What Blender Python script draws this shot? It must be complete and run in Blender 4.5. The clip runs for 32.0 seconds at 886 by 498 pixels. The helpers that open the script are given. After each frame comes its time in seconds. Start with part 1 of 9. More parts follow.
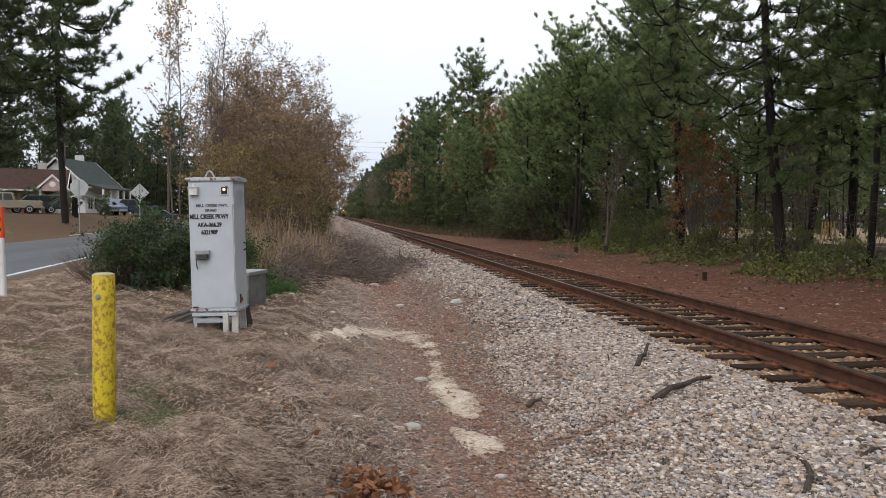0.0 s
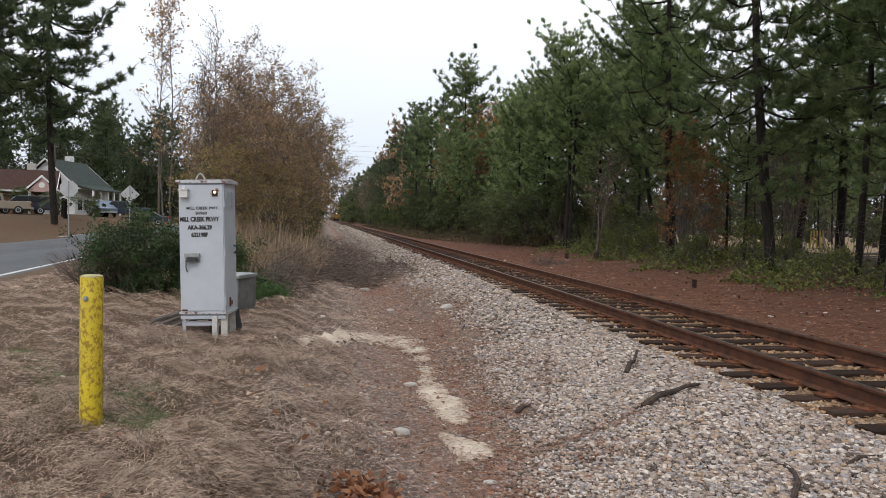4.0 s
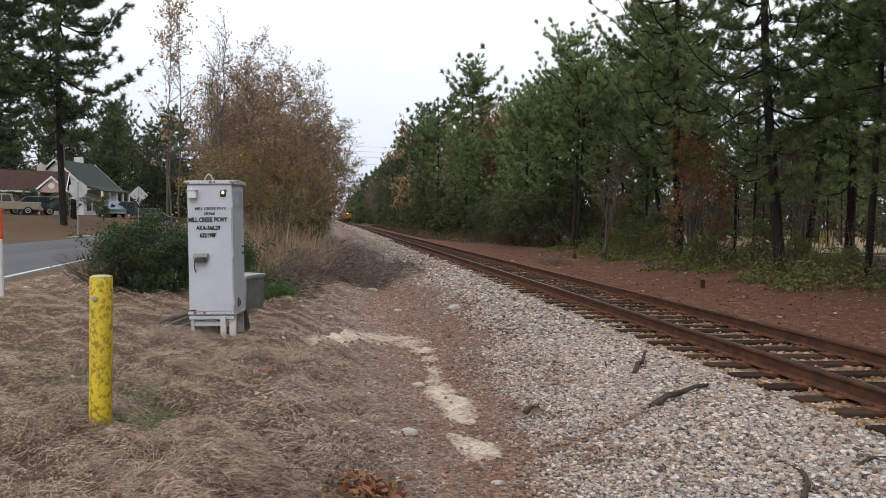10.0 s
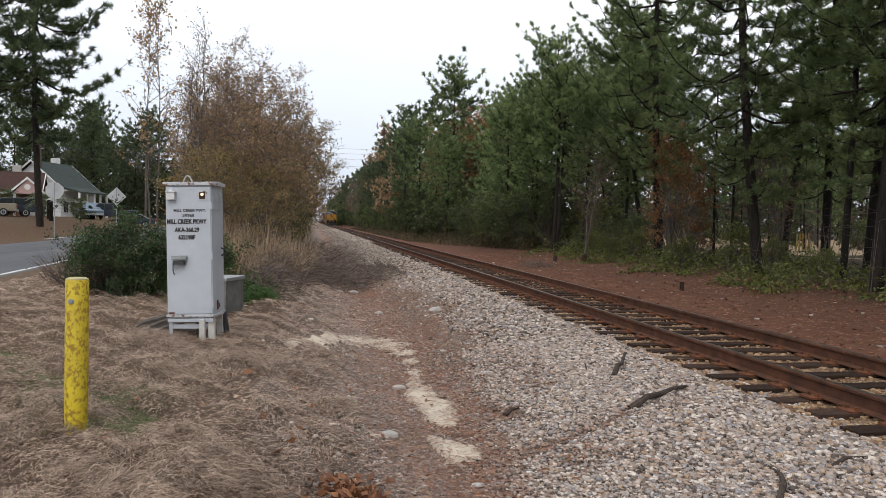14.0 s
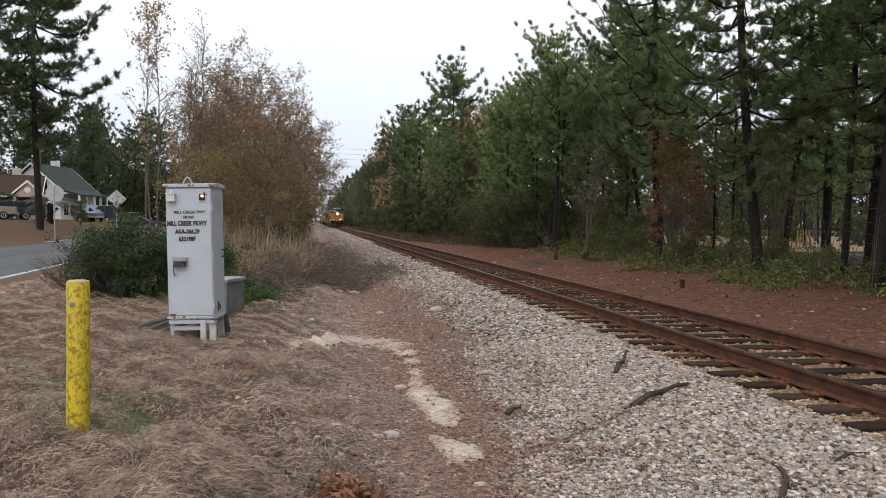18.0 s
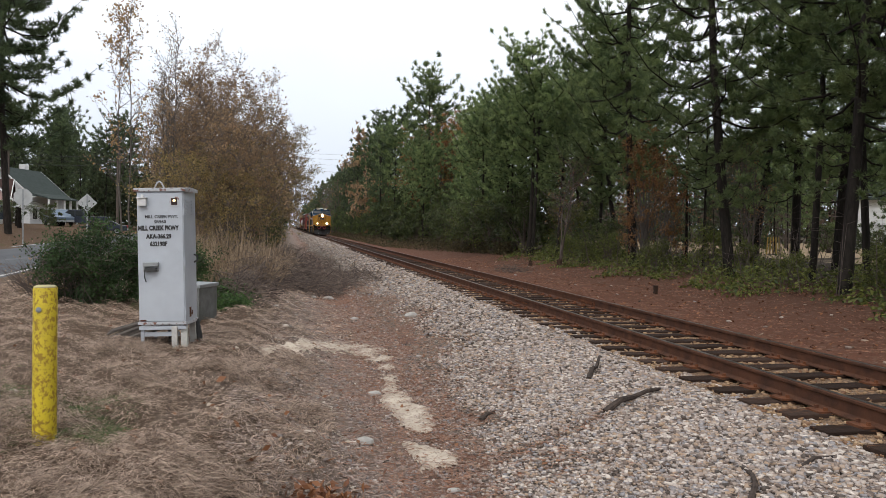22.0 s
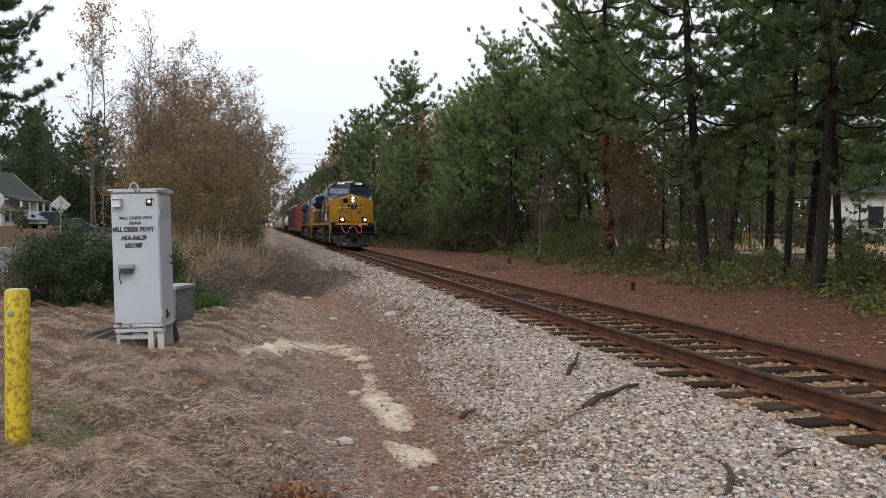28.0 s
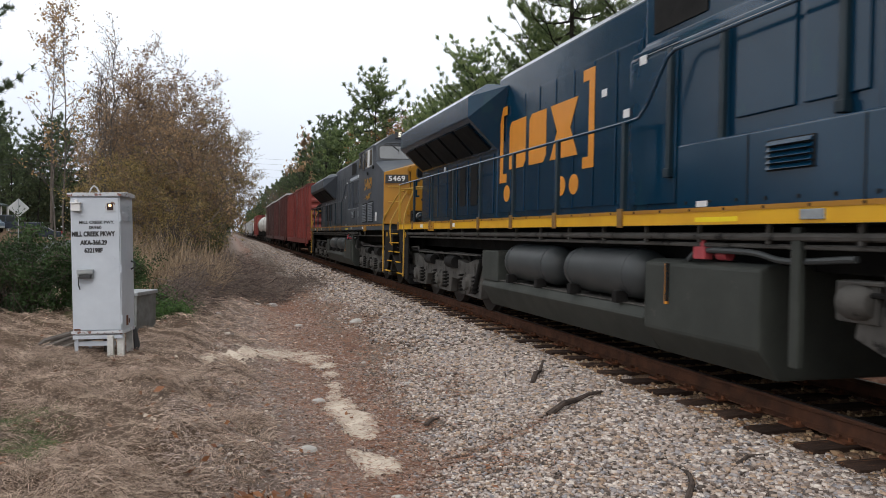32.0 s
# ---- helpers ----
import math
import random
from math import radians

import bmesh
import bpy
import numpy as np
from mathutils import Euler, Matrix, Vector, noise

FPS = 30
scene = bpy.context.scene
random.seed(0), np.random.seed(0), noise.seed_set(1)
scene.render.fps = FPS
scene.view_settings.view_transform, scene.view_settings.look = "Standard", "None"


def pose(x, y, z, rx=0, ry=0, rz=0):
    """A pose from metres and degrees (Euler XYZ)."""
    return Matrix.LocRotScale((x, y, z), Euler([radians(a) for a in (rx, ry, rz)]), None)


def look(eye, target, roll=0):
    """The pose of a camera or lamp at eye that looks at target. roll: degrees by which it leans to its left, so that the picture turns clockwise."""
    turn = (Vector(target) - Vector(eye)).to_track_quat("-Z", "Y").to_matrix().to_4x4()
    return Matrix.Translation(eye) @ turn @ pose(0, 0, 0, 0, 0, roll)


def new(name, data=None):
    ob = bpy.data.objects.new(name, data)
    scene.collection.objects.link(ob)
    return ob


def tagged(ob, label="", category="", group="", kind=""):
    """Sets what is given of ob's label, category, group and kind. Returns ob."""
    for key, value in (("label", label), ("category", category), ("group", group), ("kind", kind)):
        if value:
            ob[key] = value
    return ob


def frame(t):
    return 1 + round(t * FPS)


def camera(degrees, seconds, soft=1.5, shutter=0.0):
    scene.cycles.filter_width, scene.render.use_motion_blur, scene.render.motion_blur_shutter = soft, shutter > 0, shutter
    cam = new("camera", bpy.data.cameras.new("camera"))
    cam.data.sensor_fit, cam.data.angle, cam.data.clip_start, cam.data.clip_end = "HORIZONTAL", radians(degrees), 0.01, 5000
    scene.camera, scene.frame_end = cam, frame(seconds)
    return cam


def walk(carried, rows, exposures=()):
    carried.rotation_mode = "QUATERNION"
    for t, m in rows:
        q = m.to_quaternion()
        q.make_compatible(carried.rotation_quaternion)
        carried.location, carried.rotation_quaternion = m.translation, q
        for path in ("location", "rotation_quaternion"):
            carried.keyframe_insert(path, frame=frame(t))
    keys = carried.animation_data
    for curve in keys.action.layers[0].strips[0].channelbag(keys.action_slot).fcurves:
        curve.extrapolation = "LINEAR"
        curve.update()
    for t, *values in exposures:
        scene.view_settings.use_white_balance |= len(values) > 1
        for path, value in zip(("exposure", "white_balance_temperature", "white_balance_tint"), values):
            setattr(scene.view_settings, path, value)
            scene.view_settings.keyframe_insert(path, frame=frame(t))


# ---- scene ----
# World: z = 0 is the top of the rails, +y runs along the track, the camera stands at x = y = 0.
EYE = 1.463
cam = camera(62.0, 32.0, soft=0.7, shutter=0.1)


def aim(x, y, yaw, pitch, roll):
    """Camera pose from degrees: yaw to the left of the track, pitch up, roll as in look()."""
    a, b = radians(yaw), radians(pitch)
    eye = Vector((x, y, EYE))
    return look(eye, eye + Vector((-math.sin(a) * math.cos(b), math.cos(a) * math.cos(b), math.sin(b))), roll)


# seconds, x, y, yaw, pitch, roll
walk(cam, [(t, aim(*v)) for t, *v in [
    (0, -0.002, 0.000, -8.496, -2.634, 0.646), (0.5, -0.004, 0.001, -8.083, -2.588, 0.861), (1, -0.002, 0.000, -8.488, -2.224, 1.148),
    (1.5, -0.002, 0.000, -8.491, -2.314, 0.882), (2, 0.003, -0.001, -9.375, -1.796, 1.060), (2.5, 0.002, -0.000, -9.178, -1.985, 1.160),
    (3, 0.001, -0.000, -9.055, -2.339, 1.142), (3.5, 0.003, -0.000, -9.250, -2.288, 1.259), (5.5, -0.001, 0.000, -8.709, -2.120, 1.229),
    (6, -0.001, 0.000, -8.725, -2.382, 1.343), (6.5, 0.000, -0.000, -8.817, -2.386, 1.370), (7, -0.000, 0.000, -8.808, -2.254, 1.376),
    (7.5, -0.000, 0.000, -8.767, -2.227, 1.286), (8, 0.000, -0.000, -8.881, -2.125, 1.311), (8.5, -0.000, 0.000, -8.770, -2.308, 1.261),
    (9, 0.000, 0.000, -8.812, -2.318, 1.384), (9.5, -0.000, 0.000, -8.802, -2.250, 1.227), (10, -0.001, 0.000, -8.604, -2.218, 1.184),
    (10.5, -0.001, 0.000, -8.588, -2.179, 1.112), (11, -0.001, 0.000, -8.577, -2.240, 0.926), (11.5, 0.002, -0.000, -9.131, -1.585, 1.213),
    (12, 0.006, -0.001, -9.794, -1.998, 1.103), (12.5, 0.006, -0.001, -9.841, -1.935, 1.177), (13, 0.007, -0.001, -9.938, -1.940, 1.177),
    (13.5, 0.007, -0.001, -9.960, -2.086, 1.156), (14, 0.007, -0.001, -10.045, -2.003, 1.300), (14.5, 0.008, -0.001, -10.222, -2.336, 1.440),
    (16.5, 0.006, -0.001, -9.772, -2.025, 1.035), (17, 0.007, -0.001, -9.927, -1.938, 0.787), (17.5, 0.006, -0.001, -9.786, -1.999, 0.780),
    (18, 0.007, -0.001, -10.013, -2.042, 0.809), (18.5, 0.010, -0.002, -10.450, -1.823, 0.878), (19, 0.012, -0.002, -10.770, -1.369, 0.833),
    (19.5, 0.014, -0.002, -11.164, -1.218, 0.786), (20, 0.019, -0.003, -11.931, -1.293, 1.107), (20.5, 0.018, -0.003, -11.822, -1.453, 0.899),
    (21, 0.019, -0.003, -11.899, -1.326, 0.925), (21.5, 0.019, -0.003, -11.925, -1.368, 0.936), (22, 0.019, -0.003, -11.904, -1.568, 1.023),
    (22.5, 0.020, -0.004, -12.170, -1.604, 1.046), (23, 0.020, -0.004, -12.116, -1.881, 0.836), (23.5, 0.021, -0.004, -12.280, -1.872, 0.527),
    (24, 0.022, -0.004, -12.524, -1.730, 0.307), (24.5, 0.022, -0.004, -12.455, -1.690, 0.376), (25, 0.022, -0.004, -12.537, -1.809, 0.274),
    (25.5, 0.023, -0.004, -12.690, -1.772, 0.350), (27.5, 0.027, -0.005, -13.320, -1.792, 0.571), (28, 0.028, -0.006, -13.521, -1.640, 0.513),
    (28.5, 0.031, -0.006, -14.014, -1.639, 0.346), (29, 0.033, -0.007, -14.382, -1.253, 0.414), (29.5, 0.034, -0.007, -14.494, -0.883, 0.504),
    (30, 0.033, -0.007, -14.305, -0.583, 0.402), (30.5, 0.034, -0.007, -14.440, -0.522, 0.371), (31, 0.036, -0.008, -14.815, -0.659, 0.660),
    (31.5, 0.039, -0.008, -15.273, -0.792, 0.867), (32, 0.043, -0.009, -16.040, -1.042, 0.984),
]])

# ---- light: an overcast sky and a weak, wide sun behind the cloud ----
world = bpy.data.worlds.new("overcast_sky")
scene.world = world
world.use_nodes = True
wn, wl = world.node_tree.nodes, world.node_tree.links
wn.clear()
sky = wn.new("ShaderNodeTexSky")
sky.sky_type, sky.sun_disc = "NISHITA", False
sky.sun_elevation, sky.sun_rotation, sky.dust_density = radians(38), radians(200), 4.0
sky_gain = wn.new("ShaderNodeVectorMath")
sky_gain.operation = "SCALE"
sky_gain.inputs["Scale"].default_value = 0.13
wl.new(sky.outputs["Color"], sky_gain.inputs[0])
w_co = wn.new("ShaderNodeTexCoord")
cloud = wn.new("ShaderNodeTexNoise")
cloud.inputs["Scale"].default_value, cloud.inputs["Detail"].default_value = 2.2, 5
wl.new(w_co.outputs["Generated"], cloud.inputs["Vector"])
cloud_ramp = wn.new("ShaderNodeValToRGB")
cloud_ramp.color_ramp.elements[0].position, cloud_ramp.color_ramp.elements[0].color = 0.3, (0.90, 0.93, 0.97, 1)
cloud_ramp.color_ramp.elements[1].position, cloud_ramp.color_ramp.elements[1].color = 0.7, (1.03, 1.03, 1.04, 1)
wl.new(cloud.outputs["Fac"], cloud_ramp.inputs["Fac"])
sky_mix = wn.new("ShaderNodeMix")
sky_mix.data_type = "RGBA"
sky_mix.inputs["Factor"].default_value = 0.88
wl.new(sky_gain.outputs["Vector"], sky_mix.inputs["A"])
wl.new(cloud_ramp.outputs["Color"], sky_mix.inputs["B"])
# cloud cover a little greyer and bluer towards the horizon
w_sep, low = wn.new("ShaderNodeSeparateXYZ"), wn.new("ShaderNodeValToRGB")
wl.new(w_co.outputs["Generated"], w_sep.inputs["Vector"])
low.color_ramp.elements[0].position, low.color_ramp.elements[0].color = 0.0, (0.60, 0.64, 0.72, 1)
low.color_ramp.elements[1].position, low.color_ramp.elements[1].color = 0.34, (1, 1, 1, 1)
wl.new(w_sep.outputs["Z"], low.inputs["Fac"])
w_mul = wn.new("ShaderNodeMix")
w_mul.data_type, w_mul.blend_type = "RGBA", "MULTIPLY"
w_mul.inputs["Factor"].default_value = 1.0
wl.new(sky_mix.outputs["Result"], w_mul.inputs["A"])
wl.new(low.outputs["Color"], w_mul.inputs["B"])
w_bg = wn.new("ShaderNodeBackground")
w_bg.inputs["Strength"].default_value = 1.36
wl.new(w_mul.outputs["Result"], w_bg.inputs["Color"])
wl.new(w_bg.outputs["Background"], wn.new("ShaderNodeOutputWorld").inputs["Surface"])

sun = new("sun", bpy.data.lights.new("sun", "SUN"))
sun.data.energy, sun.data.angle, sun.data.color = 0.9, radians(25), (1.0, 0.97, 0.93)
sun.matrix_world = look((0, 0, 50), (0 + 12, 0 + 30, 10))
scene.view_settings.exposure = 0.0

# ---- building tools ----
def smooth_line(pts, n=5):
    """More points along a line, rounding its corners."""
    p = [Vector(q) for q in pts]
    p = [p[0] * 2 - p[1]] + p + [p[-1] * 2 - p[-2]]
    out = []
    for a, b, c, d in zip(p, p[1:], p[2:], p[3:]):
        for k in range(n):
            t = k / n
            out.append(0.5 * (2 * b + (c - a) * t + (2 * a - 5 * b + 4 * c - d) * t * t + (3 * b - a - 3 * c + d) * t ** 3))
    return out + [p[-2]]


class Geo:
    """Vertices and faces of one part."""

    def __init__(self):
        self.v, self.f = [], []

    def add(self, verts, faces):
        n = len(self.v)
        self.v += [tuple(p) for p in verts]
        self.f += [tuple(i + n for i in face) for face in faces]
        return self

    def box(self, x0, x1, y0, y1, z0, z1):
        v = [(x, y, z) for z in (z0, z1) for y in (y0, y1) for x in (x0, x1)]
        return self.add(v, [(0, 2, 3, 1), (4, 5, 7, 6), (0, 1, 5, 4), (2, 6, 7, 3), (0, 4, 6, 2), (1, 3, 7, 5)])

    def prism(self, pts, axis, a, b):
        """A polygon (in the two other axes, in order) drawn out along an axis."""
        def place(p, c):
            q = list(p)
            q.insert("xyz".index(axis), c)
            return q
        n = len(pts)
        v = [place(p, a) for p in pts] + [place(p, b) for p in pts]
        f = [tuple(range(n)), tuple(range(2 * n - 1, n - 1, -1))] + [(i, i + n, (i + 1) % n + n, (i + 1) % n) for i in range(n)]
        return self.add(v, f)

    def cyl(self, p, q, r, r2=None, n=12):
        p, q = Vector(p), Vector(q)
        r2 = r if r2 is None else r2
        d = (q - p).normalized()
        a = d.orthogonal().normalized()
        b = d.cross(a)
        ring = [(math.cos(2 * math.pi * i / n), math.sin(2 * math.pi * i / n)) for i in range(n)]
        v = [p + (a * c + b * s) * r for c, s in ring] + [q + (a * c + b * s) * r2 for c, s in ring]
        f = [tuple(range(n - 1, -1, -1)), tuple(range(n, 2 * n))] + [(i, (i + 1) % n, (i + 1) % n + n, i + n) for i in range(n)]
        return self.add(v, f)

    def tube(self, pts, r, n=8, r2=None):
        """A round bar along a line of points, tapering from r to r2."""
        pts = [Vector(p) for p in pts]
        r2 = r if r2 is None else r2
        m = len(pts)
        a = None
        v = []
        for i, p in enumerate(pts):
            d = (pts[min(i + 1, m - 1)] - pts[max(i - 1, 0)]).normalized()
            a = d.orthogonal().normalized() if a is None else (a - d * a.dot(d)).normalized()
            b = d.cross(a)
            rr = r + (r2 - r) * i / (m - 1)
            v += [p + (a * math.cos(2 * math.pi * k / n) + b * math.sin(2 * math.pi * k / n)) * rr for k in range(n)]
        f = [(i * n + k, i * n + (k + 1) % n, (i + 1) * n + (k + 1) % n, (i + 1) * n + k) for i in range(m - 1) for k in range(n)]
        f += [tuple(range(n - 1, -1, -1)), tuple(range((m - 1) * n, m * n))]
        return self.add(v, f)

    def lathe(self, axis_pts, n=20, axis="y", at=(0, 0, 0)):
        """Rings (along, radius) turned about an axis through at."""
        v, m = [], len(axis_pts)
        for s, r in axis_pts:
            for k in range(n):
                c, d = r * math.cos(2 * math.pi * k / n), r * math.sin(2 * math.pi * k / n)
                q = {"x": (s, c, d), "y": (d, s, c), "z": (c, d, s)}[axis]
                v.append((q[0] + at[0], q[1] + at[1], q[2] + at[2]))
        f = [(i * n + k, i * n + (k + 1) % n, (i + 1) * n + (k + 1) % n, (i + 1) * n + k) for i in range(m - 1) for k in range(n)]
        f += [tuple(range(n - 1, -1, -1)), tuple(range((m - 1) * n, m * n))]
        return self.add(v, f)


def mesh_of(name, geo, material, bevel=0.0, smooth=False):
    me = bpy.data.meshes.new(name)
    me.from_pydata(geo.v, [], geo.f)
    bm = bmesh.new()
    bm.from_mesh(me)
    bmesh.ops.recalc_face_normals(bm, faces=bm.faces)
    if bevel:
        sharp = [e for e in bm.edges if len(e.link_faces) == 2 and e.calc_face_angle(0) > 0.6]
        bmesh.ops.bevel(bm, geom=sharp, offset=bevel, segments=2, affect="EDGES", profile=0.6, clamp_overlap=True)
    bm.to_mesh(me)
    bm.free()
    if smooth:
        me.shade_smooth()
        me.set_sharp_from_angle(angle=radians(40))
    me.materials.append(material)
    return me


def part(name, geo, material, parent=None, label="", bevel=0.0, smooth=False):
    ob = new(name, mesh_of(name, geo, material, bevel, smooth))
    ob.parent = parent
    if label:
        ob["label"] = label
    return ob


def array_mesh(name, verts, faces, material, smooth=False):
    """A mesh from arrays of vertices and equal-sided faces."""
    verts, faces = np.asarray(verts, np.float32), np.asarray(faces, np.int32)
    me = bpy.data.meshes.new(name)
    k = faces.shape[1]
    me.vertices.add(len(verts))
    me.vertices.foreach_set("co", verts.ravel())
    me.loops.add(faces.size)
    me.loops.foreach_set("vertex_index", faces.ravel())
    me.polygons.add(len(faces))
    me.polygons.foreach_set("loop_start", np.arange(0, faces.size, k, dtype=np.int32))
    me.update(calc_edges=True)
    if smooth:
        me.shade_smooth()
    me.materials.append(material)
    return me


def thing(name, m, label, category, group="", kind=""):
    ob = new(name)
    ob.empty_display_size = 0.2
    ob.matrix_basis = m
    return tagged(ob, label, category, group, kind)


def lettering(text, size, material, parent, m, extrude=0.002, name="lettering", width=0.0, bold=0.0):
    """Words in the built-in font, centred, as a mesh; m turns the font's xy plane to its place."""
    cu = bpy.data.curves.new(name, "FONT")
    cu.body, cu.size, cu.extrude, cu.align_x, cu.align_y, cu.resolution_u, cu.offset = text, size, extrude, "CENTER", "CENTER", 3, bold
    tmp = bpy.data.objects.new(name, cu)
    me = bpy.data.meshes.new_from_object(tmp)
    bpy.data.objects.remove(tmp)
    bpy.data.curves.remove(cu)
    if width:
        xs = [v.co.x for v in me.vertices]
        k = width / (max(xs) - min(xs))
        for v in me.vertices:
            v.co.x *= k
    me.materials.clear()
    me.materials.append(material)
    ob = new(name, me)
    ob.parent = parent
    ob.matrix_basis = m
    return ob


# ---- materials ----
def material(name, a, b=None, scale=6.0, rough=0.7, metal=0.0, bump=0.15, bump_scale=60.0, spots=None, rnd=0.0, coat=0.0,
             stretch=(1, 1, 1), edge=(0.35, 0.65), shine=None):
    """Two shades mixed by coarse noise, spots (colour, scale, threshold) of wear, fine relief, and a shade of its own for each object."""
    mt = bpy.data.materials.new(name)
    mt.use_nodes = True
    nt = mt.node_tree
    n, l = nt.nodes, nt.links
    bsdf = n["Principled BSDF"]
    b = b or tuple(c * 0.8 for c in a)
    co = n.new("ShaderNodeTexCoord")
    mp = n.new("ShaderNodeMapping")
    mp.inputs["Scale"].default_value = stretch
    l.new(co.outputs["Object"], mp.inputs["Vector"])

    def noise_of(sc, detail=6, rg=0.6):
        t = n.new("ShaderNodeTexNoise")
        t.inputs["Scale"].default_value, t.inputs["Detail"].default_value, t.inputs["Roughness"].default_value = sc, detail, rg
        l.new(mp.outputs["Vector"], t.inputs["Vector"])
        return t

    t1 = noise_of(scale)
    ramp = n.new("ShaderNodeValToRGB")
    ramp.color_ramp.elements[0].position, ramp.color_ramp.elements[0].color = edge[0], (*a, 1)
    ramp.color_ramp.elements[1].position, ramp.color_ramp.elements[1].color = edge[1], (*b, 1)
    l.new(t1.outputs["Fac"], ramp.inputs["Fac"])
    colour = ramp.outputs["Color"]
    for c, sc, th in spots or ():
        t2 = noise_of(sc, 8, 0.65)
        mr = n.new("ShaderNodeMapRange")
        mr.inputs["From Min"].default_value, mr.inputs["From Max"].default_value = th, th + 0.06
        l.new(t2.outputs["Fac"], mr.inputs["Value"])
        mx = n.new("ShaderNodeMix")
        mx.data_type = "RGBA"
        l.new(mr.outputs["Result"], mx.inputs["Factor"])
        l.new(colour, mx.inputs["A"])
        mx.inputs["B"].default_value = (*c, 1)
        colour = mx.outputs["Result"]
    if rnd:
        info = n.new("ShaderNodeObjectInfo")
        hs = n.new("ShaderNodeHueSaturation")
        mr = n.new("ShaderNodeMapRange")
        mr.inputs["To Min"].default_value, mr.inputs["To Max"].default_value = 1 - rnd, 1 + rnd
        l.new(info.outputs["Random"], mr.inputs["Value"])
        l.new(mr.outputs["Result"], hs.inputs["Value"])
        l.new(colour, hs.inputs["Color"])
        colour = hs.outputs["Color"]
    l.new(colour, bsdf.inputs["Base Color"])
    tb = noise_of(bump_scale, 5)
    bp = n.new("ShaderNodeBump")
    bp.inputs["Strength"].default_value, bp.inputs["Distance"].default_value = bump, 0.02
    l.new(tb.outputs["Fac"], bp.inputs["Height"])
    l.new(bp.outputs["Normal"], bsdf.inputs["Normal"])
    rr = n.new("ShaderNodeMapRange")
    rr.inputs["To Min"].default_value, rr.inputs["To Max"].default_value = max(rough - 0.12, 0.02), min(rough + 0.12, 1)
    l.new(t1.outputs["Fac"], rr.inputs["Value"])
    l.new(rr.outputs["Result"], bsdf.inputs["Roughness"])
    bsdf.inputs["Metallic"].default_value = metal
    bsdf.inputs["Specular IOR Level"].default_value = shine if shine is not None else (0.15 if rough > 0.7 else 0.4)
    bsdf.inputs["Coat Weight"].default_value = coat
    return mt


def leaf_material(name, a, b, glow=0.3, rough=0.55, vary=0.25, clump=0.0):
    """Leaves: each one its own shade between a and b, some light coming through."""
    mt = bpy.data.materials.new(name)
    mt.use_nodes = True
    n, l = mt.node_tree.nodes, mt.node_tree.links
    bsdf = n["Principled BSDF"]
    geo = n.new("ShaderNodeNewGeometry")
    ramp = n.new("ShaderNodeValToRGB")
    ramp.color_ramp.elements[0].color, ramp.color_ramp.elements[1].color = (*a, 1), (*b, 1)
    shade = geo.outputs["Random Per Island"]
    if clump:
        co, no, ad = n.new("ShaderNodeTexCoord"), n.new("ShaderNodeTexNoise"), n.new("ShaderNodeMapRange")
        no.inputs["Scale"].default_value, no.inputs["Detail"].default_value = clump, 2
        l.new(co.outputs["Object"], no.inputs["Vector"])
        ad.inputs["From Min"].default_value, ad.inputs["From Max"].default_value = 0.34, 0.66
        l.new(no.outputs["Fac"], ad.inputs["Value"])
        mf = n.new("ShaderNodeMix")
        mf.inputs["Factor"].default_value = 0.72
        l.new(shade, mf.inputs["A"])
        l.new(ad.outputs["Result"], mf.inputs["B"])
        shade = mf.outputs["Result"]
    l.new(shade, ramp.inputs["Fac"])
    info, hs, mr = n.new("ShaderNodeObjectInfo"), n.new("ShaderNodeHueSaturation"), n.new("ShaderNodeMapRange")
    mr.inputs["To Min"].default_value, mr.inputs["To Max"].default_value = 1 - vary, 1 + vary
    l.new(info.outputs["Random"], mr.inputs["Value"])
    l.new(mr.outputs["Result"], hs.inputs["Value"])
    l.new(ramp.outputs["Color"], hs.inputs["Color"])
    l.new(hs.outputs["Color"], bsdf.inputs["Base Color"])
    bsdf.inputs["Roughness"].default_value = rough
    tr, mx = n.new("ShaderNodeBsdfTranslucent"), n.new("ShaderNodeMixShader")
    l.new(hs.outputs["Color"], tr.inputs["Color"])
    mx.inputs["Fac"].default_value = glow
    l.new(bsdf.outputs["BSDF"], mx.inputs[1])
    l.new(tr.outputs["BSDF"], mx.inputs[2])
    l.new(mx.outputs["Shader"], n["Material Output"].inputs["Surface"])
    return mt


def lamp_material(name, colour, strength):
    mt = bpy.data.materials.new(name)
    mt.use_nodes = True
    b = mt.node_tree.nodes["Principled BSDF"]
    b.inputs["Base Color"].default_value = (*colour, 1)
    b.inputs["Emission Color"].default_value = (*colour, 1)
    b.inputs["Emission Strength"].default_value = strength
    return mt


M_RAIL = material("rusty_rail", (0.125, 0.056, 0.033), (0.070, 0.036, 0.025), 5, 0.75, 0.2, 0.3, 90)
M_HEAD = material("worn_rail_head", (0.16, 0.14, 0.13), (0.10, 0.085, 0.08), 9, 0.38, 0.8, 0.05, 60)
M_TIE = material("creosoted_timber", (0.050, 0.030, 0.022), (0.024, 0.016, 0.013), 4, 0.9, 0, 0.6, 40, [((0.13, 0.062, 0.032), 7, 0.58)], 0.35, stretch=(0.4, 3, 3))
M_PLATE = material("rusty_tie_plate", (0.18, 0.072, 0.036), (0.10, 0.045, 0.028), 12, 0.85, 0.2, 0.3, 80)
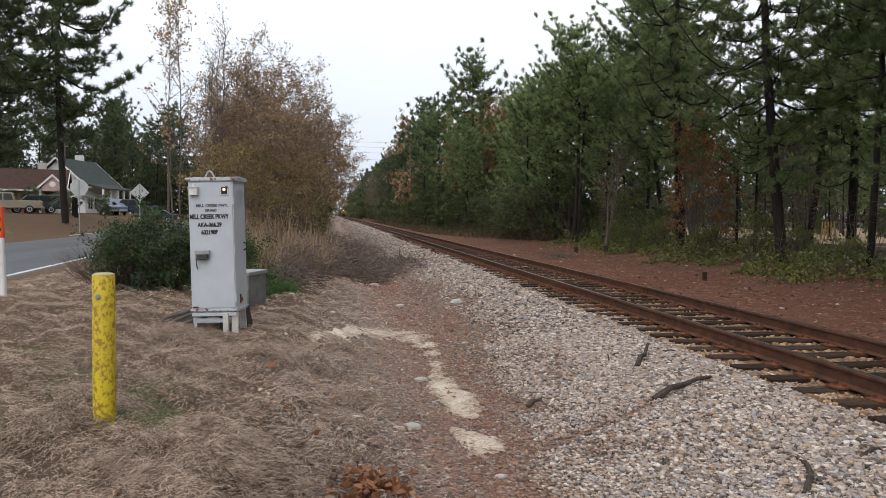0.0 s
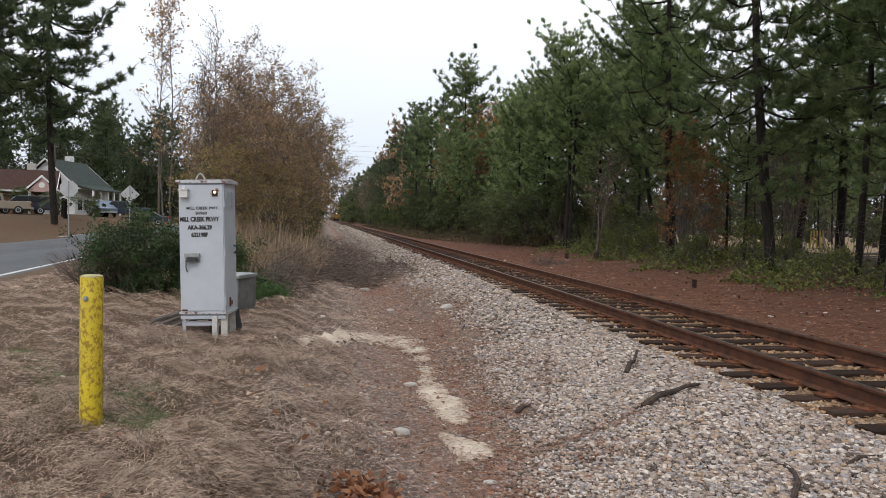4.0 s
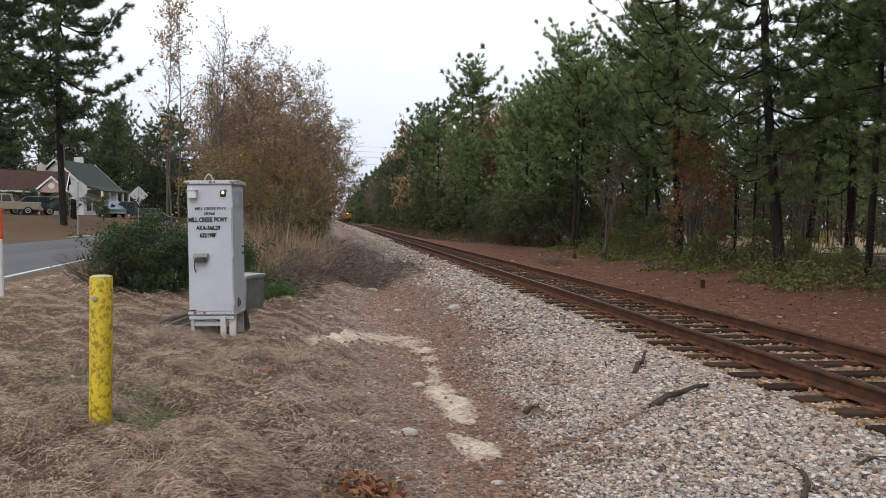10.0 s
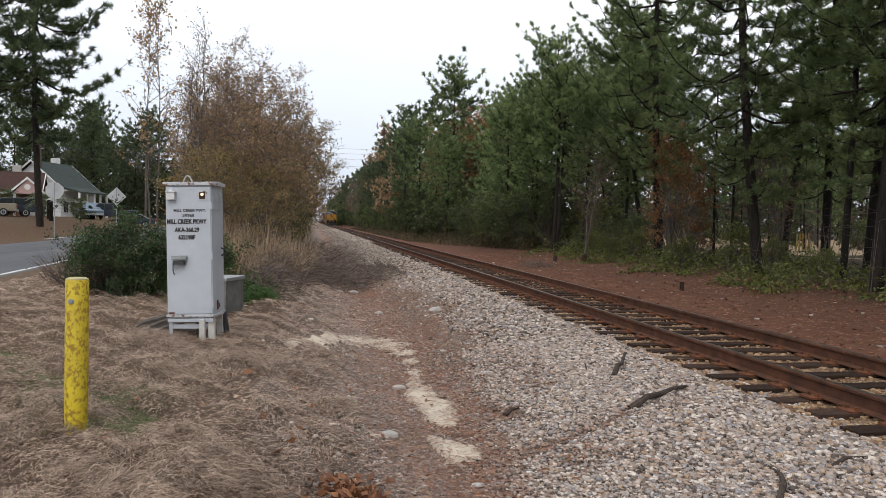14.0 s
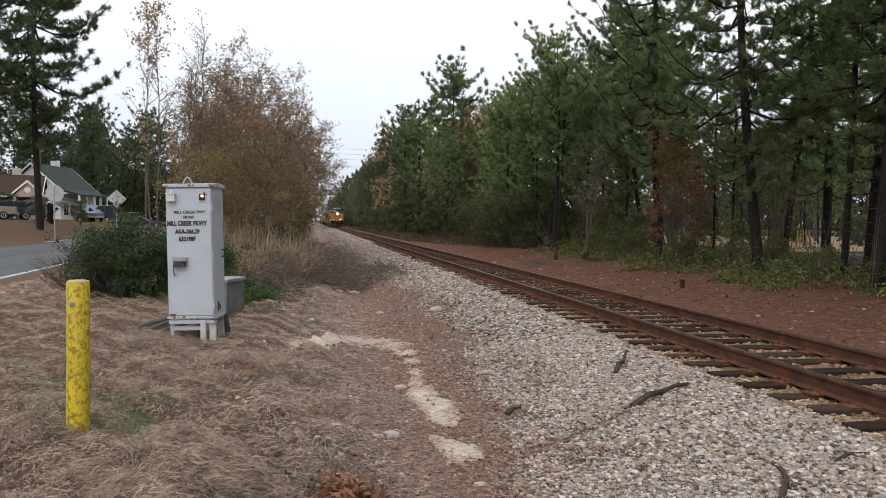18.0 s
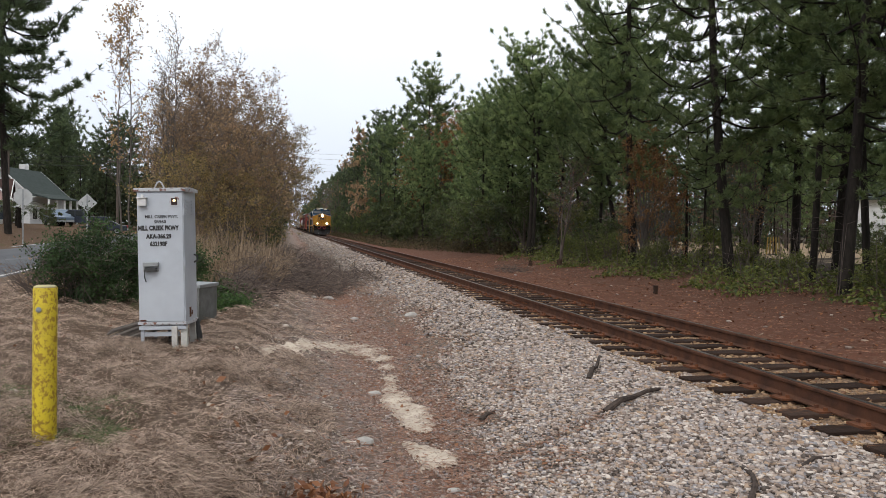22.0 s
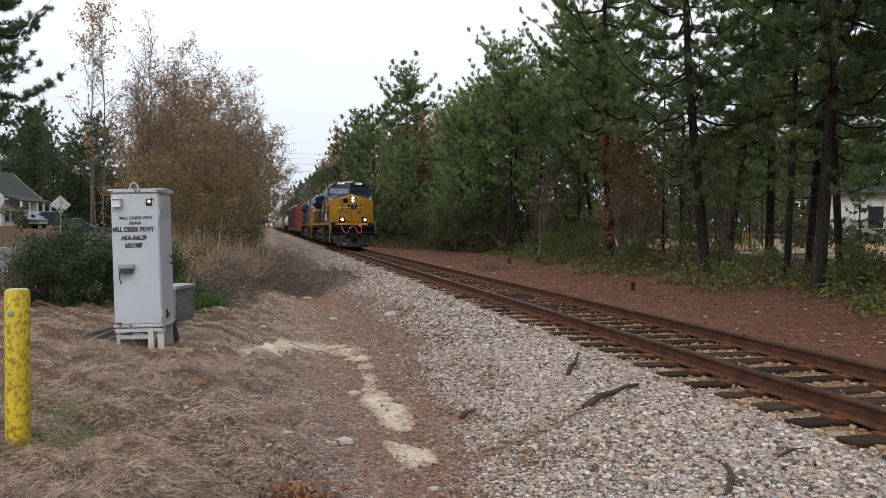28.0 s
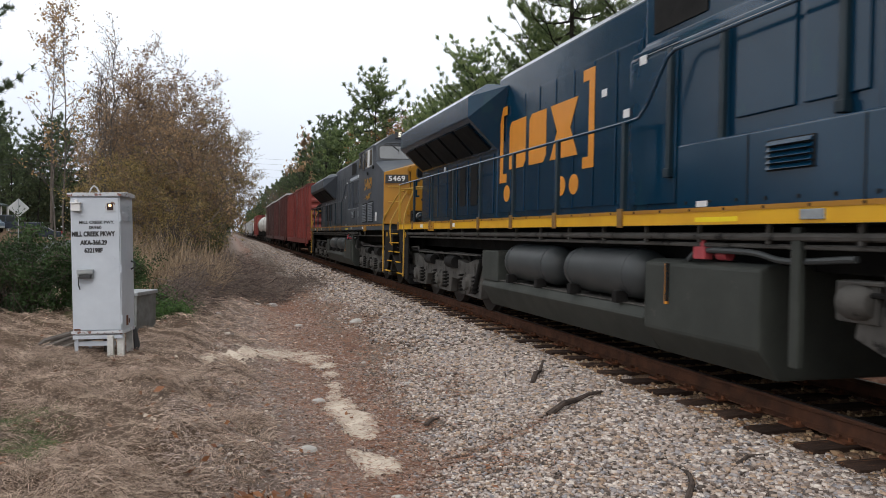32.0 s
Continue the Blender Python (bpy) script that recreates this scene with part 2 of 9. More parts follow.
M_CAB = material("pale_grey_paint", (0.49, 0.53, 0.585), (0.43, 0.465, 0.52), 2.5, 0.5, 0, 0.05, 50, [((0.33, 0.34, 0.35), 3.0, 0.66), ((0.16, 0.07, 0.04), 14, 0.74)])
M_RUSTEDGE = material("rusted_rim", (0.47, 0.49, 0.52), (0.17, 0.08, 0.06), 16, 0.7, 0, 0.2, 90, edge=(0.55, 0.63))
M_GALV = material("weathered_galvanised_steel", (0.34, 0.36, 0.37), (0.25, 0.27, 0.28), 5, 0.55, 0.35, 0.1, 60)
M_JBOX = material("dull_stained_steel", (0.21, 0.22, 0.22), (0.13, 0.135, 0.13), 4, 0.6, 0.2, 0.1, 60, [((0.10, 0.095, 0.08), 6, 0.62)])
M_WHITEWOOD = material("white_painted_timber", (0.62, 0.62, 0.60), (0.45, 0.44, 0.42), 7, 0.7, 0, 0.3, 50, [((0.25, 0.21, 0.17), 9, 0.64)])
M_OLDWOOD = material("grey_rotten_plank", (0.15, 0.13, 0.115), (0.055, 0.048, 0.044), 6, 0.9, 0, 0.5, 40, stretch=(1, 5, 5))
M_YELLOW = material("flaking_yellow_paint", (0.62, 0.48, 0.025), (0.50, 0.38, 0.03), 5, 0.6, 0, 0.25, 70, [((0.30, 0.19, 0.018), 30, 0.505), ((0.20, 0.135, 0.03), 48, 0.585)], stretch=(1, 1, 0.75))
M_CAPTOP = material("worn_concrete_cap", (0.46, 0.41, 0.20), (0.36, 0.32, 0.20), 14, 0.8, 0, 0.2, 70)
M_CONCRETE = material("concrete", (0.45, 0.43, 0.40), (0.34, 0.33, 0.31), 8, 0.9, 0, 0.3, 80)
M_BLACK = material("black_paint", (0.02, 0.02, 0.022), (0.03, 0.03, 0.03), 8, 0.6)
M_WHITE = material("white_plastic", (0.72, 0.72, 0.72), (0.62, 0.62, 0.62), 6, 0.5)
M_ORANGE = material("orange_reflective_sheet", (0.75, 0.10, 0.02), (0.62, 0.08, 0.02), 6, 0.5)
M_SIGNBACK = material("bare_aluminium_sign_back", (0.50, 0.52, 0.52), (0.42, 0.43, 0.44), 3, 0.45, 0.3)
M_STEEL = material("dark_steel", (0.06, 0.062, 0.065), (0.04, 0.042, 0.045), 5, 0.6, 0.3)

# ---- the ground ----
TRACK_X, HALF_GAUGE = 5.78, 0.7525
PX = [-400, -60, -30, -24, -16.5, -7.5, -5.5, -3.5, -2, -0.7, 0.0, 0.6, 1.2, 1.7, 3.0, 4.1, 4.45, 7.1, 7.4, 8.4, 11, 13, 16, 25, 60, 400]
PZ = [1.8, 1.5, 1.25, 1.12, 0.72, 0.08, 0.04, -0.12, -0.2, -0.22, -0.37, -0.57, -0.67, -0.61, -0.40, -0.22, -0.26, -0.26, -0.27, -0.5, -0.42, -0.1, 0.2, 0.4, 0.6, 0.8]


def wave(x, y, f, s):
    return np.sin(x * f + s) * np.cos(y * f * 0.83 + 1.7 * s) + 0.5 * np.sin(x * f * 2.3 + y * f * 1.9 + 2.1 * s)


def ground_z(x, y):
    """Height of the ground: verge, ditch, ballast shoulder, red bank and wood."""
    x, y = np.asarray(x, float), np.asarray(y, float)
    near = np.clip((60 - np.abs(y)) / 40, 0.15, 1)
    loose = np.clip((1.3 - x) / 0.8, 0, 1) * np.clip((x + 8.3) / 1.5, 0, 1) + np.clip((x - 7.8) / 1.0, 0, 1)
    z = np.interp(x + 0.10 * np.sin(y * 0.55) * (np.abs(x - 0.6) < 1.6), PX, PZ)
    z = z + loose * near * (0.035 * wave(x, y, 1.1, 0.4) + 0.028 * wave(x, y, 3.1, 1.3) + 0.012 * wave(x, y, 7.3, 2.3))
    rx = -5.4 - 0.068 * y - 0.0006 * np.maximum(y - 45, 0) ** 2
    on_road = np.clip((rx + 1.3 - x) / 0.8, 0, 1) * np.clip((x - rx + 7.6) / 0.8, 0, 1)
    z = z * (1 - on_road) + 0.09 * on_road
    z = z + 0.10 * np.exp(-((x + 0.5) / 0.7) ** 2 - ((y - 7.0) / 2.0) ** 2)
    grass = np.clip((0.7 - x) / 0.6, 0, 1) * np.clip((x + 5.6) / 1.0, 0, 1) * np.clip((24 - y) / 6, 0, 1)
    still = (1 - np.exp(-((x + 1.35) ** 2 + ((y - 11.0) / 1.2) ** 2) / 0.9)) * (1 - np.exp(-((x + 1.78) ** 2 + (y - 6.08) ** 2) / 0.35))
    z = z + grass * still * (0.085 * np.abs(wave(x, y * 0.7, 2.6, 0.3)) + 0.046 * wave(x, y, 4.7, 1.9) + 0.022 * wave(x, y, 9.7, 0.4) - 0.045)
    return z


def spaced(*runs):
    return np.unique(np.concatenate([np.linspace(a, b, n) for a, b, n in runs]).round(4))


def sheet(xs, ys, lift=0.0):
    gx, gy = np.meshgrid(xs, ys)
    v = np.stack([gx, gy, ground_z(gx, gy) + lift], -1).reshape(-1, 3)
    nx, ny = len(xs), len(ys)
    i = (np.arange(ny - 1)[:, None] * nx + np.arange(nx - 1)).ravel()
    return v, np.stack([i, i + 1, i + nx + 1, i + nx], 1)


def ground_material():
    mt = bpy.data.materials.new("verge_ditch_and_bank")
    mt.use_nodes = True
    n, l = mt.node_tree.nodes, mt.node_tree.links
    bsdf = n["Principled BSDF"]
    co = n.new("ShaderNodeTexCoord")
    sep = n.new("ShaderNodeSeparateXYZ")
    l.new(co.outputs["Object"], sep.inputs["Vector"])

    def noise_of(sc, detail=6, rg=0.6):
        t = n.new("ShaderNodeTexNoise")
        t.inputs["Scale"].default_value, t.inputs["Detail"].default_value, t.inputs["Roughness"].default_value = sc, detail, rg
        l.new(co.outputs["Object"], t.inputs["Vector"])
        return t.outputs["Fac"]

    def maths(op, a, b):
        m = n.new("ShaderNodeMath")
        m.operation = op
        for s, v in zip(m.inputs, (a, b)):
            if isinstance(v, (int, float)):
                s.default_value = v
            else:
                l.new(v, s)
        return m.outputs[0]

    def mix(f, a, b):
        m = n.new("ShaderNodeMix")
        m.data_type = "RGBA"
        for key, v in (("Factor", f), ("A", a), ("B", b)):
            if isinstance(v, tuple):
                m.inputs[key].default_value = (*v, 1)
            else:
                l.new(v, m.inputs[key])
        return m.outputs["Result"]

    def step(v, lo, hi):
        m = n.new("ShaderNodeMapRange")
        m.inputs["From Min"].default_value, m.inputs["From Max"].default_value = lo, hi
        l.new(v, m.inputs["Value"])
        return m.outputs["Result"]

    # ground kinds across the track, with ragged borders
    wob = maths("MULTIPLY", maths("SUBTRACT", noise_of(0.9), 0.5), 2.2)
    wob2 = maths("MULTIPLY", maths("SUBTRACT", noise_of(4.5), 0.5), 0.9)
    across = maths("ADD", maths("ADD", sep.outputs["X"], wob), wob2)
    ramp = n.new("ShaderNodeValToRGB")
    cr = ramp.color_ramp
    # grass and bank stops also hold the shade between and under the plants
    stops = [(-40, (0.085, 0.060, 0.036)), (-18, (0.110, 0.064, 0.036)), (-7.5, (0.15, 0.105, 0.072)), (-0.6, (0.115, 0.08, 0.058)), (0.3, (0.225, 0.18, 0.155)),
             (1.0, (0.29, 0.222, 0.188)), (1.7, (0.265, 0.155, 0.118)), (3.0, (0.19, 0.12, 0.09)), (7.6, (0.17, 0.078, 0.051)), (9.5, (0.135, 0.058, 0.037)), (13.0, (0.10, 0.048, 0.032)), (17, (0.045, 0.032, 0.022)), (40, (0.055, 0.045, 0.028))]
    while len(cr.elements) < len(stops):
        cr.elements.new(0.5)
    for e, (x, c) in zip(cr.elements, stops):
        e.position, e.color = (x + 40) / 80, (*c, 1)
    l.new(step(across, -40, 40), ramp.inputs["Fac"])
    c = ramp.outputs["Color"]
    fine, mid = noise_of(38, 7, 0.7), noise_of(7, 6)
    c = mix(maths("MULTIPLY", step(fine, 0.45, 0.7), 0.7), c, (0.075, 0.052, 0.038))
    c = mix(maths("MULTIPLY", step(mid, 0.55, 0.75), 0.45), c, (0.30, 0.245, 0.19))
    # living grass on the verge, fallen needles on the ballast slope
    lawn = maths("MULTIPLY", step(noise_of(0.55, 4), 0.60, 0.70), step(sep.outputs["X"], -1.4, -2.6))
    c = mix(maths("MULTIPLY", lawn, 0.55), c, (0.10, 0.125, 0.05))
    l.new(c, bsdf.inputs["Base Color"])
    bsdf.inputs["Roughness"].default_value = 0.95
    bsdf.inputs["Specular IOR Level"].default_value = 0.15
    bp = n.new("ShaderNodeBump")
    bp.inputs["Strength"].default_value, bp.inputs["Distance"].default_value = 0.9, 0.03
    l.new(maths("ADD", fine, maths("MULTIPLY", mid, 0.6)), bp.inputs["Height"])
    l.new(bp.outputs["Normal"], bsdf.inputs["Normal"])
    return mt


def ballast_material(name, pale, dark, needles, scale=24.0):
    """Crushed stone: one shade a stone, dark joints, patches of needles between."""
    mt = bpy.data.materials.new(name)
    mt.use_nodes = True
    n, l = mt.node_tree.nodes, mt.node_tree.links
    bsdf = n["Principled BSDF"]
    co = n.new("ShaderNodeTexCoord")
    vo, vd, no = n.new("ShaderNodeTexVoronoi"), n.new("ShaderNodeTexVoronoi"), n.new("ShaderNodeTexNoise")
    vd.feature = "DISTANCE_TO_EDGE"
    for v in (vo, vd):
        v.inputs["Scale"].default_value = scale
        l.new(co.outputs["Object"], v.inputs["Vector"])
    no.inputs["Scale"].default_value, no.inputs["Detail"].default_value = 1.1, 7
    l.new(co.outputs["Object"], no.inputs["Vector"])
    sep = n.new("ShaderNodeSeparateColor")
    l.new(vo.outputs["Color"], sep.inputs["Color"])
    ramp = n.new("ShaderNodeValToRGB")
    ramp.color_ramp.elements[0].color, ramp.color_ramp.elements[1].color = (*dark, 1), (*pale, 1)
    l.new(sep.outputs["Red"], ramp.inputs["Fac"])
    edge = n.new("ShaderNodeMapRange")
    edge.inputs["From Max"].default_value = 0.12
    edge.inputs["To Min"].default_value = 0.25
    l.new(vd.outputs["Distance"], edge.inputs["Value"])
    mu = n.new("ShaderNodeMix")
    mu.data_type, mu.blend_type = "RGBA", "MULTIPLY"
    mu.inputs["Factor"].default_value = 1
    l.new(ramp.outputs["Color"], mu.inputs["A"])
    l.new(edge.outputs["Result"], mu.inputs["B"])
    mr = n.new("ShaderNodeMapRange")
    mr.inputs["From Min"].default_value, mr.inputs["From Max"].default_value, mr.inputs["To Max"].default_value = 0.52, 0.66, 0.75
    l.new(no.outputs["Fac"], mr.inputs["Value"])
    mx = n.new("ShaderNodeMix")
    mx.data_type = "RGBA"
    l.new(mr.outputs["Result"], mx.inputs["Factor"])
    l.new(mu.outputs["Result"], mx.inputs["A"])
    mx.inputs["B"].default_value = (*needles, 1)
    l.new(mx.outputs["Result"], bsdf.inputs["Base Color"])
    bsdf.inputs["Roughness"].default_value = 0.9
    bp = n.new("ShaderNodeBump")
    bp.inputs["Strength"].default_value, bp.inputs["Distance"].default_value = 1.0, 0.03
    l.new(vd.outputs["Distance"], bp.inputs["Height"])
    l.new(bp.outputs["Normal"], bsdf.inputs["Normal"])
    return mt


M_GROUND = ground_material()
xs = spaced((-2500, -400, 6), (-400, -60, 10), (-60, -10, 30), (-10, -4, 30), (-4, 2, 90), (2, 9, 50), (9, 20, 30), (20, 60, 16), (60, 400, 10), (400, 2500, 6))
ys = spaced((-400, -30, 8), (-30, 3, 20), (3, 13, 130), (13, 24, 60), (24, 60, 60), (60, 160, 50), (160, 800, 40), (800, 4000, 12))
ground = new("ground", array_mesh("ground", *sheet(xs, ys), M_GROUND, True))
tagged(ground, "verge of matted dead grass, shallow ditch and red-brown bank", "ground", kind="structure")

M_BED = ballast_material("ballast_bed", (0.36, 0.295, 0.24), (0.07, 0.05, 0.04), (0.15, 0.080, 0.058), 30.0)
bed_v, bed_f = sheet(spaced((1.75, 4.2, 8), (4.2, 7.5, 12)), spaced((-60, 0, 8), (0, 60, 240), (60, 900, 60)), 0.012)
toe = bed_v[:, 0] < 1.8
bed_v[toe, 0] += 0.30 * wave(bed_v[toe, 1] * 0, bed_v[toe, 1], 1.7, 0.5) + 0.16 * wave(bed_v[toe, 1], bed_v[toe, 1], 4.3, 1.5)
bed_v[toe, 2] = ground_z(bed_v[toe, 0], bed_v[toe, 1]) - 0.01
bed = new("ballast_bed", array_mesh("ballast_bed", bed_v, bed_f, M_BED))
tagged(bed, "pale crushed-stone ballast bed with fallen pine needles", "ballast", kind="structure")

# the road beside the line
M_ROAD = material("worn_grey_asphalt", (0.115, 0.12, 0.13), (0.095, 0.10, 0.11), 0.8, 0.85, 0, 0.3, 120, [((0.17, 0.175, 0.18), 0.45, 0.62)], stretch=(1, 0.25, 1))
M_LINE = material("white_road_paint", (0.62, 0.62, 0.60), (0.48, 0.48, 0.47), 4, 0.8)


def road_x(y):
    """Near edge of the road along its length: it bears away from the track."""
    return -5.4 - 0.068 * y - 0.0006 * np.maximum(y - 45, 0) ** 2


def ribbon(a, b, lift, ys):
    gx = np.stack([road_x(ys) + a, road_x(ys) + b], 1)
    gy = np.stack([ys, ys], 1)
    z = 0.065 + lift + 0 * gx
    v = np.stack([gx, gy, z], -1).reshape(-1, 3)
    i = np.arange(len(ys) - 1) * 2
    return v, np.stack([i, i + 1, i + 3, i + 2], 1)


road_y = np.linspace(-60, 160, 90)
road = tagged(new("road", array_mesh("road", *ribbon(0, -6.3, 0.03, road_y), M_ROAD)), "grey asphalt road beside the railway", "road", kind="structure")
for a, b in ((-0.14, -0.26), (-6.02, -6.14)):
    tagged(new("road_edge_line", array_mesh("road_edge_line", *ribbon(a, b, 0.036, road_y), M_LINE)), "white painted road edge line", "road marking", kind="structure")

# bare sand washed into the ditch
M_SAND = material("washed_pale_sand", (0.58, 0.51, 0.42), (0.43, 0.36, 0.29), 5, 0.95, 0, 0.4, 50, [((0.29, 0.22, 0.17), 6, 0.57), ((0.22, 0.16, 0.12), 22, 0.60)])
rng = np.random.default_rng(5)


# middle of the wash (x, y, reach), from the fan at the cabinet down to the last pool
WASH = [(-0.30, 10.62, 0.20), (0.05, 11.3, 0.28), (0.35, 12.0, 0.36), (0.7, 12.6, 0.40), (1.05, 12.9, 0.42), (1.35, 12.5, 0.32), (1.50, 11.6, 0.20), (1.47, 10.6, 0.13), (1.40, 9.75, 0.12),
        (1.33, 8.95, 0.20), (1.38, 8.45, 0.25), (1.42, 7.95, 0.22), (1.38, 7.55, 0.14), (1.24, 6.95, 0.11), (1.32, 6.62, 0.19), (1.44, 6.45, 0.15)]
FAINT = [(0.60, 6.85, 0.15), (0.5, 7.0, 0.10), (0.55, 13.2, 0.14)]


def sand_depth(x, y):
    """How deep the sand lies: above 0 where it shows, with a ragged, streaky edge."""
    x, y = np.asarray(x, float), np.asarray(y, float)
    f = np.zeros(np.shape(x))
    for a, b in zip(WASH[:-1], WASH[1:]):
        if a == WASH[12]:
            continue
        for k in range(4):
            u = k / 4
            cx, cy, r = (a[j] * (1 - u) + b[j] * u for j in range(3))
            f = np.maximum(f, 1.3 - ((x - cx) ** 2 + ((y - cy) * 0.55) ** 2) / r ** 2)
    for cx, cy, r in FAINT:
        f = np.maximum(f, 0.75 - ((x - cx) ** 2 + ((y - cy) * 0.6) ** 2) / r ** 2)
    thin = np.where(y > 10.2, 0.42, 0.12) + np.where((y > 9.2) & (y < 11.4) & (x > 1.1), 0.22, 0)
    rag = 0.30 * wave(x, y, 9.0, 0.6) + 0.22 * wave(x, y, 21.0, 1.9) + 0.2 * wave(x, y * 0.6, 47.0, 0.2) + np.where(y > 10.2, 0.38, 0.10) * wave(x * 0.35, y * 1.6, 7.0, 1.1)
    return f - 0.25 + rag * (0.6 + thin) - thin


def on_sand(x, y):
    """Whether places lie on bare sand."""
    return sand_depth(x, y) > 0.05


def sand_wash():
    gx, gy = np.meshgrid(np.arange(-0.7, 2.0, 0.022), np.arange(6.0, 14.2, 0.032))
    d = sand_depth(gx, gy)
    z = ground_z(gx, gy) + np.clip(d * 0.05, -0.012, 0.022) + 0.006
    v = np.stack([gx, gy, z], -1).reshape(-1, 3)
    ny, nx = gx.shape
    i = (np.arange(ny - 1)[:, None] * nx + np.arange(nx - 1)).ravel()
    f = np.stack([i, i + 1, i + nx + 1, i + nx], 1)
    f = f[(d.reshape(-1)[f] > -0.05).all(axis=1)]
    used = np.unique(f)
    back = np.zeros(len(v), int)
    back[used] = np.arange(len(used))
    tagged(new("sand_wash", array_mesh("sand_wash", v[used], back[f], M_SAND, True)), "pale sand washed down the ditch in a ragged trail", "sand", kind="structure")


sand_wash()

# ---- the railway track ----
track = thing("railway_track", pose(TRACK_X, 0, 0), "rusty rails on dark timber ties in pale ballast", "railway track")
rail_pts = [(-0.07, -0.178), (0.07, -0.178), (0.07, -0.166), (0.012, -0.145), (0.010, -0.045), (0.036, -0.034), (0.037, -0.008), (0.030, 0.0),
            (-0.030, 0.0), (-0.037, -0.008), (-0.036, -0.034), (-0.010, -0.045), (-0.012, -0.145), (-0.07, -0.166)]
head_pts = [(-0.026, 0.0005), (0.026, 0.0005), (0.026, 0.003), (-0.026, 0.003)]
for s in (-1, 1):
    rail = part("rail", Geo().prism([(x + s * HALF_GAUGE, z) for x, z in rail_pts], "y", -60, 900), M_RAIL, track, "rust-brown steel rail")
    part("rail_head", Geo().prism([(x + s * HALF_GAUGE, z) for x, z in head_pts], "y", -60, 900), M_HEAD, rail, "worn shiny running surface")
    for y in (15.3, 27.2, 39.1):
        bars = Geo()
        bars.box(s * HALF_GAUGE - s * 0.012 - 0.012, s * HALF_GAUGE - s * 0.012 + 0.012, y - 0.45, y + 0.45, -0.14, -0.05)
        for k in range(6):
            bars.cyl((s * HALF_GAUGE - 0.045, y - 0.37 + k * 0.15, -0.095), (s * HALF_GAUGE + 0.045, y - 0.37 + k * 0.15, -0.095), 0.016, n=6)
        part("joint_bar", bars, M_PLATE, rail, "bolted rail joint bar")

TIE_GAP = 0.545
tie_meshes = []
for k in range(5):
    r = random.Random(40 + k)
    tie_meshes.append(mesh_of("tie", Geo().box(-1.3 + r.uniform(-0.05, 0.05), 1.3 + r.uniform(-0.05, 0.05), -0.115, 0.115, -0.36, -0.185), M_TIE, 0.012))
plate = Geo().box(-0.19, 0.19, -0.095, 0.095, -0.186, -0.165)
for x, y in ((-0.10, 0.06), (-0.10, -0.06), (0.10, 0.06), (0.10, -0.06)):
    plate.box(x - 0.014, x + 0.014, y - 0.014, y + 0.014, -0.165, -0.135)
plate_mesh = mesh_of("tie_plate", plate, M_PLATE)
r = random.Random(3)
far_ties = Geo()
for i in range(1500):
    y = -6 + i * TIE_GAP
    x, turn, dy = r.uniform(-0.06, 0.06), r.uniform(-1.6, 1.6), r.uniform(-0.05, 0.05)
    if i < 290:
        tie = new("tie", r.choice(tie_meshes))
        tie.parent = track
        tie.matrix_basis = pose(x, y + dy, r.uniform(-0.012, 0.006), 0, 0, turn)
        if i < 110:
            for s in (-1, 1):
                p = new("tie_plate", plate_mesh)
                p.parent = tie
                p.matrix_basis = tie.matrix_basis.inverted() @ pose(s * HALF_GAUGE, y + dy, 0)
    else:
        far_ties.box(-1.3 + x, 1.3 + x, y - 0.115, y + 0.115, -0.30, -0.185)
tagged(part("far_ties", far_ties, M_TIE, track), kind="stuff")

# rust-stained fines between the ties
M_FINES = ballast_material("rusty_fines_between_ties", (0.38, 0.245, 0.14), (0.14, 0.085, 0.055), (0.18, 0.095, 0.052), 34)
gx = spaced((TRACK_X - 1.5, TRACK_X + 1.5, 14))
v, f = sheet(gx, spaced((-60, 40, 200), (40, 900, 100)), 0.0)
v[:, 2] = -0.222 + 0.012 * wave(v[:, 0], v[:, 1], 7.0, 0.3)
tagged(new("crib_ballast", array_mesh("crib_ballast", v, f, M_FINES)), "rust-stained stone fines between the ties", "ballast", kind="structure")

# ---- relay cabinet and small things on the verge ----
cab_z = 0.13
cabinet = thing("signal_cabinet", pose(-1.55, 10.60, 0.0, 0, -1.6, -9), "pale grey steel railway signal cabinet on white timber legs", "signal cabinet")
W, D, Z0, Z1 = 0.305, 0.27, cab_z, 1.90
body = part("body", Geo().box(-W, W, -D, D, Z0, Z1), M_CAB, cabinet, "pale grey painted steel case", 0.008)
lid = Geo().prism([(-D - 0.035, Z1 - 0.01), (-D - 0.035, Z1 + 0.035), (0, Z1 + 0.055), (D + 0.035, Z1 + 0.035), (D + 0.035, Z1 - 0.01)], "x", -W - 0.03, W + 0.03)
part("roof", lid, M_RUSTEDGE, cabinet, "rust-edged overhanging roof", 0.005)
part("lifting_eye", Geo().tube([(-0.06, -D - 0.02, Z1 + 0.04), (-0.03, -D - 0.02, Z1 + 0.10), (0, -D - 0.02, Z1 + 0.125), (0.03, -D - 0.02, Z1 + 0.10), (0.06, -D - 0.02, Z1 + 0.04)], 0.011, 8), M_RUSTEDGE, cabinet, "rusty lifting eye")
door = part("door", Geo().box(-W + 0.012, W - 0.012, -D - 0.018, -D + 0.004, Z0 + 0.04, Z1 - 0.03), M_CAB, cabinet, "pale grey door", 0.006)
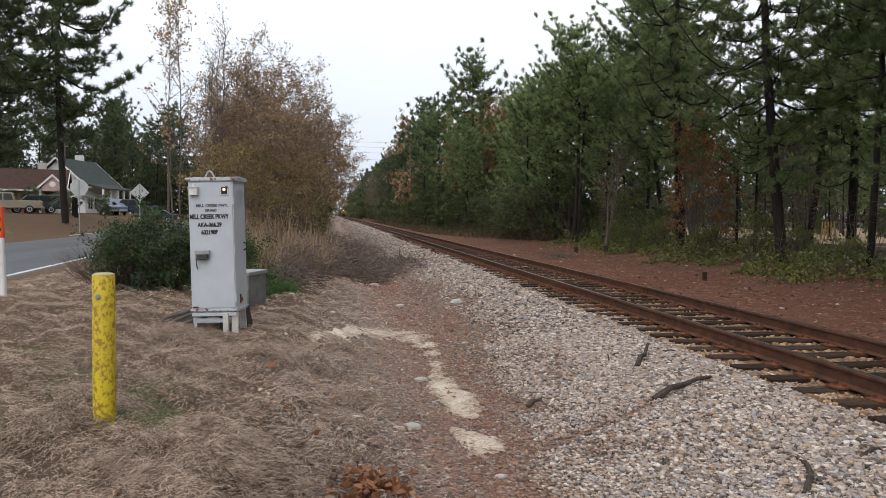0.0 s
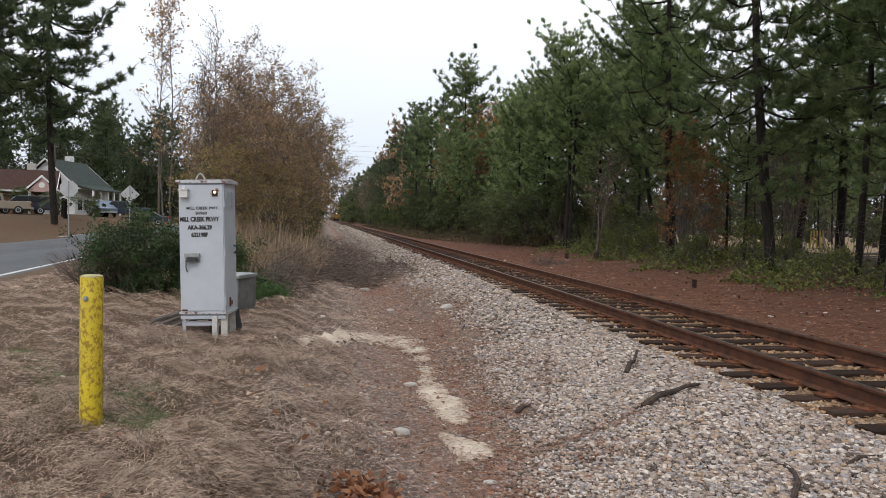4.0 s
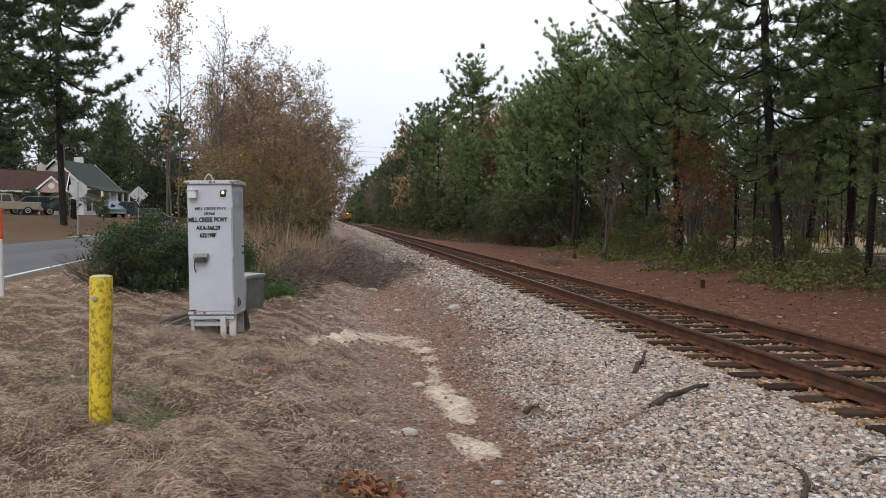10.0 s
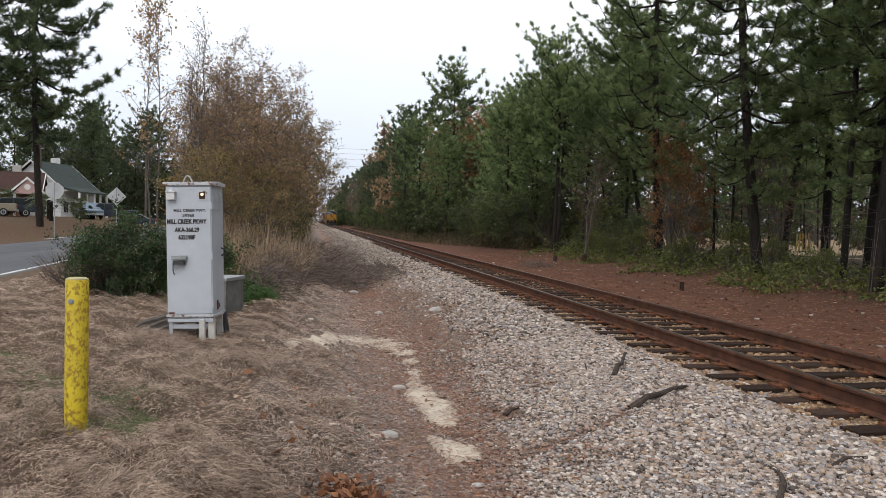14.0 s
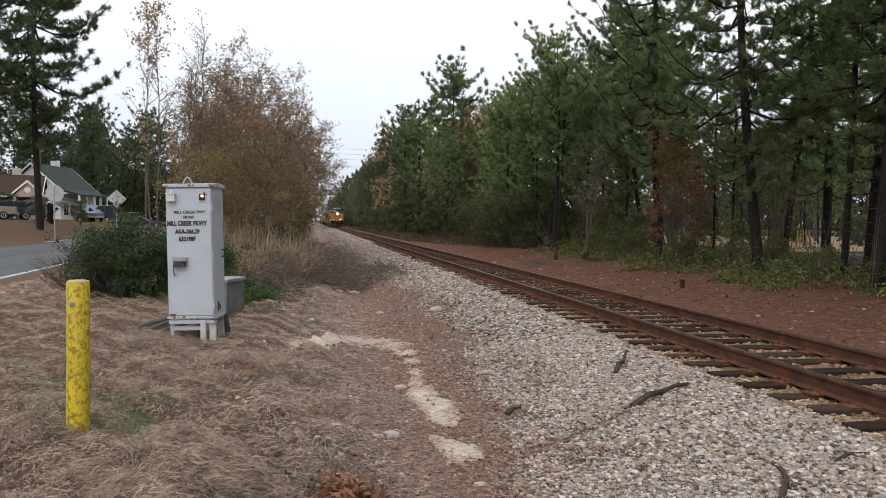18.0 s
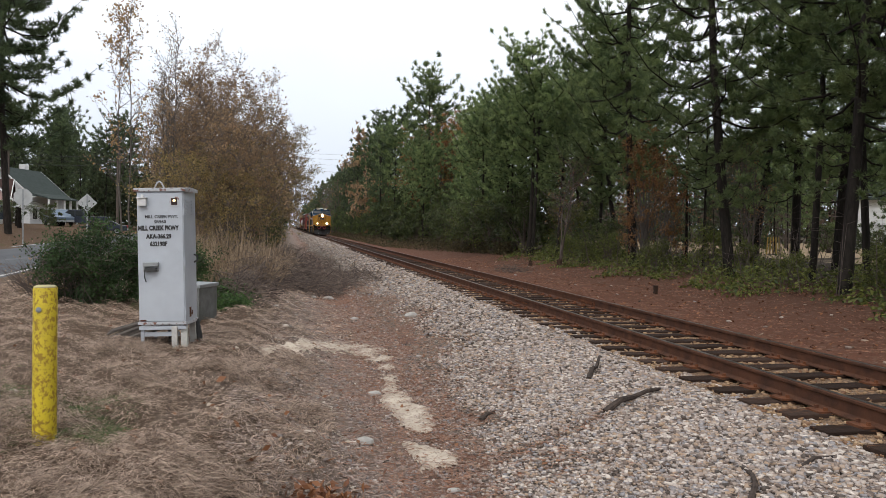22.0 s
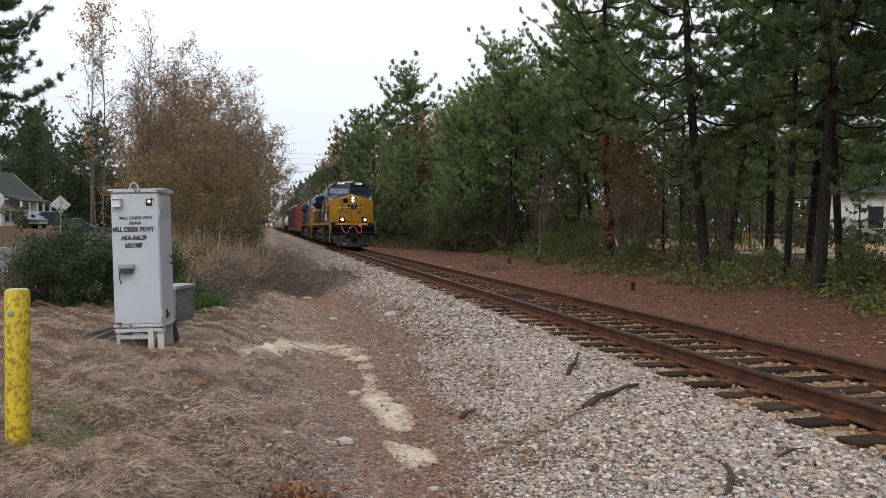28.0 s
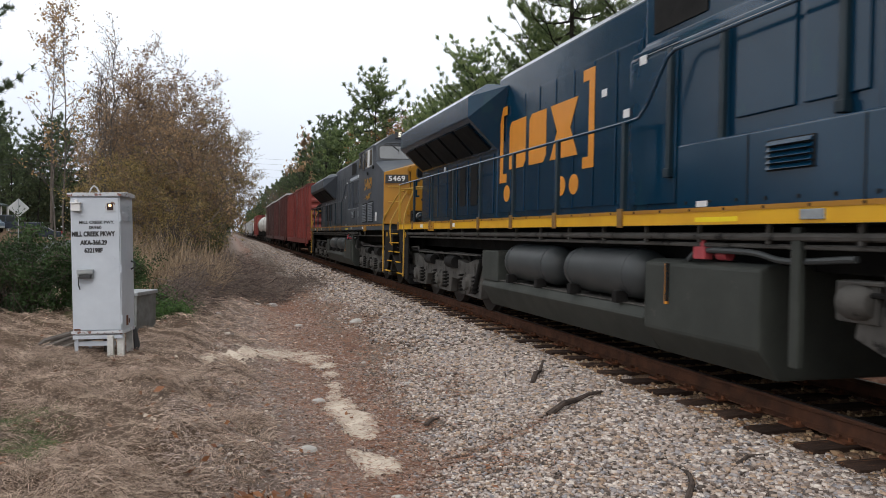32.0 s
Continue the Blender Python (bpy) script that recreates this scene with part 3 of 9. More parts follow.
part("drip_edge", Geo().box(-W - 0.01, W + 0.01, -D - 0.03, -D, Z0 - 0.005, Z0 + 0.03).box(-W - 0.012, W + 0.012, -D, D + 0.01, Z0 - 0.02, Z0 + 0.02), M_RUSTEDGE, cabinet, "rust-stained bottom rim", 0.004)
for z in (0.30, 0.95, 1.62):
    part("hinge", Geo().cyl((W + 0.004, -D - 0.018, z - 0.05), (W + 0.004, -D - 0.018, z + 0.05), 0.014, n=8), M_CAB, cabinet)
latch = part("latch", Geo().box(-0.23, -0.03, -D - 0.03, -D - 0.018, 0.83, 0.94).box(-0.22, -0.02, -D - 0.075, -D - 0.03, 0.90, 0.955), M_GALV, cabinet, "hooded galvanised latch", 0.006)
part("padlock", Geo().box(-0.19, -0.05, -D - 0.09, -D - 0.04, 0.84, 0.885).tube([(-0.2, -D - 0.06, 0.86), (-0.2, -D - 0.07, 0.76), (-0.19, -D - 0.05, 0.70)], 0.008, 6), M_STEEL, latch, "dark padlock with hanging chain")
part("lamp_box", Geo().box(-0.27, -0.16, -D - 0.085, -D - 0.018, 1.70, 1.80).box(-0.28, -0.15, -D - 0.10, -D - 0.018, 1.80, 1.812).cyl((-0.215, -D - 0.05, 1.81), (-0.215, -D - 0.05, 1.85), 0.018), M_WHITE, cabinet, "small white plastic housing", 0.006)
win = part("lamp_window", Geo().box(0.13, 0.25, -D - 0.026, -D - 0.018, 1.69, 1.82), M_RUSTEDGE, cabinet, "rust-framed indicator window")
part("glass", Geo().box(0.15, 0.23, -D - 0.030, -D - 0.026, 1.71, 1.80), material("dark_red_lens", (0.05, 0.025, 0.02), (0.03, 0.02, 0.02), 5, 0.15), win, "dark indicator glass")
part("bulb", Geo().lathe([(-D - 0.040, 0.004), (-D - 0.036, 0.016), (-D - 0.030, 0.019)], 12, "y", (0.19, 0, 1.77)), lamp_material("lit_indicator", (1.0, 0.72, 0.35), 2.2), win, "lit amber indicator bulb")
for k in range(5):
    for y in (-0.12, 0.12):
        part("vent_louvre", Geo().prism([(y - 0.07, 1.58 + 0.045 * k), (y + 0.07, 1.58 + 0.045 * k), (y + 0.07, 1.60 + 0.045 * k), (y - 0.07, 1.60 + 0.045 * k)], "x", W, W + 0.014), M_CAB, cabinet)
part("side_handle", Geo().tube([(W, 0.15, 0.93), (W + 0.05, 0.15, 0.96), (W + 0.05, 0.15, 1.02), (W, 0.15, 1.04)], 0.012, 6), M_STEEL, cabinet)
for a in ((W, W + 0.003, -0.10, -0.02, 0.2, 0.33), (W, W + 0.003, 0.0, 0.05, 0.22, 0.28), (-W + 0.02, -W + 0.1, -D - 0.021, -D - 0.018, Z0 + 0.04, Z0 + 0.06)):
    part("rust_scab", Geo().box(*a), M_PLATE, cabinet, "scab of rust and moss")
mark = Matrix.Rotation(radians(90), 4, "X")
for words, size, z, x, w, bold in (("MILL CREEK PWY.", 0.055, 1.555, 0.02, 0.43, 0.0012), ("SR960", 0.055, 1.488, 0.0, 0.155, 0.0012), ("MILL CREEK PKWY", 0.085, 1.405, -0.025, 0.53, 0.0038),
                                   ("AKA-366.29", 0.08, 1.295, -0.02, 0.33, 0.0038), ("632198F", 0.08, 1.195, -0.025, 0.225, 0.0038)):
    lettering(words, size, M_BLACK, door, Matrix.Translation((x, -D - 0.0205, z)) @ mark, 0.002, "lettering", w, bold)
for x, y in ((-W + 0.03, -D + 0.03), (-W + 0.04, D - 0.04)):
    part("leg", Geo().box(x - 0.022, x + 0.022, y - 0.006, y + 0.006, -0.42, Z0 - 0.02).box(x - 0.022, x - 0.010, y - 0.006, y + 0.05, -0.42, Z0 - 0.02), M_CAB, cabinet, "grey steel angle leg", 0.003)
for x, y, w in ((W - 0.145, -D - 0.01, 0.036), (W - 0.035, -D + 0.05, 0.042), (W - 0.05, D - 0.05, 0.042)):
    part("leg_post", Geo().box(x - w, x + w, y - 0.03, y + 0.03, -0.42, Z0 - 0.03), M_WHITEWOOD, cabinet, "white painted timber leg", 0.005)
part("leg_brace", Geo().box(-W, W - 0.1, -D + 0.035, -D + 0.055, -0.04, 0.02), M_CAB, cabinet, "grey steel cross brace", 0.004)
part("base_rail", Geo().box(-W, W, -D - 0.012, -D + 0.02, 0.055, 0.105), M_CAB, cabinet, "grey steel base rail", 0.004)
part("conduit", Geo().tube([(W - 0.02, D - 0.02, Z0), (W + 0.02, D, -0.1), (W + 0.03, D, -0.4)], 0.045, 10), M_STEEL, cabinet, "dark cable conduit")
part("cable_entry", Geo().tube([(0.02, 0, Z0), (0.03, 0.02, -0.1), (0, 0.0, -0.4)], 0.05, 8).box(-0.16, 0.2, -0.1, 0.1, 0.02, 0.11), M_OLDWOOD, cabinet, "brown cable entry under the case")

small = thing("junction_box", pose(-1.60, 13.7, float(ground_z(-1.60, 13.7)) - 0.05, 0, 0, -20), "low grey galvanised junction box in dead grass", "junction box")
part("body", Geo().box(-0.27, 0.27, -0.35, 0.35, 0, 0.62), M_JBOX, small, "dull grey steel case", 0.012)
part("lid", Geo().box(-0.295, 0.295, -0.375, 0.375, 0.62, 0.68), M_GALV, small, "paler slightly overhanging lid", 0.01)
part("hasp", Geo().box(-0.03, 0.03, -0.385, -0.375, 0.55, 0.66), M_STEEL, small)

planks = thing("rotten_plank", pose(-2.12, 10.95, float(ground_z(-2.12, 10.95)) + 0.13, 4, -17, 10), "grey rotten planks half buried in dead grass", "plank")
part("plank", Geo().prism([(-0.48, -0.06), (0.42, -0.04), (0.47, 0.01), (0.2, 0.05), (-0.1, 0.035), (-0.52, -0.01)], "y", -0.10, 0.10), M_OLDWOOD, planks, "", 0.01)
part("split_board", Geo().prism([(-0.40, -0.07), (0.38, -0.05), (0.5, -0.03), (0.36, -0.01), (-0.36, -0.03)], "y", -0.24, -0.13), M_OLDWOOD, planks, "dark splintered board", 0.006)
part("upper_board", Geo().prism([(-0.30, 0.05), (0.30, 0.05), (0.40, 0.075), (-0.22, 0.09)], "y", 0.02, 0.16), M_OLDWOOD, planks, "", 0.006)

bollard = thing("bollard", pose(-1.78, 6.08, float(ground_z(-1.78, 6.08)) - 0.02, 0.4, 0.3, 0), "yellow steel bollard with flaking paint in dead grass", "bollard")
part("pipe", Geo().lathe([(-0.25, 0.084), (0.0, 0.084), (1.195, 0.084), (1.203, 0.080)], 32, "z"), M_YELLOW, bollard, "", 0, True)
part("cap", Geo().lathe([(1.198, 0.081), (1.210, 0.079), (1.217, 0.06), (1.220, 0.001)], 32, "z"), M_CAPTOP, bollard, "filled concrete top with worn yellow paint", 0, True)
part("bolt", Geo().lathe([(-0.095, 0.004), (-0.092, 0.02), (-0.075, 0.022)], 10, "y", (-0.02, 0, 1.04)), M_GALV, bollard, "pale bolt head")

post_x, post_y = -5.24, 12.73
post = thing("marker_post", pose(post_x, post_y, float(ground_z(post_x, post_y)) - 0.03, 0, -1.5, 0), "white plastic marker post with an orange top", "marker post")
part("stake", Geo().lathe([(0, 0.05), (0.99, 0.05)], 16, "z"), M_WHITE, post, "", 0, True)
sleeve = part("sleeve", Geo().lathe([(0.99, 0.053), (1.44, 0.053), (1.485, 0.046), (1.495, 0.012)], 16, "z"), M_ORANGE, post, "orange reflective sleeve", 0, True)
for z in (1.10, 1.27):
    part("sticker_bar", Geo().box(-0.02, 0.025, -0.056, -0.051, z, z + 0.05), M_BLACK, sleeve, "dark unreadable sticker")


def sign_post(x, y, h, r, sides, turn, name, label, spin=0.0):
    z = float(ground_z(x, y)) - 0.05
    s = thing(name, pose(x, y, z, 0, 0, turn), label, "road sign")
    part("post", Geo().box(-0.03, 0.03, -0.02, 0.02, 0, h + r * 0.9), M_GALV, s, "galvanised channel post")
    pts = [(r * math.sin(spin + 2 * math.pi * k / sides), h + r * math.cos(spin + 2 * math.pi * k / sides)) for k in range(sides)]
    part("plate", Geo().prism(pts, "y", 0.02, 0.026), M_SIGNBACK, s, "bare grey back of the sign plate", 0.001)


# two signs seen from behind, and the timber post across the line
def side_post():
    x, y = 11.0, 20.6
    p = thing("timber_stake", pose(x, y, float(ground_z(x, y)) - 0.05), "short dark timber stake in red soil", "stake")
    part("stake", Geo().box(-0.05, 0.05, -0.05, 0.05, 0, 0.32), M_TIE, p, "", 0.008)


side_post()


def stump(x, y, h, r, label):
    p = thing("tree_stump", pose(x, y, float(ground_z(x, y)) - 0.06), label, "stump", "stumps on the bank")
    k = random.Random(int(x * 100))
    part("stump", Geo().lathe([(0, r * 1.3), (0.08, r * 1.05), (h - 0.02, r * 0.9), (h, r * 0.75)], 11, "z"), M_TIE, p, "", 0.004)
    part("splinter", Geo().prism([(-r * 0.5, h - 0.03), (r * 0.3, h - 0.03), (k.uniform(-0.2, 0.2) * r, h + 0.07)], "y", -0.015, 0.02), M_TIE, p)


stump(12.4, 32.4, 0.42, 0.13, "dark cut stump in red soil")
stump(11.8, 34.8, 0.3, 0.10, "dark cut stump in red soil")

# fallen branches and bark on the ballast
M_BARK = material("dead_bark", (0.085, 0.065, 0.055), (0.04, 0.033, 0.03), 14, 0.95, 0, 0.6, 40)


def stick(pts, r, label):
    p = [(x, y, float(ground_z(x, y)) + z) for x, y, z in pts]
    g = Geo().tube(p, r, 7, r * 0.45)
    tagged(part("fallen_branch", g, M_BARK), label, "branch", "fallen branches")


stick([(3.16, 6.86, 0.03), (3.34, 6.88, 0.11), (3.55, 7.02, 0.07), (3.72, 7.06, 0.09), (3.92, 7.16, 0.05)], 0.036, "dark broken branch lying on ballast")
stick([(3.52, 8.12, 0.03), (3.66, 8.35, 0.09), (3.78, 8.5, 0.06), (3.93, 8.75, 0.12)], 0.036, "short dark stick standing out of ballast")
stick([(3.10, 4.40, 0.02), (3.27, 4.58, 0.06), (3.36, 4.75, 0.05), (3.40, 4.95, 0.03)], 0.026, "curved dark stick on ballast")
stick([(3.75, 4.72, 0.03), (3.9, 4.78, 0.05), (4.1, 4.75, 0.03)], 0.022, "small dark stick on ballast")
stick([(2.03, 7.44, 0.03), (2.12, 7.54, 0.05), (2.22, 7.60, 0.03)], 0.028, "piece of dark bark on ballast")
stick([(4.05, 8.55, 0.03), (4.22, 8.6, 0.04)], 0.026, "piece of dark bark on ballast")
stick([(3.35, 8.55, 0.02), (3.43, 8.8, 0.05)], 0.018, "thin dark stick on ballast")

# ---- plants ----
M_PINE_BARK = material("pine_bark", (0.034, 0.028, 0.024), (0.016, 0.014, 0.012), 5, 0.95, 0, 0.8, 14, stretch=(2, 2, 0.5))
M_GREY_BARK = material("grey_bark", (0.15, 0.135, 0.12), (0.085, 0.075, 0.068), 6, 0.95, 0, 0.6, 18, stretch=(2, 2, 0.6))
M_TWIG = material("thin_brown_twigs", (0.16, 0.13, 0.115), (0.10, 0.078, 0.07), 3, 0.95, 0, 0.2, 30)
M_LEAF_WEED = leaf_material("withered_weeds", (0.030, 0.026, 0.014), (0.13, 0.105, 0.045), 0.2, 0.9)
M_BROWN_TWIG = material("brown_twigs", (0.22, 0.175, 0.145), (0.14, 0.108, 0.09), 3, 0.95, 0, 0.2, 30)
M_BRUSHWOOD = leaf_material("weathered_brushwood", (0.050, 0.036, 0.031), (0.24, 0.185, 0.155), 0.0, 0.9, 0.0)
M_NEEDLE = leaf_material("pine_needles", (0.045, 0.085, 0.036), (0.33, 0.41, 0.165), 0.55, clump=1.3)
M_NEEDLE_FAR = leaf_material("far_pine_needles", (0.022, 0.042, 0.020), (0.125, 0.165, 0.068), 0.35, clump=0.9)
M_LEAF_TAN = leaf_material("withered_tan_leaves", (0.105, 0.066, 0.040), (0.47, 0.315, 0.175), 0.4, clump=0.8)
M_LEAF_RUST = leaf_material("rust_oak_leaves", (0.16, 0.070, 0.028), (0.46, 0.24, 0.09), 0.4)
M_LEAF_ORANGE = leaf_material("orange_brown_leaves", (0.18, 0.11, 0.052), (0.42, 0.27, 0.12), 0.5)
M_LEAF_OLIVE = leaf_material("olive_leaves", (0.064, 0.056, 0.022), (0.37, 0.27, 0.105), 0.4)
M_LEAF_DARK = leaf_material("dark_evergreen_leaves", (0.016, 0.032, 0.012), (0.125, 0.155, 0.044), 0.35, 0.6, clump=1.3)
M_LEAF_IVY = leaf_material("ivy_leaves", (0.040, 0.062, 0.014), (0.210, 0.225, 0.052), 0.35, 0.6)
M_LEAF_SHRUB = leaf_material("shrub_leaves", (0.020, 0.040, 0.014), (0.105, 0.135, 0.040), 0.25)
M_LEAF_GREEN = leaf_material("fresh_green_leaves", (0.018, 0.052, 0.012), (0.105, 0.20, 0.045), 0.3, 0.6)
M_LEAF_BUSH = leaf_material("dark_bush_leaves", (0.010, 0.026, 0.009), (0.060, 0.108, 0.030), 0.2, 0.85, clump=2.0)
M_DEADSTEM = leaf_material("dead_stems", (0.16, 0.115, 0.08), (0.46, 0.345, 0.23), 0.1, 0.9)


def limb_arrays(segs, n=4):
    """Tapered bars from rows of p, q, r, s (start, end, radius at each)."""
    s = np.asarray(segs, float)
    p, q, r, t = s[:, 0:3], s[:, 3:6], s[:, 6], s[:, 7]
    d = q - p
    d /= np.linalg.norm(d, axis=1)[:, None] + 1e-9
    ref = np.where(np.abs(d[:, 2:3]) < 0.9, [[0, 0, 1.0]], [[1.0, 0, 0]])
    a = np.cross(d, ref)
    a /= np.linalg.norm(a, axis=1)[:, None]
    b = np.cross(d, a)
    ang = 2 * np.pi * np.arange(n) / n
    ring = a[:, None] * np.cos(ang)[None, :, None] + b[:, None] * np.sin(ang)[None, :, None]
    v = np.concatenate([p[:, None] + ring * r[:, None, None], q[:, None] + ring * t[:, None, None]], 1).reshape(-1, 3)
    k = np.arange(n)
    f = np.stack([k, (k + 1) % n, (k + 1) % n + n, k + n], 1)
    return v, (f[None] + 2 * n * np.arange(len(s))[:, None, None]).reshape(-1, 4)


def unit(v):
    return v / (np.linalg.norm(v, axis=-1, keepdims=True) + 1e-9)


def needle_arrays(c, d, rng, k=11, length=0.27, width=0.03):
    """Shoots that end at c and point along d, each brushed round with k needles."""
    m = len(c)
    way = unit(0.62 * d[:, None] + 0.62 * rng.normal(size=(m, k, 3)))
    root = c[:, None] - d[:, None] * rng.uniform(0.0, 1.0, (m, k, 1)) * length * 0.8
    tip = root + way * length * rng.uniform(0.75, 1.1, (m, k, 1))
    side = unit(np.cross(way, rng.normal(size=(m, k, 3)))) * width / 2
    v = np.stack([root + side, root - side, tip], 2).reshape(-1, 3)
    return v, np.arange(m * k * 3).reshape(-1, 3)


def leaf_arrays(c, rng, size=0.09, flat=0.3):
    """One folded leaf (two triangles) at each place."""
    m = len(c)
    up = unit(rng.normal(size=(m, 3)) + [0, 0, flat])
    a = unit(np.cross(up, rng.normal(size=(m, 3))))
    b = np.cross(up, a)
    s = size * rng.uniform(0.6, 1.25, (m, 1))
    v = np.stack([c - a * s * 0.6, c + b * s * 0.34 + up * s * 0.1, c + a * s * 0.7, c - b * s * 0.34 + up * s * 0.1], 1).reshape(-1, 3)
    return v, np.arange(m * 4).reshape(-1, 4)


def pine_meshes(seed, h, r, base, limbs, needle=None, tuft=24, length=0.24, width=0.045, trunk_r=0.17, lean=0.0, gap=0.36, fine=True, top=0.20, rise=0.55, forks=1, flat=0.0, peak=0.45):
    """A pine: trunk, upswept limbs with side shoots, and a brush of long needles at the end of every shoot.
    top: how far the crown narrows upwards; peak: where it is widest; flat: how far the shoots stay level with their limb."""
    rng = np.random.default_rng(seed)
    segs, cen, dirs = [], [], []
    n = 12
    for fork in range(forks):
        bend = rng.normal(size=2) * 0.2
        tilt = lean + (0.075 * fork if forks > 1 else 0)
        hh = h * (1 - 0.14 * fork)
        foot = np.array([0.28 * fork, 0.12 * fork, 0.0])
        line = np.array([foot + [tilt * (i / n) ** 1.2 * hh + bend[0] * math.sin(3 * i / n) * 1.5, bend[1] * math.sin(2.2 * i / n) * 1.5, hh * i / n] for i in range(n + 1)])
        rad = trunk_r * (1 - 0.25 * fork) * (1 - np.arange(n + 1) / n) ** 0.75 + 0.015
        for i in range(n):
            segs.append([*line[i], *line[i + 1], rad[i], rad[i + 1]])
        for w in range(limbs // forks):
            u = (w + rng.uniform(0, 0.9)) / (limbs // forks)
            z = hh * (base + (0.985 - base) * u)
            start = np.array([np.interp(z, line[:, 2], line[:, j]) for j in range(3)])
            shape = math.sqrt(max(0.03, 1 - ((u - peak) / (1.04 - peak if u > peak else peak + 0.3)) ** 2)) * (1 - top * u)
            reach = max(0.35, r * shape * rng.uniform(0.6, 1.12))
            if u < 0.18:
                reach *= rng.uniform(0.35, 0.9)
            az = w * 2.4 + rng.normal() * 0.5
            out = np.array([math.cos(az), math.sin(az), 0.0])
            across = np.array([-out[1], out[0], 0.0])
            up = -0.10 + rise * u + rng.normal() * 0.13
            pts = [start + out * reach * t + across * rng.normal() * 0.10 * reach * t + np.array([0, 0, reach * (up * t - 0.20 * math.sin(math.pi * t) + 0.26 * t * t)]) for t in (0, 0.25, 0.5, 0.75, 1.0)]
            br = 0.012 + 0.011 * reach
            for i in range(4):
                segs.append([*pts[i], *pts[i + 1], br * (1 - i * 0.22), br * (0.78 - i * 0.2)])
            first = 0.25 if u < 0.7 else 0.06
            count = max(2, int(reach * (1 - first) / (gap if u < 0.7 else gap * 0.72)))
            for k in range(count + 1):
                t = first + (1 - first) * k / count
                j = min(3, int(t * 4))
                p = pts[j] + (pts[j + 1] - pts[j]) * (t * 4 - j)
                ahead = unit(pts[min(4, j + 1)] - pts[j])
                for side in ((-1, 1) if k < count else (-0.5, 0, 0.5)):
                    if rng.uniform() < 0.12:
                        continue
                    ln = (0.18 + 0.30 * reach * (1.12 - t)) * rng.uniform(0.6, 1.2)
                    d = unit(ahead * 0.7 + across * side * 0.95 + np.array([0, 0, (0.35 - 0.3 * flat) + 0.25 * rng.normal() * (1 - flat)]))
                    c = p + d * ln
                    if fine:
                        segs.append([*p, *c, 0.012, 0.006])
                    tip = unit(d + np.array([0, 0, 0.55]))
                    cen.append(c)
                    dirs.append(tip)
                    if ln > 0.42:
                        cen.append(p + d * ln * 0.5 + rng.normal(size=3) * 0.05)
                        dirs.append(unit(tip + rng.normal(size=3) * 0.4))
                    if ln > 0.7:
                        for q in (-1, 1):
                            cen.append(p + d * ln * 0.78 + np.cross(d, [0, 0, 1]) * q * 0.22 + rng.normal(size=3) * 0.05)
                            dirs.append(unit(tip + np.cross(d, [0, 0, 1]) * q * 0.6))
        cen.append(line[-1])
        dirs.append(np.array([0, 0, 1.0]))
    trunk = array_mesh("trunk", *limb_arrays(segs, 5 if fine else 3), M_PINE_BARK)
    crown = array_mesh("crown", *needle_arrays(np.array(cen), np.array(dirs), rng, tuft, length, width), needle or M_NEEDLE)
    return trunk, crown


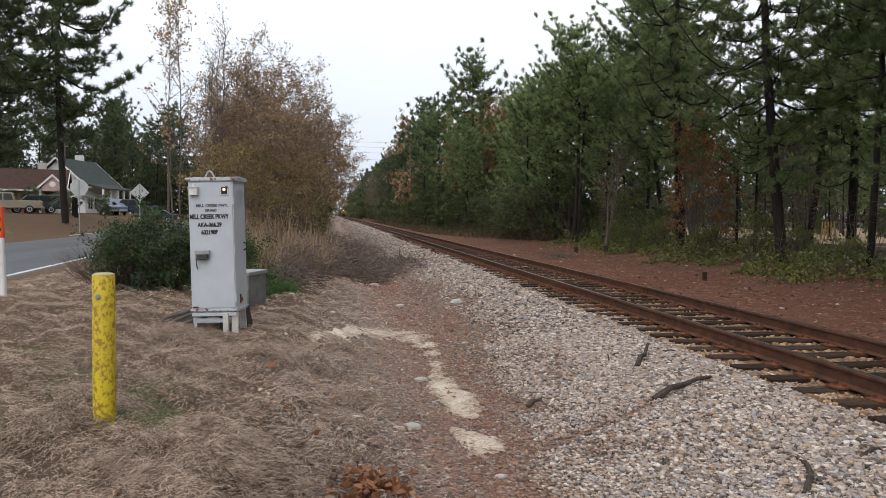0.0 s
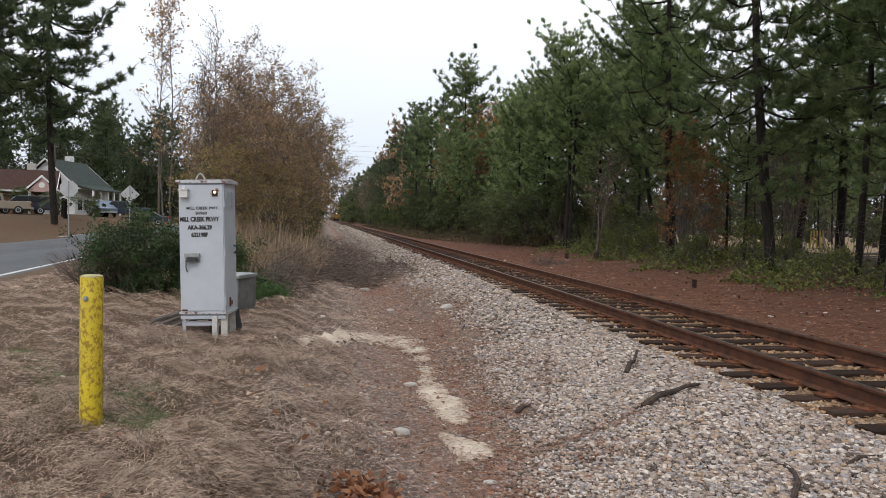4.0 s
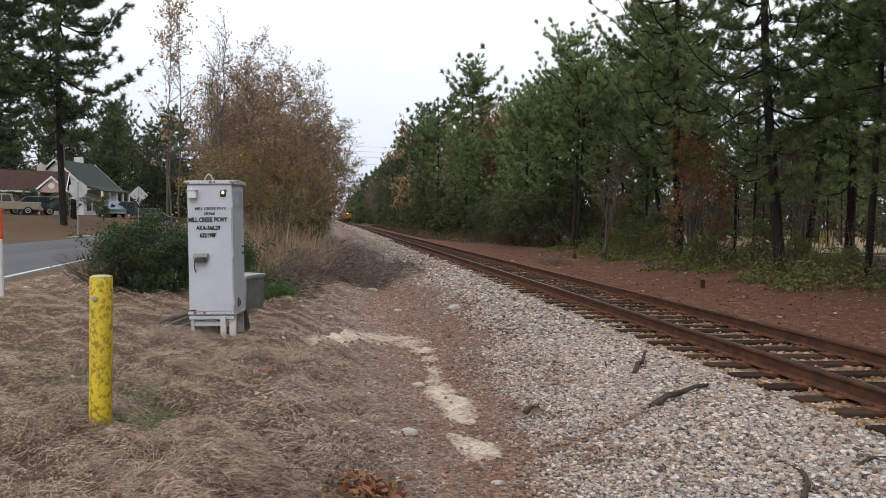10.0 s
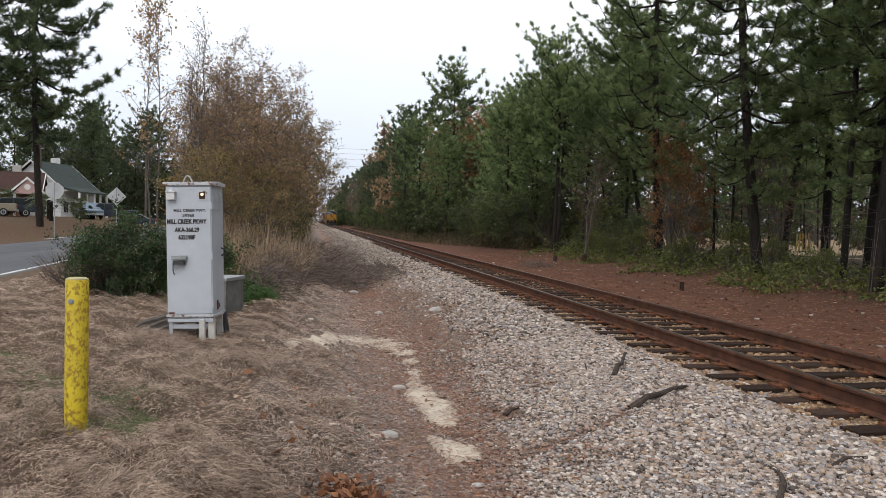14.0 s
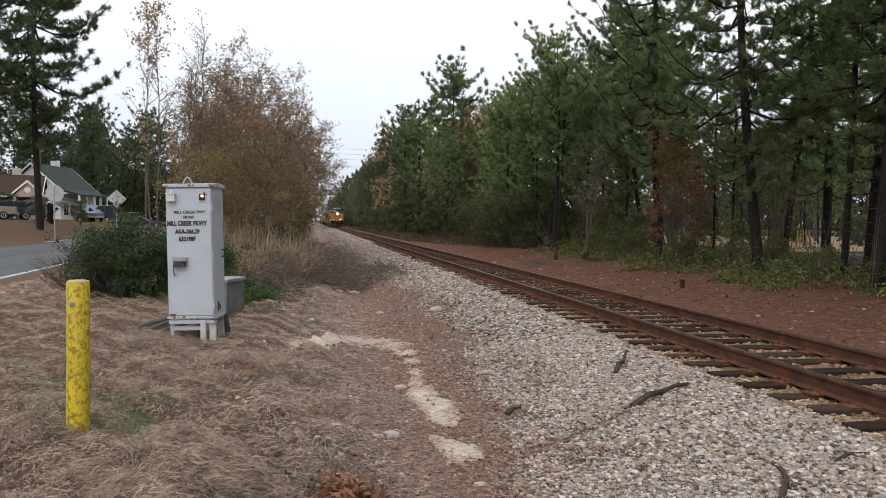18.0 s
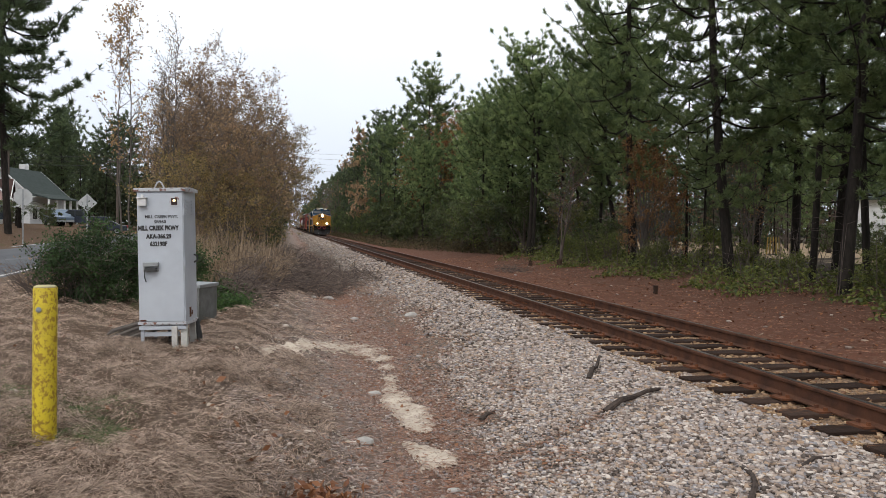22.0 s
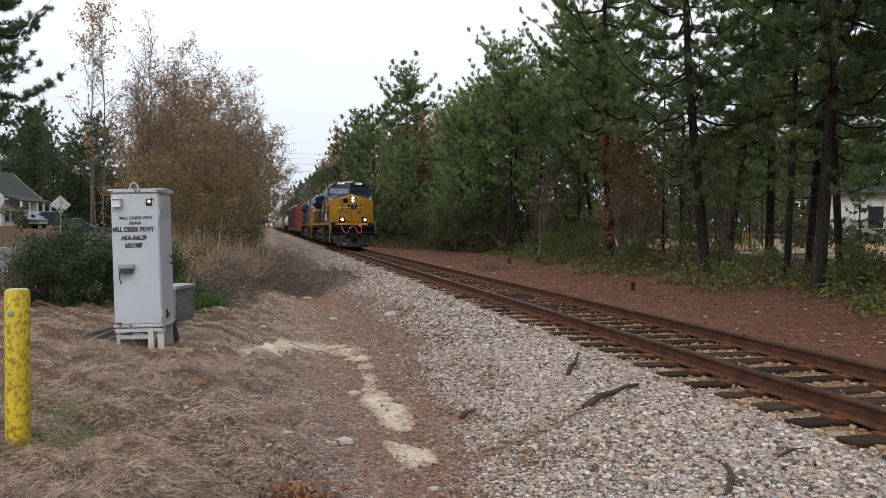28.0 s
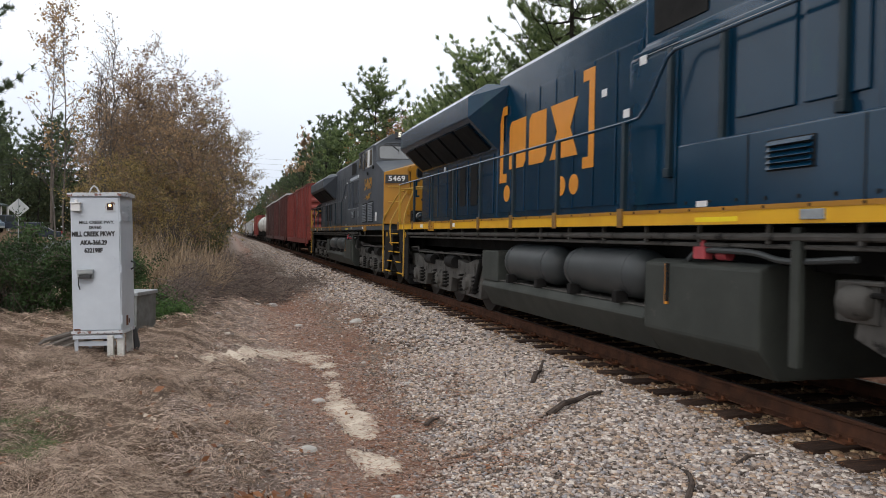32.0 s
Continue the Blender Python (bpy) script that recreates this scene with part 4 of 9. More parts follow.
def dome_meshes(seed, h, r, nodes, leaves, leaf, size=0.075, stems=4, trunk_r=0.09, bark=None, twigs=8, low=0.14, mid=0.54, tall=0.46):
    """A broad, rounded tree: branches fork from node to node up to a dense dome of fine twigs with thin leaves."""
    rng = np.random.default_rng(seed)
    d = unit(rng.normal(size=(nodes * 2, 3)))
    lump = 1 + 0.13 * np.sin(3 * np.arctan2(d[:, 1], d[:, 0]) + seed) * np.cos(3 * d[:, 2]) + 0.08 * np.sin(7 * d[:, 0] + 5 * d[:, 2] + seed)
    pts = d * (rng.uniform(0.1, 1, (nodes * 2, 1)) ** 0.42) * lump[:, None] * np.array([r, r, h * tall]) * 0.9 + np.array([0, 0, h * mid])
    pts = pts[pts[:, 2] > h * low][:nodes]
    pts = pts[np.argsort(np.linalg.norm(pts * np.array([1.1, 1.1, 0.9]), axis=1))]
    feet = np.array([[0.22 * math.cos(2.4 * k) * k ** 0.5, 0.22 * math.sin(2.4 * k) * k ** 0.5, 0] for k in range(stems)])
    all_p = np.concatenate([feet, pts])
    parent, weight = np.full(len(all_p), -1), np.ones(len(all_p))
    for i in range(stems, len(all_p)):
        gapv = all_p[i] - all_p[:i]
        dist = np.linalg.norm(gapv, axis=1) + 0.9 * np.clip(-gapv[:, 2], 0, None)
        parent[i] = int(np.argmin(dist))
    for i in range(len(all_p) - 1, stems - 1, -1):
        weight[parent[i]] += weight[i]
    segs, spots = [], []
    for i in range(stems, len(all_p)):
        a, b = all_p[parent[i]], all_p[i]
        kink = (a + b) / 2 + rng.normal(size=3) * 0.08 * np.linalg.norm(b - a)
        ra = min(trunk_r, 0.007 * weight[parent[i]] ** 0.5)
        rb = min(trunk_r, 0.007 * weight[i] ** 0.5)
        segs += [[*a, *kink, ra, (ra + rb) / 2], [*kink, *b, (ra + rb) / 2, rb]]
        out = unit((b - np.array([0, 0, h * 0.35])) + 1e-6)
        for _ in range(twigs):
            w = unit(out * 0.8 + rng.normal(size=3) * 0.75 + np.array([0, 0, 0.25]))
            ln = rng.uniform(0.3, 0.85) * (r / 3.2) ** 0.5
            e = b + w * ln
            segs.append([*b, *e, 0.007, 0.003])
            spots += [b + w * ln * u for u in (0.35, 0.6, 0.8, 1.0)]
            for q in range(2):
                f = b + w * ln * rng.uniform(0.4, 0.8)
                g = f + unit(w + rng.normal(size=3) * 0.6) * ln * 0.45
                segs.append([*f, *g, 0.004, 0.002])
                spots += [f + (g - f) * 0.6, g]
    spots = np.array(spots)
    wood = array_mesh("trunk", *limb_arrays(segs, 3), bark or M_GREY_BARK)
    c = spots[rng.integers(0, len(spots), leaves)] + rng.normal(size=(leaves, 3)) * 0.05
    c[:, 2] = np.maximum(c[:, 2], 0.05)
    return wood, array_mesh("crown", *leaf_arrays(c, rng, size), leaf)


def leafy_meshes(seed, h, r, stems, leaves, leaf, size=0.09, bark=None, fork=0.25, trunk_r=0.11, upright=0.5, twigs=5, spread=0.35, bottom=0.15):
    """A broad-leaved tree or tall shrub: stems, limbs, twigs and single leaves."""
    rng = np.random.default_rng(seed)
    segs, spots = [], []

    def grow(p, d, ln, rad, level):
        q = p
        steps = 4
        for i in range(steps):
            d = unit(d + rng.normal(size=3) * 0.16 + np.array([0, 0, 0.08 * upright]))
            e = q + d * ln / steps
            segs.append([*q, *e, rad * (1 - i / steps * 0.6), rad * (1 - (i + 1) / steps * 0.6)])
            if level < 2:
                for _ in range(twigs if level else 2 + (i > 0)):
                    out = unit(rng.normal(size=3) * np.array([1, 1, 0.5]) + d * upright)
                    grow(q + (e - q) * rng.uniform(), out, ln * rng.uniform(0.28, 0.5), rad * 0.38, level + 1)
            elif level == 2:
                spots.extend(q + (e - q) * u + rng.normal(size=3) * 0.07 for u in (0.3, 0.8))
            q = e
        spots.append(q)

    for k in range(stems):
        az = rng.uniform(0, 6.283)
        tilt = spread * rng.uniform(0.2, 1.0)
        foot = np.array([math.cos(az), math.sin(az), 0]) * (0.04 * stems)
        d = unit(np.array([math.cos(az) * tilt, math.sin(az) * tilt, 1.0]))
        hh = h * rng.uniform(0.7, 1.0)
        top = foot + d * hh * fork
        segs.append([*foot, *top, trunk_r, trunk_r * 0.85])
        grow(top, d, hh * (1 - fork), trunk_r * 0.8, 0)
    spots = np.array(spots)
    rr = np.hypot(spots[:, 0], spots[:, 1])
    spots = spots[(rr < r * 1.25) & (spots[:, 2] > h * bottom) & (spots[:, 2] < h * 1.03)]
    segs = np.array(segs)
    segs = segs[np.hypot(segs[:, 3], segs[:, 4]) < r * 1.4]
    wood = array_mesh("trunk", *limb_arrays(segs, 4), bark or M_GREY_BARK)
    c = spots[rng.integers(0, len(spots), leaves)] + rng.normal(size=(leaves, 3)) * 0.12
    return wood, array_mesh("crown", *leaf_arrays(c, rng, size), leaf)


def round_meshes(seed, h, r, leaves, leaf, size=0.10, clusters=45, mid=0.58, tall=0.44, stems=4, trunk_r=0.09, bark=None, clump=0.5, twigs=8, sides=4, hollow=0.35):
    """A broad-leaved tree or bush: stems fork to clumps of twigs and leaves that fill a lumpy crown."""
    rng = np.random.default_rng(seed)
    d = unit(rng.normal(size=(clusters, 3)))
    rad = (hollow + (1 - hollow) * rng.uniform(size=(clusters, 1)) ** 0.5) * (1 + 0.22 * np.sin(3 * np.arctan2(d[:, 1:2], d[:, 0:1]) + seed) * np.cos(4 * d[:, 2:3]))
    cen = d * rad * np.array([r, r, h * tall]) * 0.88 + np.array([0, 0, h * mid])
    cen[:, 2] = np.clip(cen[:, 2], 0.1 * h, None)
    segs, spots = [], []
    feet = [np.array([math.cos(k * 2.4), math.sin(k * 2.4), 0]) * (0.03 * h / 4 * min(stems, 8)) for k in range(stems)]
    for i, c in enumerate(cen):
        p = feet[i % stems].copy()
        way = unit(c - p)
        steps = 4
        q0, d0 = p, unit(way * 0.5 + np.array([0, 0, 1.0]))
        ln = np.linalg.norm(c - p)
        for k in range(steps):
            d0 = unit(d0 + unit(c - q0) * 0.8 + rng.normal(size=3) * 0.12)
            q1 = q0 + d0 * ln / steps * 1.02 if k < steps - 1 else c
            a, b = trunk_r * (0.75 - 0.18 * k), trunk_r * (0.57 - 0.18 * k)
            segs.append([*q0, *q1, max(a, 0.008) if i < stems or k else trunk_r * 0.5, max(b, 0.006)])
            q0 = q1
        for k in range(twigs):
            e = c + rng.normal(size=3) * clump * np.array([1, 1, 0.8]) * (r / 3) ** 0.5
            segs.append([*(c + (e - c) * -0.15), *e, 0.008, 0.003])
            spots += [c + (e - c) * u for u in (0.3, 0.6, 0.85, 1.0)]
    spots = np.array(spots)
    wood = array_mesh("trunk", *limb_arrays(segs, sides), bark or M_GREY_BARK)
    c = spots[rng.integers(0, len(spots), leaves)] + rng.normal(size=(leaves, 3)) * 0.11 * (r / 3) ** 0.5
    c[:, 2] = np.maximum(c[:, 2], 0.05)
    return wood, array_mesh("crown", *leaf_arrays(c, rng, size), leaf)


def slim_meshes(seed, h, stems, limbs, leaves, leaf, size):
    """A slim upright young tree: thin stems close together, fine rising limbs, leaves in tufts at their ends."""
    rng = np.random.default_rng(seed)
    segs, spots = [], []
    for k in range(stems):
        p, hh = np.array([0.28 * k, 0.1 * k, 0]), h * (1 - 0.06 * k)
        line = [p + np.array([0.22 * k * math.sin(i / 5), 0.1 * math.sin(i / 4 + k), hh * i / 10]) + rng.normal(size=3) * 0.04 for i in range(11)]
        for i in range(10):
            segs.append([*line[i], *line[i + 1], 0.055 * (1 - i / 11), 0.055 * (1 - (i + 1) / 11)])
        for b in range(limbs // stems):
            u = 0.25 + 0.73 * (b + rng.uniform()) / (limbs // stems)
            q = line[int(u * 10)] + (line[min(10, int(u * 10) + 1)] - line[int(u * 10)]) * (u * 10 % 1)
            az, ln = rng.uniform(0, 6.283), (0.5 + 1.9 * (1 - u)) * rng.uniform(0.6, 1.1)
            d = unit(np.array([math.cos(az), math.sin(az), 1.1]))
            for i in range(4):
                d = unit(d + rng.normal(size=3) * 0.16 + np.array([0, 0, 0.1]))
                e = q + d * ln / 4
                segs.append([*q, *e, 0.016 * (1 - i / 5), 0.016 * (0.8 - i / 5)])
                for t in range(2):
                    w = e + unit(d + rng.normal(size=3) * 0.7) * rng.uniform(0.15, 0.45)
                    segs.append([*e, *w, 0.006, 0.003])
                    if i > 0:
                        spots += [w] * (2 if u > 0.8 or rng.uniform() < 0.3 else 1 if rng.uniform() < 0.35 else 0)
                q = e
    spots = np.array(spots)
    wood = array_mesh("trunk", *limb_arrays(segs, 4), M_GREY_BARK)
    c = spots[rng.integers(0, len(spots), leaves)] + rng.normal(size=(leaves, 3)) * 0.11
    return wood, array_mesh("crown", *leaf_arrays(c, rng, size), leaf)


def bush_meshes(seed, h, r, stems, leaves, leaf, size=0.07, stem_mat=None, droop=0.3):
    """Many thin stems from one foot, with leaves along them."""
    rng = np.random.default_rng(seed)
    segs, spots = [], []
    for k in range(stems):
        az, out, hh = rng.uniform(0, 6.283), r * rng.uniform(0.05, 1.0) ** 0.7, h * rng.uniform(0.45, 1.0)
        foot = np.array([math.cos(az), math.sin(az), 0]) * out * rng.uniform(0.1, 0.6)
        last = foot
        for i in range(1, 5):
            s = i / 4
            top = foot + np.array([math.cos(az) * (out - np.hypot(foot[0], foot[1])) * s, math.sin(az) * (out - np.hypot(foot[0], foot[1])) * s, hh * (s - droop * s * s * out / r)]) + rng.normal(size=3) * 0.06 * s
            segs.append([*last, *top, 0.014 * (1.15 - s) + 0.002, 0.014 * (0.9 - s) + 0.003])
            if i > 1:
                spots += [last + (top - last) * u + rng.normal(size=3) * 0.09 for u in (0.2, 0.6, 1.0)]
            last = top
    spots = np.array(spots)
    wood = array_mesh("stem", *limb_arrays(segs, 3), stem_mat or M_TWIG)
    c = spots[rng.integers(0, len(spots), max(leaves, 1))] + rng.normal(size=(max(leaves, 1), 3)) * 0.08
    return wood, array_mesh("foliage", *leaf_arrays(c, rng, size), leaf)


def plant(name, meshes, x, y, s=1.0, turn=0.0, label="", category="tree", group="", sink=0.06, sz=None):
    """Stands a plant on the ground."""
    t = new(name)
    t.empty_display_size = 0.3
    t.matrix_basis = Matrix.Translation((x, y, float(ground_z(x, y)) - sink)) @ Matrix.Rotation(turn, 4, "Z") @ Matrix.Diagonal((s, s, sz or s, 1))
    tagged(t, label, category, group)
    for me in meshes:
        ob = new(me.name.split(".")[0], me)
        ob.parent = t
    return t


pines = [pine_meshes(11 + k, 14, (3.0, 2.8, 3.2, 2.8)[k], (0.26, 0.34, 0.22, 0.32)[k], 58, None, 50, 0.23, 0.025, 0.13, (0.0, 0.03, -0.02, -0.03)[k], 0.30, top=0.0, peak=(0.6, 0.5, 0.62, 0.55)[k]) for k in range(4)]
fork_pine = pine_meshes(17, 14, 3.0, 0.40, 76, None, 54, 0.23, 0.026, 0.14, -0.02, 0.31, forks=2, top=0.0, peak=0.62)
tall_pines = [pine_meshes(21, 18, 4.0, 0.19, 84, None, 50, 0.23, 0.023, 0.19, 0.0, 0.32, top=0.05, peak=0.5), pine_meshes(22, 18, 3.8, 0.15, 84, None, 50, 0.23, 0.023, 0.18, -0.045, 0.32, top=0.05, peak=0.5)]
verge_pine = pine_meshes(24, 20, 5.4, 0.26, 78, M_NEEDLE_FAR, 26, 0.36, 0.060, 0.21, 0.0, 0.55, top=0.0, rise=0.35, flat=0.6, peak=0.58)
thin_pines = [pine_meshes(31 + k, 15, 2.4, 0.30, 36, None, 54, 0.22, 0.024, 0.10, 0.03 * k, 0.34) for k in range(2)]
mid_pines = [pine_meshes(45 + k, 15, 3.0, (0.12, 0.20, 0.36)[k], 46, M_NEEDLE, 16, 0.36, 0.080, 0.13, 0.0, 0.50, False, top=0.0, peak=(0.5, 0.55, 0.64)[k]) for k in range(3)]
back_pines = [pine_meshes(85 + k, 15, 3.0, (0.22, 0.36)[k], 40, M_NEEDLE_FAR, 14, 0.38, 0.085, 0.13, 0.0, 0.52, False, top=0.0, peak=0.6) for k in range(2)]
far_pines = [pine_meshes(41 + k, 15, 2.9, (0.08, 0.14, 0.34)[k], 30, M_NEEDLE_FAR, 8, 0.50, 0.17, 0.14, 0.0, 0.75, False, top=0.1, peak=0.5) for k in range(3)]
tan_trees = [dome_meshes(51 + k, 9, 3.3 - 0.1 * k, 330, 13000, M_LEAF_TAN, 0.085, 5, 0.085, M_BROWN_TWIG, 7) for k in range(2)]
olive_trees = [round_meshes(53, 8, 2.8, 9000, M_LEAF_OLIVE, 0.095, 60, 0.50, 0.48, 5, 0.06, None, 0.55, 8, 3)]
gold_trees = [dome_meshes(153, 9, 3.2, 260, 9000, M_LEAF_OLIVE, 0.085, 5, 0.08, M_BROWN_TWIG, 6)]
far_tan = [round_meshes(58, 9, 3.0, 1600, M_LEAF_TAN, 0.27, 36, 0.52, 0.48, 3, 0.08, None, 0.6, 5, 3)]
far_olive = [round_meshes(59, 8, 3.0, 1500, M_LEAF_OLIVE, 0.27, 36, 0.48, 0.50, 3, 0.08, None, 0.6, 5, 3)]
rust_trees = [round_meshes(54, 10, 2.6, 6000, M_LEAF_RUST, 0.12, 48, 0.50, 0.49, 2, 0.07, None, 0.5, 6, 3)]
bare_trees = [leafy_meshes(55, 9, 3.0, 3, 350, M_LEAF_RUST, 0.10, M_TWIG, 0.25, 0.06, 0.8, 3, 0.4)]
sparse_trees = [slim_meshes(56, 10.2, 2, 60, 1300, M_LEAF_ORANGE, 0.105), slim_meshes(57, 9.4, 3, 66, 600, M_LEAF_TAN, 0.075)]
dark_shrubs = [round_meshes(61, 4.0, 2.0, 6000, M_LEAF_DARK, 0.105, 45, 0.50, 0.50, 6, 0.04, M_TWIG, 0.5, 5, 3), round_meshes(62, 3.4, 2.1, 6000, M_LEAF_DARK, 0.10, 45, 0.50, 0.50, 6, 0.04, M_TWIG, 0.5, 5, 3), round_meshes(63, 3.4, 1.9, 5000, M_LEAF_IVY, 0.10, 40, 0.50, 0.50, 6, 0.04, M_TWIG, 0.5, 5, 3)]
far_shrubs = [round_meshes(66 + k, 4.0, 2.1, 2600, M_LEAF_DARK, 0.17, 26, 0.50, 0.50, 2, 0.04, M_TWIG, 0.55, 3, 3) for k in range(2)]

# ---- the wood on the far side of the line ----
rnd = random.Random(77)
PINE = "tall pine with bare lower trunk and tufted green crown"


def pine_at(x, y, h, kind, label=PINE, group="pines of the wood", base_h=14.0):
    s = h / base_h
    plant("pine_tree", kind, x, y, s, rnd.uniform(0, 6.28), label, "pine tree", group)


# how high the wood stands against the sky, as slope over the eye, by bearing from the track in degrees
CANOPY = [(0.4, 0.004), (0.9, 0.022), (1.5, 0.044), (2.15, 0.060), (3.2, 0.072), (4.3, 0.087), (5.0, 0.092), (5.4, 0.125), (6.2, 0.152), (7.8, 0.16), (8.8, 0.178), (11.6, 0.175), (13.0, 0.183), (15.3, 0.195), (16.5, 0.20), (18.0, 0.21), (19.7, 0.215), (20.4, 0.215), (21.0, 0.24), (22.5, 0.26), (25, 0.29), (26.2, 0.5), (60, 0.5)]


def wood_height(x, y, want, low=1.0):
    d = math.hypot(x, y)
    top = EYE + d * np.interp(math.degrees(math.atan2(x, y)), [b for b, _ in CANOPY], [min(c, low) for _, c in CANOPY])
    return min(want, (top - float(ground_z(x, y))) * rnd.uniform(0.86, 1.0))


# front of the wood
pine_at(13.9, 41.4, 12.6, fork_pine)
pine_at(14.6, 78, 18.4, mid_pines[2], base_h=15)
for k, (x, y, h) in enumerate(((14.6, 38.6, 8.5), (16.4, 37.0, 10.5), (17.5, 42.5, 11), (16.4, 34.6, 12.5), (13.9, 46.5, 9), (19.0, 38.0, 10))):
    pine_at(x, y, wood_height(x, y, h), pines[(k * 3 + 1) % 4])
for k, (x, y, h) in enumerate(((14.7, 29.6, 17.0), (14.3, 21.8, 17.0), (13.9, 16.2, 17), (18.8, 18.6, 16), (15.2, 11.8, 18), (20.6, 29.6, 16), (19.3, 25.2, 17), (18.0, 21.4, 16))):
    pine_at(x, y, h, tall_pines[(k + k // 2) % 2], base_h=18)
for k, (x, y, h) in enumerate(((15.5, 19.4, 15), (15.9, 17.7, 15), (16.3, 28.0, 9), (15.8, 25.9, 8), (17.2, 15.2, 15), (16.2, 14.0, 15))):
    pine_at(x, y, h, thin_pines[k % 2], "slender pine with a long thin trunk", base_h=15)
# the wood goes on, unseen, beside and behind the camera: added to darken reflections
for y in range(-24, 11, 4):
    for x0 in (14.5, 18.5, 23):
        pine_at(x0 + rnd.uniform(-1.2, 1.2), y + rnd.uniform(-1.5, 1.5), rnd.uniform(15, 19), far_pines[(y + 24) // 4 % 2], base_h=15)
    plant("evergreen_shrub", far_shrubs[0], 14.2 + rnd.uniform(-0.5, 0.8), y + 1.0, 0.8, y, "dense evergreen shrub at the wood's edge", "shrub", "shrubs of the wood's edge")
# the line of pines into the distance
y = 47.0
while y < 330:
    for x0, p in ((14.2, 0.95), (18.5, 0.9), (23, 0.7)):
        if rnd.random() < p:
            x1, y1 = x0 + rnd.uniform(-1.4, 1.4), y + rnd.uniform(-2, 2)
            h = wood_height(x1, y1, rnd.uniform(15, 23), 0.125 if x0 < 20 and 9.2 < math.degrees(math.atan2(x1, y1)) < 13.8 else 1.0)
            kind = rnd.choice(pines) if y < 55 else rnd.choice(mid_pines) if y < 98 else rnd.choice(far_pines)
            pine_at(x1, y1, h, kind, base_h=14 if y < 55 else 15)
    y += 4.6 + y * 0.024
while y < 800:
    for x0 in (13.5, 20):
        pine_at(x0 + rnd.uniform(-2, 2), y + rnd.uniform(-3, 3), rnd.uniform(14, 19), rnd.choice(far_pines), base_h=15)
    y += 18
# depth of the wood behind
for k in range(40):
    x, y = rnd.uniform(25, 62), rnd.uniform(34, 84)
    pine_at(x, y, wood_height(x, y, rnd.uniform(13, 18), 0.125 if x / y > 0.37 else 0.20), rnd.choice(mid_pines if k % 3 == 0 else far_pines), base_h=15)
for k in range(34):
    a = rnd.uniform(0.2, 1.15)
    d = rnd.uniform(75, 130)
    x, y = 12 + d * math.sin(a), d * math.cos(a)
    pine_at(x, y, wood_height(x, y, rnd.uniform(14, 20), 0.12), rnd.choice(far_pines), "distant pine of the wood", base_h=15)

# broad-leaved trees among the pines
for x, y, h in ((18.3, 86, 17.5), (20.5, 88, 18.0), (16.9, 84, 15.0), (14.6, 28.4, 6.6), (15.0, 27.4, 5.2), (13.8, 118, 9)):
    plant("rust_oak", rust_trees[0], x, y, h / 10 * (1.25 if y > 50 else 0.85), rnd.uniform(0, 6), "oak with withered rust-brown leaves", "oak tree", "rusty oaks", sz=h / 10)
for x, y, h in ((13.6, 131, 19.5),):
    plant("autumn_tree", far_tan[0], x, y, h / 9 * 0.8, rnd.uniform(0, 6), "tree with thin tan autumn leaves", "tree", "autumn trees", sz=h / 9)
for x, y, h in ((12.2, 185, 15), (12.0, 205, 15), (12.5, 225, 16), (13, 34, 6), (16, 23, 5), (19, 28, 6)):
    plant("bare_tree", bare_trees[0], x, y, h / 9, rnd.uniform(0, 6), "bare tree with reddish-brown twigs", "tree", "bare trees")

# undergrowth along the wood's edge
EDGE = "dense evergreen shrub at the wood's edge"
y = 44.0
while y < 240:
    s = rnd.uniform(0.7, 1.25) + y * 0.003
    kind = dark_shrubs if y < 62 else far_shrubs
    plant("evergreen_shrub", rnd.choice(kind), 13.7 + rnd.uniform(-0.6, 0.9), y, s, rnd.uniform(0, 6), EDGE, "shrub", "shrubs of the wood's edge")
    if y < 130:
        plant("evergreen_shrub", rnd.choice(far_shrubs), 16.4 + rnd.uniform(-1, 1.5), y + 1.5, s * 1.35, rnd.uniform(0, 6), EDGE, "shrub", "shrubs of the wood's edge")
    y += 3.0 + y * 0.02
for x, y, s in ((13.2, 46.5, 1.0), (13.0, 50.0, 1.1), (14.6, 36.5, 0.4), (15.6, 39.5, 0.6), (14.0, 33.2, 0.35), (15.2, 33.5, 0.6), (16.8, 42.5, 0.9), (14.4, 31.5, 0.45), (15.4, 22.8, 0.35), (14.3, 18.8, 0.3), (15.5, 25.0, 0.5), (13.9, 26.2, 0.4), (14.5, 15.4, 0.4)):
    plant("evergreen_shrub", dark_shrubs[2 if s < 0.6 else int(x * 3) % 3], x, y, s, rnd.uniform(0, 6), EDGE, "shrub", "shrubs of the wood's edge")
for k in range(6):
    x, y = rnd.uniform(24, 34), rnd.uniform(30, 50)
    plant("evergreen_shrub", rnd.choice(far_shrubs), x, y, rnd.uniform(0.4, 0.9), rnd.uniform(0, 6), "shrub under the pines", "shrub", "shrubs of the wood's edge")
y = 245.0
while y < 800:
    plant("evergreen_shrub", rnd.choice(far_shrubs), 12.5 + rnd.uniform(-1, 1), y, 2.4, rnd.uniform(0, 6), EDGE, "shrub", "shrubs of the wood's edge")
    y += 13

